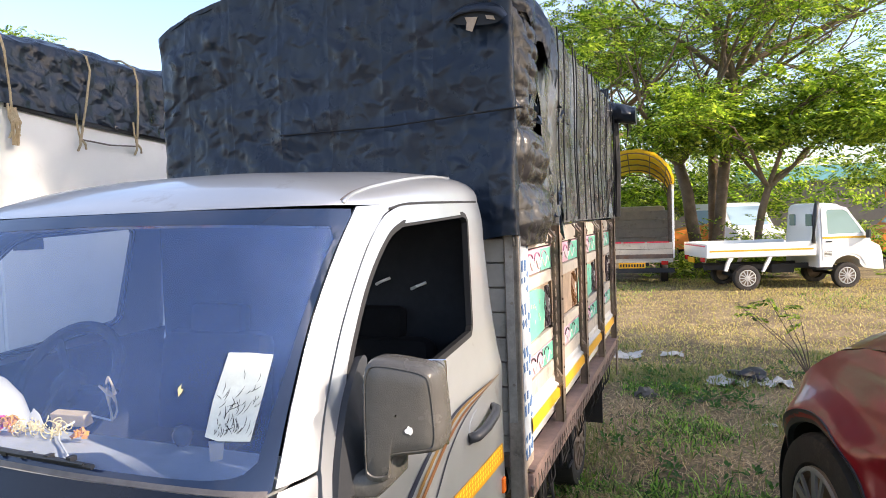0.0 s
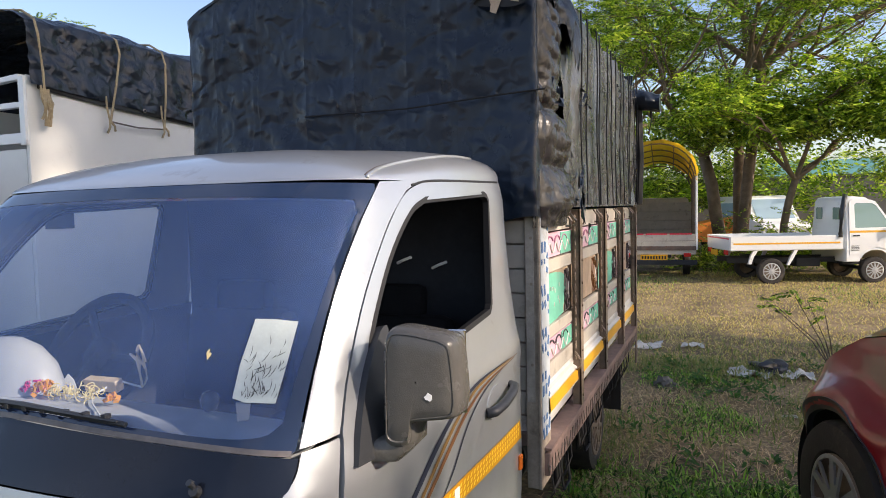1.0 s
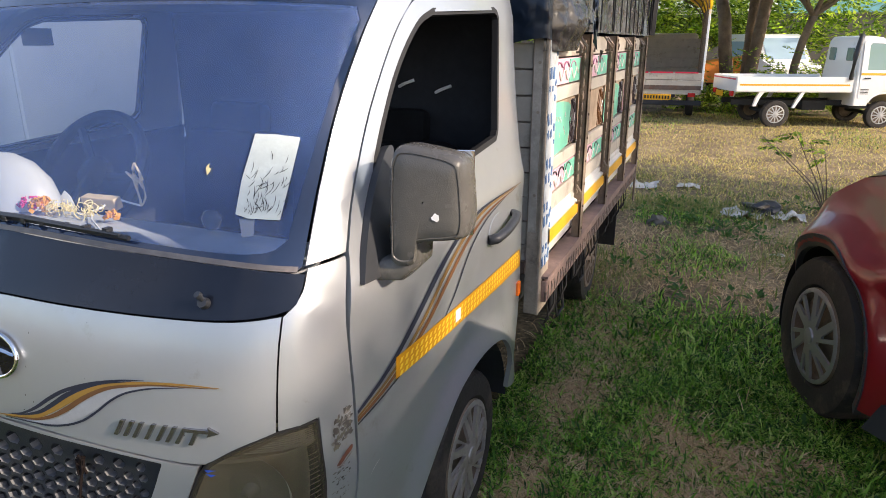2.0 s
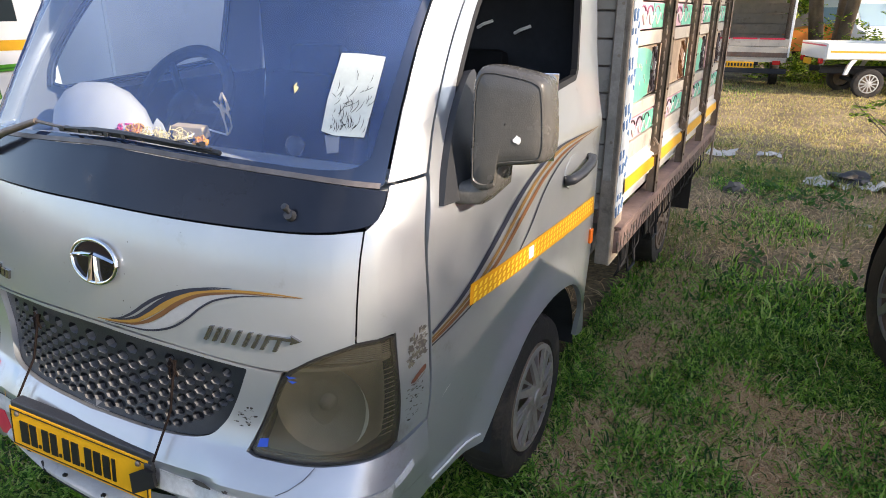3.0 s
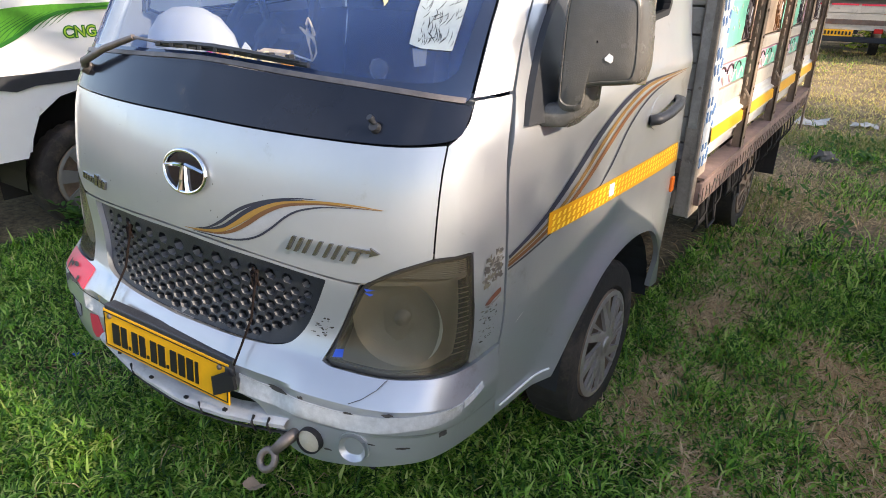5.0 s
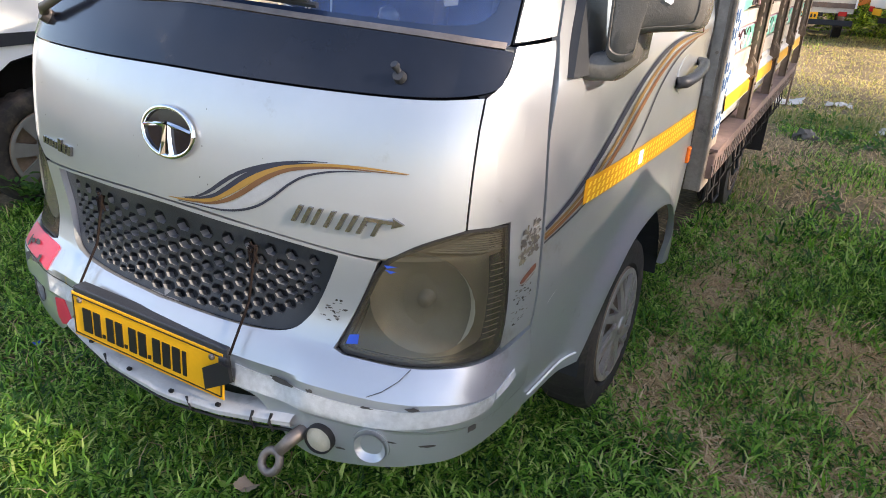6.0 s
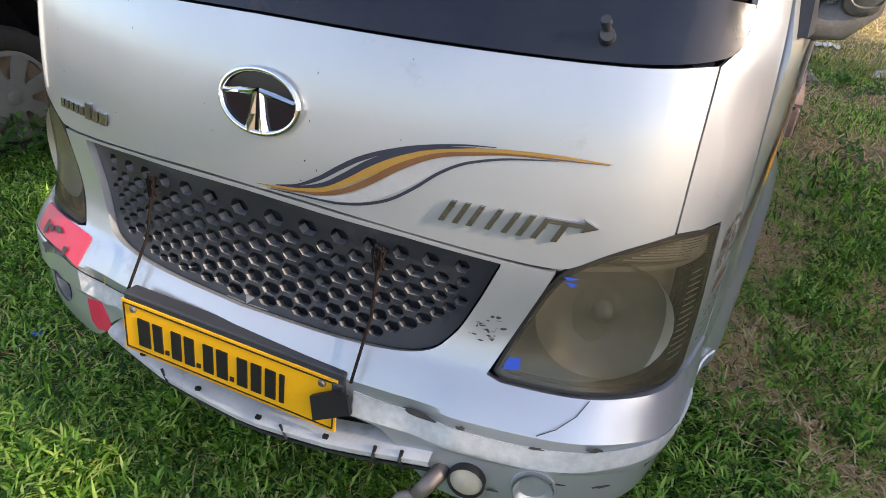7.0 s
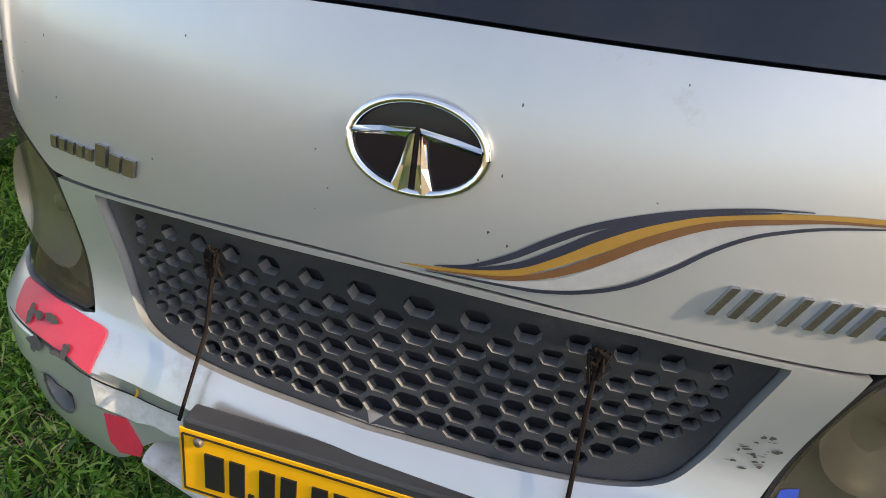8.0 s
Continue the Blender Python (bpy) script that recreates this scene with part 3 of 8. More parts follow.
    door = panel("door", [f(door_out), f(hole)], SILVER, truck, "silver door with striped decals and a yellow reflective strip" if side > 0 else "silver door, window wound down", off=0.002, thick=0.018, su=0.035, sz=0.035, where=door_skin)
    panel("window_seal", [f(o) for o in ring(hole, .018)], SEAL, door, off=0.003, thick=0.02, su=0, sz=0)
    panel("door_shut_line", [f(ribbon([(1.06, 1.788), (1.2, 1.802), (1.6, 1.808), (2.0, 1.812)], [.006] * 4))], SEAL, door, off=0.005, thick=0.006, su=0, sz=0, where=door_skin)
    panel("door_card", [f([(.96, .70), (2.0, .70), (2.0, 1.335), (.96, 1.32)])], INSIDE, door, off=-0.06, thick=0.0)
    if side > 0:
        panel("door_glass", [[(.96, 1.31), (1.76, 1.34), (1.75, 1.385), (1.46, 1.362), (.95, 1.352)]], SIDEGL, door, "wound down side window", off=-0.022, thick=0.0)
        for mid, ws, mt in (
            ([(.905, .872), (1.05, .918), (1.19, .985), (1.33, 1.075), (1.47, 1.150), (1.62, 1.185), (1.98, 1.195)], [.006, .010, .014, .017, .015, .009, .002], BRONZE),
            ([(.905, .884), (1.03, .935), (1.15, 1.005), (1.28, 1.09), (1.41, 1.158), (1.58, 1.192), (1.9, 1.197)], [.009, .015, .021, .024, .018, .008, .001], NAVY),
            ([(.905, .864), (1.06, .905), (1.21, .967), (1.36, 1.055), (1.50, 1.130), (1.66, 1.172), (1.95, 1.19)], [.008, .012, .016, .018, .015, .008, .001], BROWN),
            ([(1.33, .945), (1.40, .995), (1.50, 1.085), (1.63, 1.150), (1.80, 1.18)], [.004, .009, .008, .006, .001], NAVY),
            ([(.905, .855), (1.08, .892), (1.20, .925)], [.005, .005, .002], NAVY)):
            panel("decal_stripe", [ribbon(mid, ws)], mt, door, off=0.0042, thick=0.0, su=.05, sz=0, where=door_skin)
        strip = panel("reflective_strip", [[(1.056, .892), (1.056, .948), (1.5, .946), (2.005, .940), (2.02, .872), (1.5, .884)]], TAPEY, truck, "yellow reflective strip", off=0.0056, thick=0.0, su=.04, sz=0, where=door_skin)
        for k in range(36):
            u0 = 1.07 + k * .0258
            for q in range(3):
                z0 = .892 + q * .017
                panel("chevron", [[(u0, z0), (u0 + .012, z0), (u0 + .020, z0 + .012), (u0 + .008, z0 + .012)]], TAPEY2, strip, off=0.0066, thick=0.0, su=0, sz=0, where=door_skin)
        panel("pale_patch", [[(1.395, .900), (1.43, .899), (1.43, .935), (1.395, .937)]], OFFW, strip, off=0.0072, thick=0.0, su=0, sz=0, where=door_skin)
        panel("handle_recess", [[(1.74 + .075 * math.cos(a), 1.085 + .055 * math.sin(a)) for a in np.linspace(0, 2 * math.pi, 20)[:-1]]], SILVER, door, off=0.004, thick=0.004, su=0, sz=0, where=lambda u, z, off=0.0: door_skin(u, z, off - .022 * max(0, 1 - ((u - 1.74) / .075) ** 2 - ((z - 1.085) / .055) ** 2)))
        bm = bmesh.new()
        tube(bm, [door_skin(u, z, o) for u, z, o in ((1.655, 1.072, .008), (1.68, 1.073, .026), (1.75, 1.080, .034), (1.84, 1.094, .034), (1.885, 1.102, .026), (1.90, 1.105, .006))], [.016, .017, .016, .016, .016, .013], 10)
        part("door_handle", bm, BLACKP, door, "black door handle", smooth=True)
        bm = bmesh.new()
        box(bm, door_skin(2.005, .785, .006), (.012, .03, .055), bevel=.004)
        part("side_lamp", bm, AMBER, door, "small orange side lamp")
        panel("sill_strip", [ribbon([(.975, .479), (1.06, .482), (1.17, .488)], [.003, .005, .003])], OFFW, door, off=0.008, thick=0.004, su=0, sz=0, where=door_skin)
    # wheel arch liner
    bm = bmesh.new()
    arch = [(1.0 + .40 * math.cos(a), .30 + .405 * math.sin(a)) for a in np.linspace(.05, math.pi - .05, 16)]
    loft(bm, [[Vector((CX + side * x, y, z)) for y, z in arch] for x in (.77, .40)])
    part("wheel_arch", bm, DARK, truck)

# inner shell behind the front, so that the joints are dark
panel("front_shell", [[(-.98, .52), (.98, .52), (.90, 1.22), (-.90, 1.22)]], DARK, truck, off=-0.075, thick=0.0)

# emblem: oval with a raised T in chrome
ec, ez = 0.026, 1.018
oval = lambda a, b, n=40: [(ec + a * math.cos(2 * math.pi * k / n), ez + b * math.sin(2 * math.pi * k / n)) for k in range(n)]
bm = bmesh.new()
tube(bm, [skin(u, z, .009) for u, z in [*oval(.0785, .0500), oval(.0785, .0500)[0]]], .0052, 10, caps=False)
emblem = part("emblem", bm, CHROME, truck, "chrome oval emblem", smooth=True)
panel("emblem_field", [oval(.074, .046)], EMBLEM, emblem, off=0.007, thick=0.0, su=.03, sz=.03)
for s in (1, -1):                      # each bar has a raised ridge: an arm that droops outwards, then a widening stem
    bm = bmesh.new()
    for lo_e, ridge, hi_e in (
        ([(.013, .0095), (.040, .0075), (.072, .0030)], [(.006, .0170), (.040, .0120), (.074, .0070)], [(.002, .0215), (.040, .0170), (.072, .0112)]),
        ([(.0030, .0150), (.0035, -.02), (.0040, -.0475)], [(.0068, .0145), (.0100, -.02), (.0145, -.0485)], [(.0110, .0118), (.0165, -.02), (.0245, -.0455)])):
        loft(bm, [[skin(ec + s * a, ez + b, o) for a, b in edge] for edge, o in ((lo_e, .006), (lo_e, .0105), (ridge, .0155), (hi_e, .0105), (hi_e, .006))])
    part("emblem_bar", bm, CHROME, emblem)

# bonnet decals
for mid, ws, mt, o in (
    ([(.019, .8795), (.076, .884), (.147, .897), (.191, .920), (.232, .946), (.272, .970), (.315, .989), (.359, 1.001), (.402, 1.009), (.466, 1.016), (.53, 1.019), (.594, 1.018)], [.001, .005, .0085, .013, .0165, .0165, .013, .010, .0075, .0055, .0035, .001], GOLD, .0034),
    ([(.06, .886), (.103, .8955), (.145, .916), (.183, .942), (.219, .964), (.26, .982), (.313, .9995), (.378, 1.013), (.43, 1.018)], [.001, .004, .0072, .0085, .0082, .007, .005, .003, .001], NAVY, .0036),
    ([(.07, .8865), (.109, .8935), (.156, .9085), (.195, .9325), (.23, .957), (.266, .977), (.301, .9915), (.336, 1.002), (.40, 1.013)], [.001, .0035, .0075, .0100, .0105, .009, .007, .005, .001], NAVY, .0036),
    ([(.05, .879), (.10, .884), (.148, .8905), (.194, .9065), (.236, .9305), (.275, .9575), (.313, .979), (.351, .994), (.403, 1.0045), (.467, 1.0125), (.59, 1.017)], [.001, .003, .0055, .0085, .0110, .0110, .009, .007, .005, .003, .001], BROWN, .0038),
    ([(.10, .879), (.165, .886), (.215, .899), (.262, .925), (.305, .953), (.345, .978), (.40, .998), (.46, 1.009), (.56, 1.016)], [.001, .009, .018, .027, .028, .020, .012, .006, .001], HALFTONE, .0028),
    ([(.05, .8765), (.10, .8785), (.144, .880), (.187, .883), (.233, .893), (.275, .910), (.314, .937), (.345, .963), (.377, .983), (.41, .995), (.453, 1.005), (.52, 1.013)], [.001, .0025, .0035, .0045, .005, .005, .005, .005, .0045, .004, .003, .001], NAVY, .0036)):
    panel("decal_stripe", [ribbon(mid, ws)], mt, bonnet, off=o, thick=0.0, su=.05, sz=.05)
# slanted chrome name bars, unlettered
u0, z0 = .357, .896
for k, (a, b, slope) in enumerate(((0.0, .009, .018), (.022, .031, .018), (.044, .053, .018), (.072, .081, .018), (.098, .107, .018), (.120, .129, .018), (.142, .151, .018), (.172, .181, .016))):
    panel("name_bar", [[(u0 + a, z0), (u0 + b, z0), (u0 + b + slope, z0 + .034), (u0 + a + slope, z0 + .034)]], DCHROME, bonnet, off=0.009, thick=0.007, su=0, sz=0)
panel("name_arrow", [[(u0 + .172, z0 + .027), (u0 + .215, z0 + .027), (u0 + .212, z0 + .020), (u0 + .237, z0 + .029), (u0 + .214, z0 + .040), (u0 + .217, z0 + .034), (u0 + .160, z0 + .034), (u0 + .156, z0 + .027)]], DCHROME, bonnet, off=0.009, thick=0.007, su=0, sz=0)
u0, z0 = -.545, .893
for k in range(5):
    panel("badge_bar", [[(u0 + k * .019, z0), (u0 + k * .019 + .013, z0), (u0 + k * .019 + .016, z0 + .018), (u0 + k * .019 + .003, z0 + .018)]], DCHROME, bonnet, off=0.007, thick=0.005, su=0, sz=0)
for k in range(3):
    panel("badge_bar", [[(u0 + .098 + k * .026, z0 - .002), (u0 + .118 + k * .026, z0 - .002), (u0 + .123 + k * .026, z0 + (.030 if k == 0 else .022)), (u0 + .103 + k * .026, z0 + (.030 if k == 0 else .022))]], DCHROME, bonnet, off=0.008, thick=0.006, su=0, sz=0)
rnd = random.Random(9)
for k in range(26):                    # paint chips
    u, z = rnd.uniform(-.66, .68), rnd.uniform(.90, 1.13)
    panel("paint_chip", [ragged(u, z, .0008 + rnd.random() * .0010, .0008 + rnd.random() * .0016, 6, k, .8)], SCUFF, bonnet, off=0.0030, thick=0.0, su=0, sz=0)

# bumper: tape, patches, lamps, tow eye
btape = panel("reflective_tape", [ribbon([(.262, .551), (.33, .549), (.42, .550), (.53, .550), (.65, .556), (.745, .566), (.806, .572)], [.050, .046, .044, .042, .038, .034, .030])], TAPEW, bumper, "peeling white reflective tape", off=0.007, thick=0.002, su=.02, sz=.01, where=bumper_skin)
panel("reflective_tape", [ribbon([(.81, .580), (.84, .590), (.866, .600)], [.020, .018, .016])], TAPEW, bumper, off=0.007, thick=0.002, su=.02, sz=0, where=bumper_skin)
for k, (u, z, a, b) in enumerate(((.385, .574, .030, .007), (.46, .578, .008, .004), (.58, .573, .012, .003), (.66, .582, .012, .004), (.78, .515, .012, .010), (.70, .492, .016, .003), (.63, .50, .012, .002), (.53, .462, .014, .003))):
    panel("chipped_paint", [ragged(u, z, a, b, 12, k, .7)], SCUFF, bumper, off=0.0095 if z > .53 else .006, thick=0.0, su=0, sz=0, where=bumper_skin)
rnd = random.Random(12)
for k in range(26):
    u, z = .455 + rnd.gauss(0, .014) + rnd.random() * .02, .73 + rnd.gauss(0, .018)
    panel("scratch", [ragged(u, z, .002 + rnd.random() * .004, .0006 + rnd.random() * .002, 8, 40 + k, .9)], rnd.choice([SCUFF, SCUFF, SCUFF2]), bumper, off=0.0062, thick=0.0, su=0, sz=0, where=bumper_skin)
panel("red_tape", [fl(curve2([(-.452, .645), (-.436, .641), (-.434, .628)], 3), [(-.440, .586), (-.481, .593), (-.559, .596), (-.640, .601), (-.650, .612), (-.655, .640), (-.650, .647), (-.60, .649)])], TAPER, bumper, "torn red reflective patch", off=0.007, thick=0.002, su=.02, sz=.015, where=bumper_skin)
for k, (u, z, a, b) in enumerate(((-.596, .615, .011, .013), (-.578, .620, .014, .006), (-.548, .624, .016, .006), (-.494, .600, .009, .010), (-.512, .590, .018, .004), (-.565, .585, .020, .012))):
    panel("tear", [ragged(u, z, a, b, 12, 60 + k, .9)], SCUFF, bumper, off=0.0105, thick=0.0, su=0, sz=0, where=bumper_skin)
panel("red_tape", [[(-.435, .516), (-.394, .523), (-.365, .478), (-.374, .459), (-.42, .447), (-.434, .463)]], TAPER, bumper, "faded red patch", off=0.006, thick=0.002, su=.02, sz=.02, where=bumper_skin)
panel("reflective_tape", [[(-.438, .581), (-.39, .573), (-.33, .572), (-.266, .576), (-.272, .540), (-.302, .531), (-.335, .534), (-.375, .524), (-.41, .530), (-.435, .537)]], TAPEW, bumper, "dull peeling tape", off=0.0065, thick=0.002, su=.02, sz=.01, where=bumper_skin)
panel("paint_drip", [ribbon([(-.350, .594), (-.353, .585), (-.362, .574)], [.005, .003, .004])], YELLOW, bumper, "drip of yellow paint", off=0.009, thick=0.0, su=0, sz=0, where=bumper_skin)
# flat dark ribbon painted for the shadow in the seam below the step
panel("step_shadow_gap", [ribbon([(-.66, .598), (-.60, .5965), (-.52, .592), (-.44, .583), (-.39, .576), (-.33, .575), (-.27, .579)], [.002, .003, .004, .003, .004, .003, .002])], SEAL, bumper, "seam under the bumper step with its shadow painted dark", off=0.0078, thick=0.0, su=0, sz=0, where=bumper_skin)
bm = bmesh.new()
tube(bm, [bumper_skin(.64, .646, .008), bumper_skin(.625, .625, .010), bumper_skin(.60, .605, .009), bumper_skin(.575, .592, .007)], .0008, 5)
part("crack", bm, SCUFF, bumper)
FOGM = mat("dusty_cream_blank", (0.42, 0.39, 0.30), 0.6, vary=0.15, scale=30)
for u, z, r, mt, lb in ((.487, .476, .032, STICKER, "round fog lamp blanked in cream"), (.595, .484, .036, SILVER, "empty round fog lamp recess")):
    c = bumper_skin(u, z, .006)
    n = (bumper_skin(u, z, .10) - bumper_skin(u, z, 0)).normalized()
    mm = Matrix.Translation(c) @ n.to_track_quat("Z", "Y").to_matrix().to_4x4()
    bm = bmesh.new()
    lathe(bm, [(r, -.012), (r, .012), (r * .93, .015), (r * .88, .008)] if mt is STICKER else [(r * 1.12, -.012), (r * 1.06, .0022), (r * .95, .0022), (r * .92, -.012)], mm, 28)
    fog = part("fog_lamp", bm, SEAL if mt is STICKER else SILVER, truck, lb, smooth=40)
    bm = bmesh.new()
    lathe(bm, [(r * .9, .008), (r * .6, .014 if mt is STICKER else -.004), (.001, .016 if mt is STICKER else -.006)], mm, 24)
    part("fog_lens", bm, FOGM if mt is STICKER else mt, fog, smooth=True)
bm = bmesh.new()                       # open fog lamp hole: a short dark well behind the bumper skin
wells = [[bumper_skin(-.548 + k * .038 * math.cos(a), .503 + k * .034 * math.sin(a), o) for a in np.linspace(0, 2 * math.pi, 21)[:-1]] for k, o in ((1.06, .007), (1.0, .005), (.96, -.03), (.9, -.06), (.05, -.06))]
loft(bm, wells, closed=True)
part("fog_lamp_hole", bm, SCUFF, truck, "empty dirty fog lamp hole", smooth=40)
bm = bmesh.new()
eye = Vector((.384, -.180, .424))
tube(bm, [(.425, -.10, .482), (.41, -.145, .468), (.395, -.168, .446)], [.016, .015, .013], 10)
mm = Matrix.Translation(eye) @ Euler((radians(62), radians(18), 0)).to_matrix().to_4x4()
ringp = [mm @ Vector((.020 * math.cos(a), .024 * math.sin(a), 0)) for a in np.linspace(0, 2 * math.pi, 20)]
tube(bm, ringp, .009, 8, caps=False)
part("tow_eye", bm, IRON, truck, "rusty forged tow eye", smooth=True)
# the hanging lower lip of the bumper
LIPM = mat("dirty_white_plastic", (0.50, 0.50, 0.49), 0.5, vary=0.15, scale=14, dirt=(0.2, 0.19, 0.17), damt=0.2, dscale=9)
bm = bmesh.new()
lip = [Vector((x, -.155 + .10 * (x - .02) ** 2 + .02 * (x + .3) ** 2, z)) for x, z in zip(np.linspace(-.36, .40, 16), np.interp(np.linspace(-.36, .40, 16), [-.36, -.2, .02, .2, .40], [.452, .408, .398, .425, .472]))]
loft(bm, [[p + Vector((0, dy, dz)) for p in lip] for dy, dz in ((.05, .040), (.004, .036), (-.006, .028), (-.004, .016), (.010, .008), (.05, .004))])
lipob = part("lower_bumper_lip", bm, LIPM, truck, "cracked hanging lower bumper lip", smooth=50)
bm = bmesh.new()
tube(bm, [p + Vector((0, .006, -.001)) for p in lip], .0035, 6)
for k in (2, 5, 8, 11):
    box(bm, lip[k] + Vector((0, .0, .040)), (.010, .008, .006), (0, 0, 10))
for k in (3, 9):
    tube(bm, [lip[k] + Vector((0, .0, .038)), lip[k] + Vector((.02, -.008, .020)), lip[k] + Vector((.01, .004, 0))], .003, 4)
for p in (lip[13], lip[14]):
    tube(bm, [p + Vector((0, .0, .04)), p + Vector((0, -.009, .022)), p + Vector((0, 0, -.004))], .0035, 5)
part("lip_edge", bm, SEAL, lipob, "black rubber edge and clips")
bm = bmesh.new()
box(bm, (0, -.02, .47), (.72, .10, .09))
box(bm, (0, .25, .40), (1.1, .5, .10))
part("front_beam", bm, DARK, truck, "dark cross beam behind the bumper")
panel("bumper_scrap", [[(.20, .505), (.27, .540), (.262, .572), (.235, .575), (.19, .55)]], SEAL, truck, off=0.03, thick=0.01, su=0, sz=0, where=bumper_skin)

# number plate: unlettered bars
pa, pb = Vector((-.252, -.172, .620)), Vector((.222, -.136, .597))
px = (pb - pa).normalized()
pz = Vector((.03, .07, 1)).normalized()
pz = (pz - px * pz.dot(px)).normalized()
pn = px.cross(pz)
mp = Matrix.Translation((pa + pb) / 2 - pz * .057) @ Matrix((px, pn * -1, pz)).transposed().to_4x4()
W2, H2 = (pb - pa).length, .116
bm = bmesh.new()
box(bm, (0, 0, 0), (W2, .004, H2), bevel=.0015)
plate = part("number_plate", bm, PLATE, truck, "yellow number plate with black bars", m=mp)
sgn = 1 if (mp.to_3x3() @ Vector((0, 1, 0))).y < 0 else -1
bm = bmesh.new()
for sx in (-1, 1):
    box(bm, (sx * (W2 / 2 - .006), sgn * .003, 0), (.002, .002, H2 - .016))
    box(bm, (0, sgn * .003, sx * (H2 / 2 - .008)), (W2 - .012, .002, .002))
part("plate_outline", bm, INK, plate)
x = -W2 / 2 + .036
for wbar in (.032, .026, 0, .026, .026, 0, .026, .028, 0, .026, .026, .026, .014):
    bm = bmesh.new()
    if wbar:
        box(bm, (x + wbar / 2, sgn * .003, -.006), (wbar - .004, .003, .062))
        x += wbar + .0045
    else:
        box(bm, (x + .003, sgn * .003, -.030), (.008, .003, .009))
        x += .013
    part("plate_bar", bm, INK, plate)
for sx in (-1, 1):
    bm = bmesh.new()
    lathe(bm, [(.0075, 0), (.0075, .003), (.005, .006), (.001, .0065)], Matrix.Translation((sx * (W2 / 2 - .03), sgn * .002, H2 / 2 - .016)) @ Matrix.Rotation(radians(-90 * sgn), 4, "X"), 12)
    part("plate_bolt", bm, IRON, plate)
bm = bmesh.new()
box(bm, (.008, -sgn * .016, .048), (W2 + .006, .034, .050), (0, 0, 0), .004)
box(bm, (W2 / 2 - .002, -sgn * .010, .022), (.022, .030, .060), (0, 0, 8), .004)
part("plate_holder", bm, BLACKP, plate, "black plastic plate holder")

# cowl details: washer jet, wiper
bm = bmesh.new()
cyl(bm, skin(.547, 1.176, .0), skin(.547, 1.176, .018), .013, .010, 14)
cyl(bm, skin(.547, 1.180, .012), skin(.543, 1.186, .026), .006, .005, 10)
cyl(bm, skin(.543, 1.186, .024), skin(.541, 1.188, .032), .008, .007, 10)
part("washer_jet", bm, BLACKP, cowl, "black washer jet", smooth=40)
bm = bmesh.new()
tube(bm, [skin(-.565, 1.200, .012), skin(-.54, 1.21, .030), skin(-.43, 1.25, .032), skin(-.31, 1.292, .022)], [.013, .012, .010, .008], 8)
tube(bm, [skin(-.31, 1.292, .022), skin(-.16, 1.288, .020), skin(-.02, 1.286, .018)], .004, 6)
wip = part("wiper", bm, IRON, truck, "dull steel wiper arm with black blade", smooth=50)
bm = bmesh.new()
tube(bm, [skin(u, z, .014) for u, z in ((-.20, 1.285), (-.05, 1.291), (.10, 1.290), (.25, 1.283), (.345, 1.277))], [.005, .007, .007, .007, .006], 6)
tube(bm, [skin(u, z, .026) for u, z in ((-.19, 1.286), (-.05, 1.292), (.05, 1.292), (.18, 1.287), (.33, 1.279))], [.003, .006, .007, .006, .003], 6)
for k in range(9):
    p = -.17 + k * .058
    box(bm, skin(p, 1.2875, .022), (.012, .016, .010))
part("wiper_blade", bm, BLACKP, wip, "black rubber blade")
bm = bmesh.new()
cyl(bm, skin(-.565, 1.198, .0), skin(-.565, 1.198, .022), .020, .016, 14)
part("wiper_pivot", bm, IRON, wip, "rusty pivot nut")

# roof
bm = bmesh.new()
eu = [*np.linspace(-2.034, -.9, 24), *np.linspace(-.85, .85, 30), *np.linspace(.9, 2.034, 24)]
edge = [skin(u, 1.80, 0.0) for u in eu]
rc = Vector((CX, 0.98, 1.80))
rings = []
for s in (1.0, .995, .985, .97, .95, .92, .88, .82, .74, .62, .45, .25, .02):
    ring = []
    for u, p in zip(eu, edge):
        f = min(1, max(0, (1.85 - abs(u)) / 1.35))           # 1 at the front, 0 at the sides
        f = f * f * (3 - 2 * f)
        side_h = (1 - s ** 6) ** 0.36
        front_h = (1 - s ** 2.4) ** 0.85
        ring.append(Vector((rc.x + (p.x - rc.x) * s, rc.y + (p.y - rc.y) * s, 1.80 + 0.125 * (f * front_h + (1 - f) * side_h))))
    rings.append(ring)
loft(bm, rings, closed=True)
roof = part("roof", bm, SILVER, truck, "silver cab roof with two shallow ribs", smooth=70)


def roof_at(u, q, lift=0.0):
    """A point of the roof over the edge at u, drawn in towards the middle by q."""
    p = skin(u, 1.80)
    f = min(1, max(0, (1.85 - abs(u)) / 1.35))
    f = f * f * (3 - 2 * f)
    return Vector((rc.x + (p.x - rc.x) * q, rc.y + (p.y - rc.y) * q, 1.80 + lift + 0.125 * (f * (1 - q ** 2.4) ** 0.85 + (1 - f) * (1 - q ** 6) ** 0.36)))


for s in (1, -1):
    line = curve2([(.80, .997), (.84, .975), (.92, .945), (1.08, .915), (1.35, .895), (1.7, .885), (2.0, .885)], 5)
    bm = bmesh.new()
    tube(bm, [roof_at(s * u, q, .000) for u, q in line], .0055, 8)
    part("roof_gutter", bm, SILVER, roof, smooth=True)
    bm = bmesh.new()
    tube(bm, [roof_at(s * u, q - .012, -.001) for u, q in line], .0028, 6)
    part("gutter_seal", bm, IRON, roof)

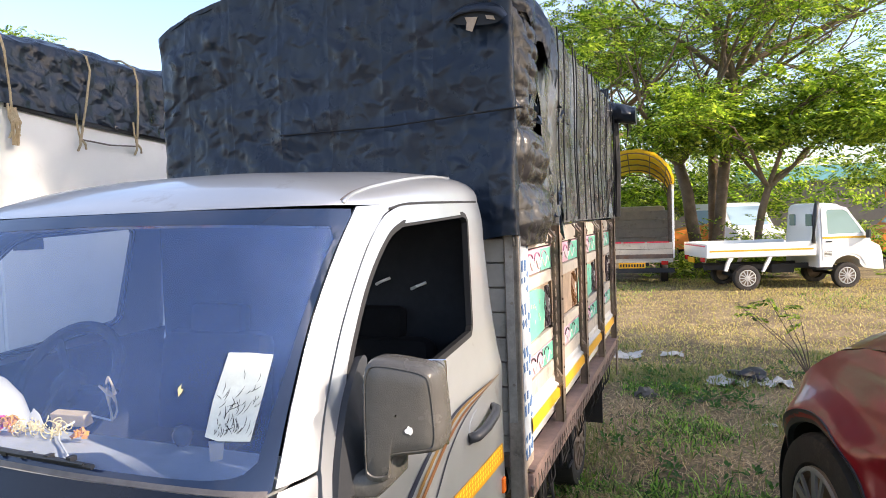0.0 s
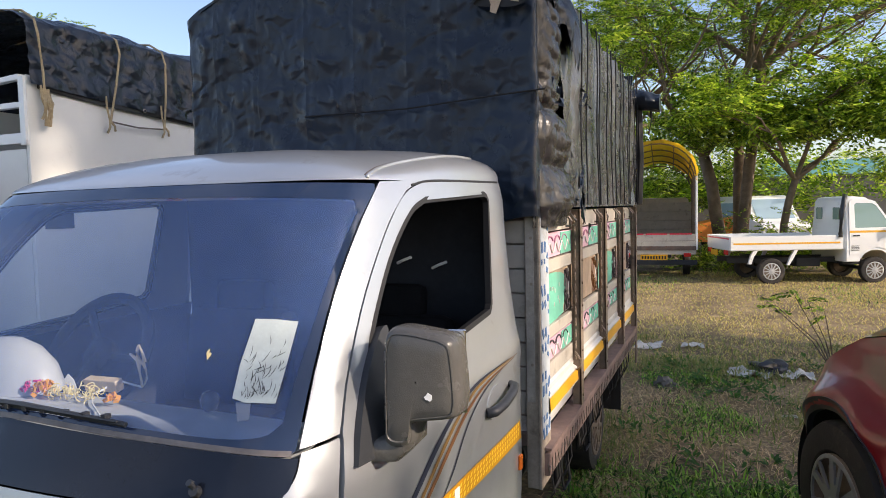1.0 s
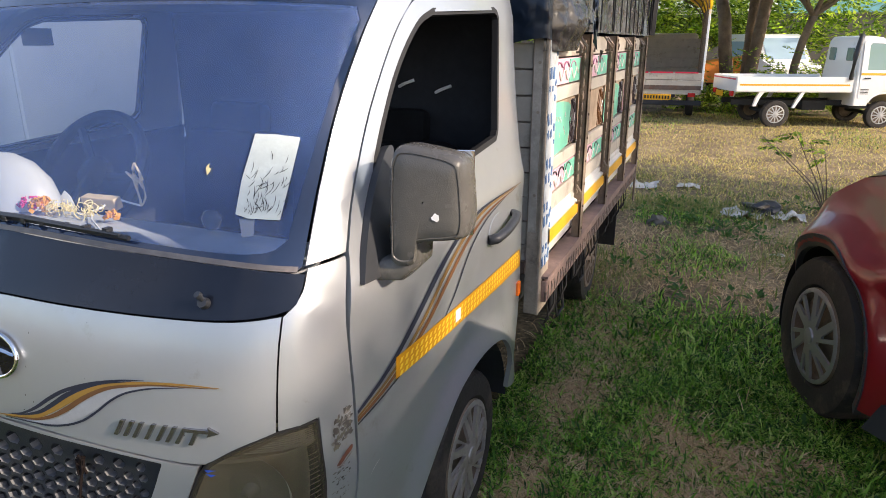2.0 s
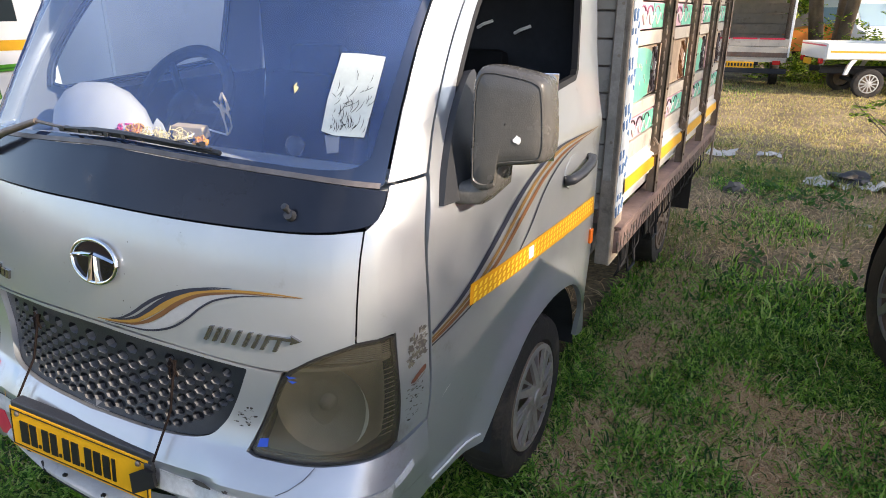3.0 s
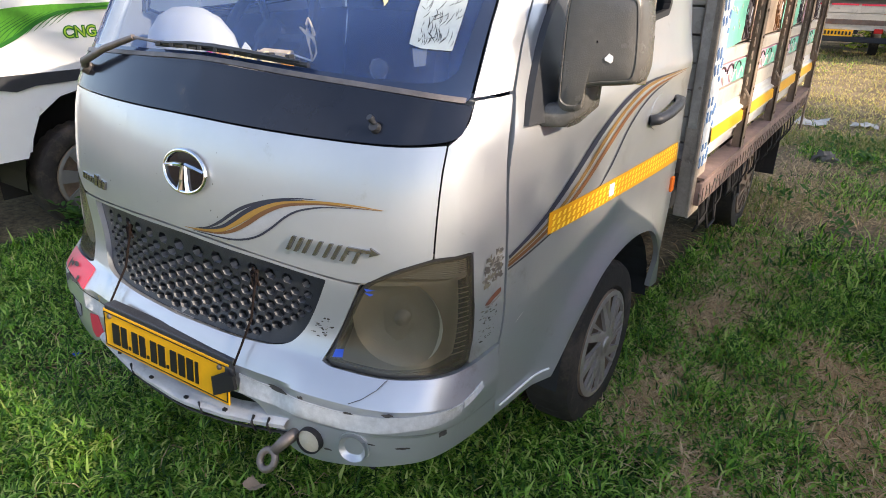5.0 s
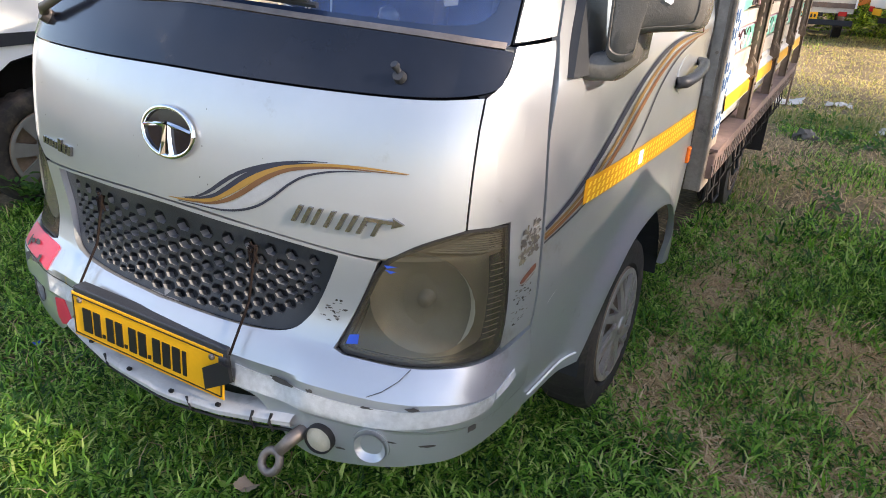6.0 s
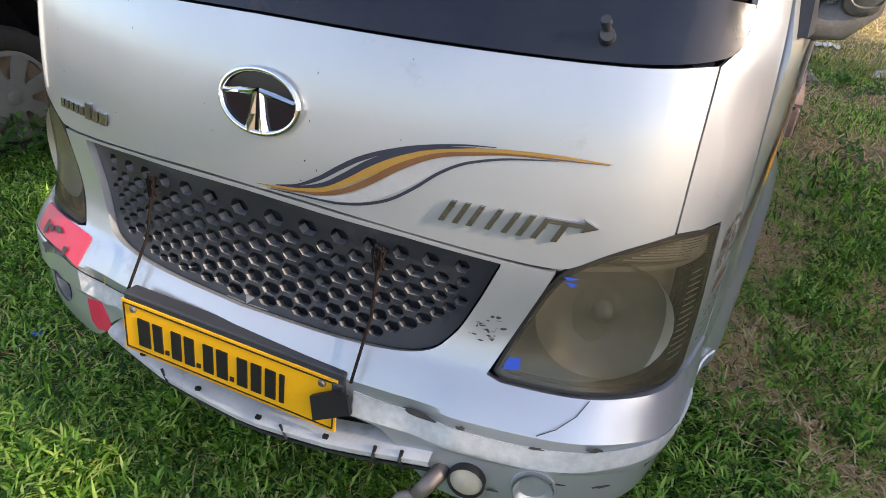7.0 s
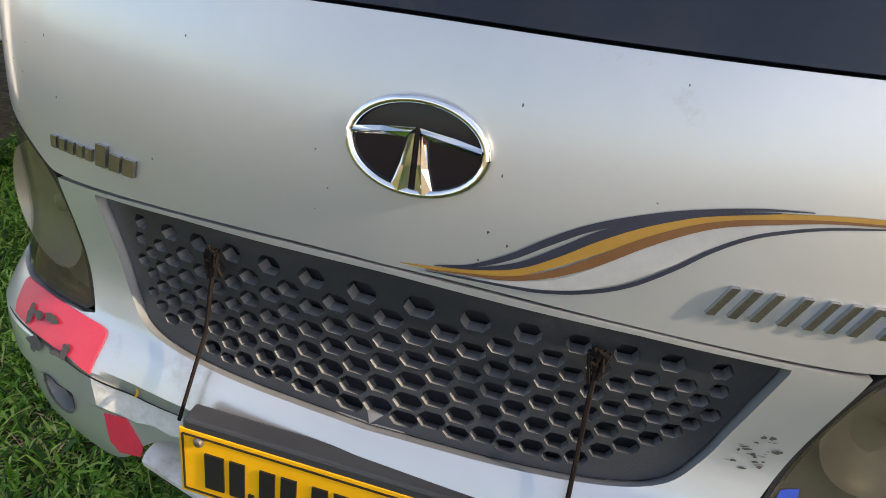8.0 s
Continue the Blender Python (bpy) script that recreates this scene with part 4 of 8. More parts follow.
# door mirror
bm = bmesh.new()
rings = []
ol = curve2([(.812, 1.245), (.815, 1.40), (.822, 1.452), (.845, 1.470), (.92, 1.460), (.968, 1.446), (.982, 1.42), (.990, 1.33), (.988, 1.285), (.970, 1.268), (.885, 1.258), (.872, 1.245), (.868, 1.21), (.84, 1.20), (.816, 1.21)], 3, closed=True)


def mirror_at(x, y, z):
    """A point of the housing: y is the depth behind its front, which turns away outwards."""
    x = .798 + (x - .812) * .91
    return Vector((x, .352 + y + .26 * (x - .87), z))


for y, s in ((.090, .88), (.084, .95), (.066, .99), (.035, 1.0), (.018, .985), (.006, .95), (.001, .90), (.000, .875), (.003, .86), (.001, .835), (-.002, .6), (-.003, .3), (-.003, .02)):
    rings.append([mirror_at(.895 + (p[0] - .895) * s, y, 1.352 + (p[1] - 1.352) * s) for p in ol])
loft(bm, rings, closed=True)
mirror = housing = part("door_mirror", bm, MIRP, truck, "large faded black plastic door mirror", smooth=32)
bm = bmesh.new()
box(bm, (.884, .448, 1.355), (.13, .004, .19), (0, 0, 14.6), .002)
part("mirror_glass", bm, CHROME, mirror)
bm = bmesh.new()
sweep = [((.728, .385, 1.192), .026, .050), ((.770, .390, 1.190), .027, .052), ((.806, .398, 1.194), .030, .052), ((.826, .405, 1.218), .034, .048), ((.828, .408, 1.262), .034, .042), ((.826, .408, 1.310), .026, .034)]
rings = []
for k, (c, h, d) in enumerate(sweep):
    a = np.array(sweep[min(k + 1, 5)][0]) - np.array(sweep[max(k - 1, 0)][0])
    side_v = Vector((-a[2], 0, a[0])).normalized()
    rings.append([Vector(c) + side_v * h * math.copysign(abs(math.sin(t)) ** .45, math.sin(t)) + Vector((0, 1, 0)) * d * math.copysign(abs(math.cos(t)) ** .45, math.cos(t)) for t in np.linspace(0, 2 * math.pi, 21)[:-1]])
loft(bm, rings, closed=True, cap=True)
part("mirror_arm", bm, MIRP, mirror, "moulded mirror arm", smooth=50)
panel("mirror_foot", [fl(curve2([(.885, 1.175), (.878, 1.26), (.888, 1.36), (.922, 1.437), (.955, 1.437), (.962, 1.36), (.99, 1.24), (1.06, 1.20), (1.06, 1.175)], 3))], BLACKP, mirror, "black triangular mirror foot", off=0.022, thick=0.022)
panel("mirror_patch", [ragged(.925, 1.321, .009, .009, 10, 3, .5)], OFFW, housing, "torn white sticker", off=0.0, thick=.001, su=0, sz=0, where=lambda u, z, off=0: mirror_at(u, -.0045 - off, z))

# wheels
for side in (1, -1):
    plain_wheel("front_wheel", truck, (CX + side * .68, 1.0, .292), side, .295, .165, .195, 8, HUBCAP, "worn front tyre with a finned cover", twist=.24)
    plain_wheel("rear_wheel", truck, (CX + side * .66, 3.38, .292), side, .295, .165, .195, 10, POST, "dusty rear tyre")

# inside the cab
bm = bmesh.new()
loft(bm, [[(x, y, z) for y, z in ((.30, .62), (.22, 1.0), (.17, 1.17), (.20, 1.205), (.30, 1.215), (.44, 1.20), (.50, 1.16), (.52, .95), (.46, .70))] for x in np.linspace(-.69, .66, 12)])
dash = part("dashboard", bm, DASH, truck, "grey moulded dashboard", smooth=40)
bm = bmesh.new()
mm = Matrix.Translation((-.385, .60, 1.275)) @ Matrix.Rotation(radians(58), 4, "X")
tube(bm, [mm @ Vector((.20 * math.cos(a), .20 * math.sin(a), 0)) for a in np.linspace(0, 2 * math.pi, 33)], .020, 8, caps=False)
for a in (0, 2.2, 4.1):
    tube(bm, [mm @ Vector((0, 0, -.02)), mm @ Vector((.18 * math.cos(a), .18 * math.sin(a), 0))], .014, 6)
lathe(bm, [(.06, -.03), (.06, 0), (.04, .012), (.001, .014)], mm, 16)
tube(bm, [mm @ Vector((0, 0, -.02)), (-.36, .44, 1.08)], .035, 8)
part("steering_wheel", bm, DARK, truck, "dark steering wheel", smooth=40)
for x in (-.36, .34):
    bm = bmesh.new()
    box(bm, (x, .98, .88), (.52, .50, .16), (0, 0, 0), .04)
    box(bm, (x, 1.24, 1.06), (.50, .13, .56), (-10, 0, 0), .05)
    box(bm, (x, 1.30, 1.38), (.26, .08, .13), (-8, 0, 0), .03)
    part("seat", bm, CLOTH, truck, "dark cloth seat", smooth=40)
bm = bmesh.new()
box(bm, (CX, 1.405, 1.22), (1.46, .02, 1.14))
box(bm, (CX, .80, .62), (1.40, 1.2, .04))
part("cab_back_wall", bm, INSIDE, truck, "dark rear wall and floor")
bm = bmesh.new()
loft(bm, [[Vector((rc.x + (p.x - rc.x) * s, rc.y + (p.y - rc.y) * s, 1.785 + .03 * (1 - s))) for p in edge] for s in (.97, .5, .02)], closed=True)
part("headliner", bm, INSIDE, truck, "dark headliner")
for x, y, z, a in ((.351, 1.37, 1.528, 10), (.497, 1.37, 1.511, -30)):
    bm = bmesh.new()
    tube(bm, [(x - .03, y, z - .012), (x, y - .02, z), (x + .03, y, z + .012)], .006, 6)
    part("grab_strap", bm, OFFW, truck, "pale grab strap")

# things on the dashboard and screen
BALLM = mat("dark_glass_ball", (0.10, 0.10, 0.11), 0.06, 0, 1.0)
dome = bmesh.new()
lathe(dome, [(.001, .150), (.05, .146), (.10, .120), (.14, .07), (.155, .02), (.158, 0)], Matrix.Translation((-.515, .40, 1.214)) @ Matrix.Diagonal((1.28, .66, 1, 1)), 28)
tagged(part("plastic_cover", dome, mat("milky_plastic", (0.52, 0.53, 0.55), 0.45, vary=0.08, scale=10), smooth=True), "white domed plastic cover on the truck dashboard", "cover")
rnd = random.Random(21)
gar = thing("flower_garland", "straw garland with marigold and magenta flowers on the dashboard", "garland")
bm = bmesh.new()
for k in range(70):                       # curled dry stalks
    a = rnd.random()
    c = Vector((-.275 + a * .165, .37 + rnd.uniform(-.03, .03), 1.224 + rnd.random() * .026 * (1 - .5 * a)))
    r, p0, w = rnd.uniform(.007, .014), rnd.uniform(0, 6.28), rnd.uniform(2.2, 4.6)
    e, g = Vector((rnd.gauss(0, 1), rnd.gauss(0, 1), rnd.gauss(0, .5))).normalized(), Vector((rnd.gauss(0, .4), rnd.gauss(0, .4), 1)).normalized()
    tube(bm, [c + e * r * math.cos(p0 + w * q / 6) + g * r * math.sin(p0 + w * q / 6) for q in range(7)], .0015, 4)
part("straw", bm, STRAW, gar)
for mt, cx, n in ((PETAL, -.305, 40), (MAGENTA, -.35, 46), (PETAL, -.04, 16)):
    bm = bmesh.new()
    for k in range(n):
        d = Vector((rnd.gauss(0, 1), rnd.gauss(0, 1), abs(rnd.gauss(0, 1)))).normalized() * (.03 if n > 20 else .018)
        box(bm, Vector((cx, .36, 1.224)) + d, (.014, .010, .003), (rnd.uniform(0, 180), rnd.uniform(0, 180), rnd.uniform(0, 180)))
    part("flower", bm, mt, gar)
st = thing("tan_strap", "tan looped strap hanging over the dashboard", "strap")
bm = bmesh.new()
tube(bm, [(-.125, .50, 1.318), (-.108, .50, 1.308), (-.092, .50, 1.300), (-.076, .502, 1.292), (-.066, .502, 1.272), (-.062, .50, 1.250), (-.068, .495, 1.232), (-.074, .49, 1.224)], [.003, .005, .007, .006, .003, .003, .003, .003], 6)
tube(bm, [(-.088, .50, 1.346), (-.096, .50, 1.328), (-.094, .50, 1.306), (-.092, .50, 1.285), (-.090, .50, 1.265), (-.080, .497, 1.240), (-.074, .49, 1.226)], [.003, .005, .007, .006, .003, .003, .003], 6)
tube(bm, [(-.088, .50, 1.346), (-.074, .50, 1.322), (-.070, .502, 1.296)], [.003, .0035, .006], 6)
part("loop", bm, TAN, st, smooth=True)
bm = bmesh.new()
box(bm, (-.19, .46, 1.232), (.12, .03, .036), (12, 0, 4), .003)
tagged(part("card_strip", bm, TAN), "cream cardboard strip on the dashboard", "card")
bm = bmesh.new()
tube(bm, [(-.17, .44, 1.222), (-.16, .40, 1.222), (-.08, .33, 1.222), (.05, .25, 1.222)], .003, 5)
tube(bm, [(-.17, .44, 1.222), (-.15, .47, 1.245), (-.12, .48, 1.236), (-.075, .49, 1.226)], .003, 5)
tagged(part("white_cable", bm, OFFW), "thin white cable lying on the dashboard", "cable")
bm = bmesh.new()
loft(bm, [[Vector((-.262 + x * .042 + o, .385 + .012 * x + o, 1.219 + z)) for x, z in ((0, 0), (.05, .036), (.40, .056), (.75, .040), (.98, .012), (.95, 0))] for o in (0, .0012)], closed=True, cap=True)
note = tagged(part("paper_tag", bm, OFFW), "small white pointed paper tag beside the garland", "tag")
bm = bmesh.new()
tube(bm, [(-.252, .3835, 1.246), (-.246, .384, 1.247), (-.249, .384, 1.238)], .0008, 4)
tube(bm, [(-.241 + .003 * math.cos(t), .385, 1.241 + .003 * math.sin(t)) for t in np.linspace(0, 6.28, 9)], .0008, 4)
part("ink_mark", bm, BLUE, note)
bm = bmesh.new()
lathe(bm, [(.001, .052), (.018, .047), (.027, .03), (.022, .010), (.014, 0)], Matrix.Translation((.262, .40, 1.216)), 18)
tagged(part("glass_ball", bm, BALLM, smooth=True), "small shiny glass ball on the dashboard", "ornament")
panel("inner_label", [[(0.578, 1.331), (0.612, 1.332), (0.617, 1.3), (0.592, 1.297)]], LABELM, truck, "faded translucent label inside the glass", off=-.004, thick=.001, su=0, sz=0)
stick = panel("windscreen_sticker", [[(.581, 1.489), (.574 - .004, 1.40), (.571, 1.337), (.60, 1.330), (.668, 1.327), (.676, 1.40), (.684, 1.482), (.63, 1.488)]], STICKER, truck, "peeling pale sticker with black scratches", off=0.0015, thick=0.0)
rnd = random.Random(33)
for k in range(64):
    u, z = .585 + rnd.random() * .085, 1.335 + abs(rnd.gauss(0, .045))
    a, l = rnd.gauss(1.4, .5), .006 + rnd.random() * .022
    if z < 1.475:
        panel("scratch", [ribbon([(u, z), (u + l * .5 * math.cos(a) + .002, z + l * .5 * math.sin(a)), (u + l * math.cos(a), z + l * math.sin(a))], [.0003, .0014, .0003])], INK, stick, off=0.0022, thick=0.0, su=0, sz=0)
for u, z, r in ((.486, 1.419, .007),):
    panel("stuck_petal", [ragged(u, z, r * .8, r * 1.3, 9, 2, 1.3)], STRAW, windscreen, "petal stuck to the glass", off=0.002, thick=0.0, su=0, sz=0)


# load bed ----------------------------------------------------------------------
PINK = mat("pink_paint", (0.66, 0.42, 0.50), 0.6, vary=0.18, scale=12, dirt=(0.35, 0.28, 0.26), damt=0.1)
GREENP = mat("sea_green_paint", (0.16, 0.50, 0.36), 0.55, vary=0.18, scale=12, dirt=(0.2, 0.28, 0.22), damt=0.1)
TANP = mat("faded_brown_paint", (0.44, 0.33, 0.23), 0.6, vary=0.25, scale=14)
DARKP = mat("dark_brown_paint", (0.06, 0.045, 0.05), 0.6, vary=0.3, scale=14)
WHITEP = mat("faded_white_paint", (0.62, 0.60, 0.555), 0.5, vary=0.08, scale=6, dirt=(0.38, 0.34, 0.28), damt=0.12, dscale=6)
RAILP = mat("faded_red_oxide", (0.22, 0.15, 0.13), 0.6, vary=0.3, scale=10, dirt=(0.11, 0.09, 0.075), damt=0.35, dscale=9)
CPOST = mat("weathered_brown_post", (0.36, 0.30, 0.235), 0.7, vary=0.35, scale=11, bump=0.001, bscale=70, dirt=(0.07, 0.055, 0.045), damt=0.28, dscale=5)
TAPEP = mat("pale_blue_grey_tape", (0.50, 0.54, 0.57), 0.5, vary=0.15, scale=14, dirt=(0.25, 0.22, 0.18), damt=0.2, dscale=9)
SCROLLM = mat("faded_mauve_paint", (0.42, 0.19, 0.30), 0.6, vary=0.2, scale=14)
CHIP = mat("faded_blue_chip", (0.07, 0.17, 0.36), 0.5, vary=0.25, scale=30)
BEDX, Y0B, Y1B = .800, 1.58, 4.56

bm = bmesh.new()
box(bm, (CX, (Y0B + Y1B) / 2, .80), (1.56, Y1B - Y0B, .05))
bed = part("load_bed", bm, STEEL, truck, "wooden load bed with painted side boards")
for x in (-.30, .27):
    bm = bmesh.new()
    box(bm, (x, 2.85, .52), (.07, 3.5, .13), bevel=.006)
    part("chassis_rail", bm, DARK, truck, "dark chassis rail")
bm = bmesh.new()
box(bm, (CX, 1.85, .50), (.95, .45, .22), bevel=.02)
cyl(bm, (.45, 2.1, .50), (.45, 2.75, .50), .16, n=20)
part("fuel_tank", bm, DARK, truck, "dark tank under the bed", smooth=40)
bm = bmesh.new()
cyl(bm, (-.72, 3.38, .29), (.70, 3.38, .29), .045)
cyl(bm, (-.12, 3.38, .29), (.10, 3.38, .29), .11)
cyl(bm, (-.66, 1.0, .29), (.64, 1.0, .29), .04)
part("axle", bm, DARK, truck, "dark axles")


SLATM = mat("weathered_cream_slat", (0.44, 0.40, 0.34), 0.75, vary=0.3, scale=14, dirt=(0.08, 0.07, 0.06), damt=0.3)


def board_side(side):
    X = BEDX if side > 0 else -BEDX + 2 * CX
    f = 1 if side > 0 else -1
    posts = [2.285, 3.03, 3.77, 4.50]
    edges = [1.738, *posts, Y1B]
    rnd = random.Random(5 + side)
    # horizontal boards: z0, z1, outward step, paint
    for k in range(4):
        a, b = edges[k] + (.0 if k == 0 else .04), edges[k + 1] - .04
        for z0, z1, o, mt in ((1.615, 1.70, 0, CREAM), (1.505, 1.608, .006, PINK), (1.443, 1.498, .010, CREAM), (1.225, 1.436, -.006, TANP), (1.165, 1.218, .010, CREAM), (1.070, 1.158, .006, PINK), (.995, 1.064, .012, CREAM)):
            bm = bmesh.new()
            box(bm, (X + f * (o - .012), (a + b) / 2, (z0 + z1) / 2), (.024, b - a, z1 - z0), bevel=.003)
            part("board", bm, mt, bed)
            if side < 0:
                continue
            if mt is PINK:          # green half with a white scroll
                bm = bmesh.new()
                box(bm, (X + o + .001, a + (b - a) * .78, (z0 + z1) / 2), (.004, (b - a) * .42, z1 - z0 - .006), bevel=.001)
                part("painted_end", bm, GREENP, bed)
                bm = bmesh.new()
                n = 26
                tube(bm, [(X + o + .003, a + (b - a) * (.10 + .80 * i / n), (z0 + z1) / 2 - .012 + .022 * math.sin(i * .85)) for i in range(n + 1)], .0042, 5)
                part("painted_scroll", bm, WHITEP, bed)
                for q in range(3):
                    bm = bmesh.new()
                    y = a + (b - a) * (.18 + .26 * q)
                    tube(bm, [(X + o + .003, y + .05 * math.cos(t), (z0 + z1) / 2 + .012 + .026 * math.sin(t)) for t in np.linspace(.2, 3.4, 9)], .0036, 5)
                    part("painted_scroll", bm, DARKP if z0 < 1.2 else SCROLLM, bed)
            if mt is TANP:
                w = b - a
                green_first = k % 2 == 0
                y0g, y1g = (a + .0 * w, a + .84 * w) if green_first else (a + .02 * w, a + .40 * w)
                ol = [(y0g, z0 + .004), (y0g + .02, z1 - .05), (y0g + .06, z1 - .008), ((y0g + y1g) / 2, z1 - .004), (y1g - .03, z1 - .03), (y1g, z0 + .11), (y1g - .05, z0 + .03), (y1g - .07, z0 + .004)]
                panel("painted_shape", [fl(curve2(ol, 3, closed=True))], GREENP if green_first else PINK, bed, off=0.0, thick=.003, su=0, sz=0, where=lambda u, z, off=0: Vector((X - .003 + off, u, z)))
                for q in range(10):
                    bm = bmesh.new()
                    y, z = y0g + .05 + rnd.random() * (y1g - y0g - .12), z0 + .03 + rnd.random() * .14
                    box(bm, (X - .002, y, z), (.003, .006, .018))
                    part("painted_dash", bm, WHITEP, bed)
                bm = bmesh.new()
                for q in range(4):
                    y = a + w * (.80 + .055 * q)
                    tube(bm, [(X - .004, y + .012 * math.sin(i * 1.1 + q), z0 + .008 + i * .024) for i in range(9)], .009 if q % 2 else .006, 5)
                part("painted_wave", bm, DARKP if k != 1 else BROWN, bed)
                bm = bmesh.new()
                tube(bm, [(X - .001, a + w * .955 + .010 * math.sin(i * 1.3), z0 + .01 + i * .024) for i in range(9)], .004, 5)
                part("painted_wave", bm, WHITEP, bed)
        # pressed steel lower side with a yellow band
        bm = bmesh.new()
        prof = [(.990, .002), (.975, .012), (.955, .012), (.945, .030), (.878, .034), (.868, .018), (.850, .016), (.842, .004), (.80, .0), (.775, -.02)]
        loft(bm, [[Vector((X + f * o, y, z)) for z, o in prof] for y in (a - .04, b + .04)])
        part("steel_side", bm, WHITEP, bed, smooth=20)
        bm = bmesh.new()
        loft(bm, [[Vector((X + f * o, y, z)) for z, o in ((.938, .0325), (.884, .0356))] for y in (a - .04, b + .04)])
        part("yellow_band", bm, YELLOW, bed, "yellow painted band")
    for k, y in enumerate(posts):
        last = k == 3
        bm = bmesh.new()
        box(bm, (X + f * .046, y, (1.705 + (.46 if last else .745)) / 2), (.012, .058, 1.705 - (.46 if last else .745)), bevel=.003)
        for s in (-1, 1):
            box(bm, (X + f * .030, y + s * .026, 1.225), (.040, .006, .96))
        for z in np.arange(.80, 1.70, .11):
            cyl(bm, (X + f * .052, y, z), (X + f * .057, y, z), .007, n=8)
        part("stake_post", bm, POST, bed, "dark worn iron stake post")
        # chain links on the edges and hooks at the top
        if side > 0:
            bm = bmesh.new()
            for z in np.arange(1.00, 1.70, .055):
                tube(bm, [(X + .03, y - .05 + .010 * math.cos(t), z + .018 * math.sin(t)) for t in np.linspace(0, 6.28, 9)], .0035, 4, caps=False)
            part("chain", bm, POST, bed, "dark chain")
            for dy in (-.20, -.10, .10):
                if last and dy > 0:
                    continue
                bm = bmesh.new()
                tube(bm, [(X + .012, y + dy, 1.70), (X + .03, y + dy, 1.675), (X + .045, y + dy + .01, 1.655), (X + .04, y + dy + .02, 1.632), (X + .015, y + dy + .02, 1.63)], .0055, 6)
                part("hook", bm, IRON, bed, "bent steel rope hook")
            for dy, z in ((-.075, .965), ):
                bm = bmesh.new()
                tube(bm, [(X + .03, y + dy, z + .06), (X + .055, y + dy - .01, z + .03), (X + .058, y + dy, z - .01), (X + .035, y + dy + .02, z - .03)], .006, 6)
                part("latch", bm, POST, bed, "dark drop latch")
    # front corner post
    bm = bmesh.new()
    box(bm, (X + f * .018, 1.662, 1.16), (.012, .15, 1.12), bevel=.003)
    box(bm, (X - f * .010, 1.600, 1.16), (.056, .012, 1.12), bevel=.003)
    for z in (.82, 1.1, 1.42, 1.6):
        cyl(bm, (X - f * .01, 1.595, z), (X - f * .01, 1.590, z), .006, n=8)
    part("corner_post", bm, CPOST, bed, "weathered brown corner post")
    if side > 0:
        panel("pale_tape", [[(1.600, .80), (1.728, .80), (1.728, 1.69), (1.600, 1.69)]], TAPEP, bed, "pale tape with blue chips", off=0.0, thick=.002, su=0, sz=.1, where=lambda u, z, off=0: Vector((X + .0262 + off, u, z)))
        for k in range(15):
            z = .82 + k * .057
            for y, a in ((1.618, 20), (1.705, -25), (1.662, 8)):
                if (k + (y > 1.68)) % 3 != 2:
                    bm = bmesh.new()
                    box(bm, (X + .0270, y + .008 * math.sin(k * 7.3), z + (.02 if y > 1.68 else 0)), (.0022, .020 + .008 * math.sin(k * 3.1), .030 + .014 * math.sin(k * 1.9 + y)), (a + 14 * math.sin(k * 5.7), 0, 0))
                    part("tape_chip", bm, CHIP, bed, "faded blue chip")
        panel("post_paint", [[(.768, .95), (.800, .95), (.800, 1.70), (.768, 1.70)]], SLATM, bed, off=0.0, thick=.002, su=0, sz=.1, where=lambda u, z, off=0: Vector((u, 1.5915 - off, z)))
    # lower rail with cut-out relief
    bm = bmesh.new()
    box(bm, (X + f * .028, (Y0B + Y1B) / 2 + .02, .690), (.040, Y1B - Y0B - .06, .095), bevel=.006)
    box(bm, (X + f * .015, (Y0B + Y1B) / 2 + .02, .752), (.075, Y1B - Y0B - .06, .010))
    rail = part("side_rail", bm, RAILP, bed, "faded red oxide side rail")
    if side > 0:
        bm = bmesh.new()
        for k in range(52):
            y = 1.60 + k * .056
            box(bm, (X + .0492, y, .683), (.003, .008, .062), (rnd.choice((-28, 0, 28)), 0, 0))
            box(bm, (X + .0492, y + .018, .683 + rnd.choice((-.02, 0, .02))), (.003, .026, .009), (rnd.choice((0, 30, -30)), 0, 0))
        part("rail_relief", bm, IRON, bed, "worn relief pattern")
        for k in range(9):
            bm = bmesh.new()
            y = 1.70 + k * .30 + rnd.uniform(-.05, .05)
            tube(bm, [(X + .02, y, .635), (X + .03, y + .02, .52), (X + .0, y + .07, .47), (X + .03, y + .12, .55), (X + .02, y + .14, .64)], .004, 5)
            part("hanging_wire", bm, SEAL, bed, "loops of dark wire and rope")
        for y in (2.05, 2.55):
            bm = bmesh.new()
            box(bm, (X - .02, y, .52), (.02, .13, .16), (0, 0, 0), .01)
            tube(bm, [(X, y - .08, .60), (X + .02, y - .06, .44), (X + .02, y + .06, .44), (X, y + .08, .60)], .007, 6)
            part("bracket", bm, SEAL, bed, "dark steel bracket")


board_side(1)
board_side(-1)
for k in range(9):                       # head board planks
    bm = bmesh.new()
    z = .84 + k * .098
    box(bm, (CX, 1.622, z), (1.552, .026, .092), bevel=.003)
    part("head_plank", bm, CREAM, bed)
bm = bmesh.new()
box(bm, (CX, Y1B, 1.22), (1.56, .03, .86), bevel=.003)
part("tailgate", bm, CREAM, bed, "cream tailgate")
bm = bmesh.new()
box(bm, (.70, 3.95, .40), (.20, .01, .34), bevel=.002)
part("mud_flap", bm, RUBBER, truck, "black rubber mud flap")

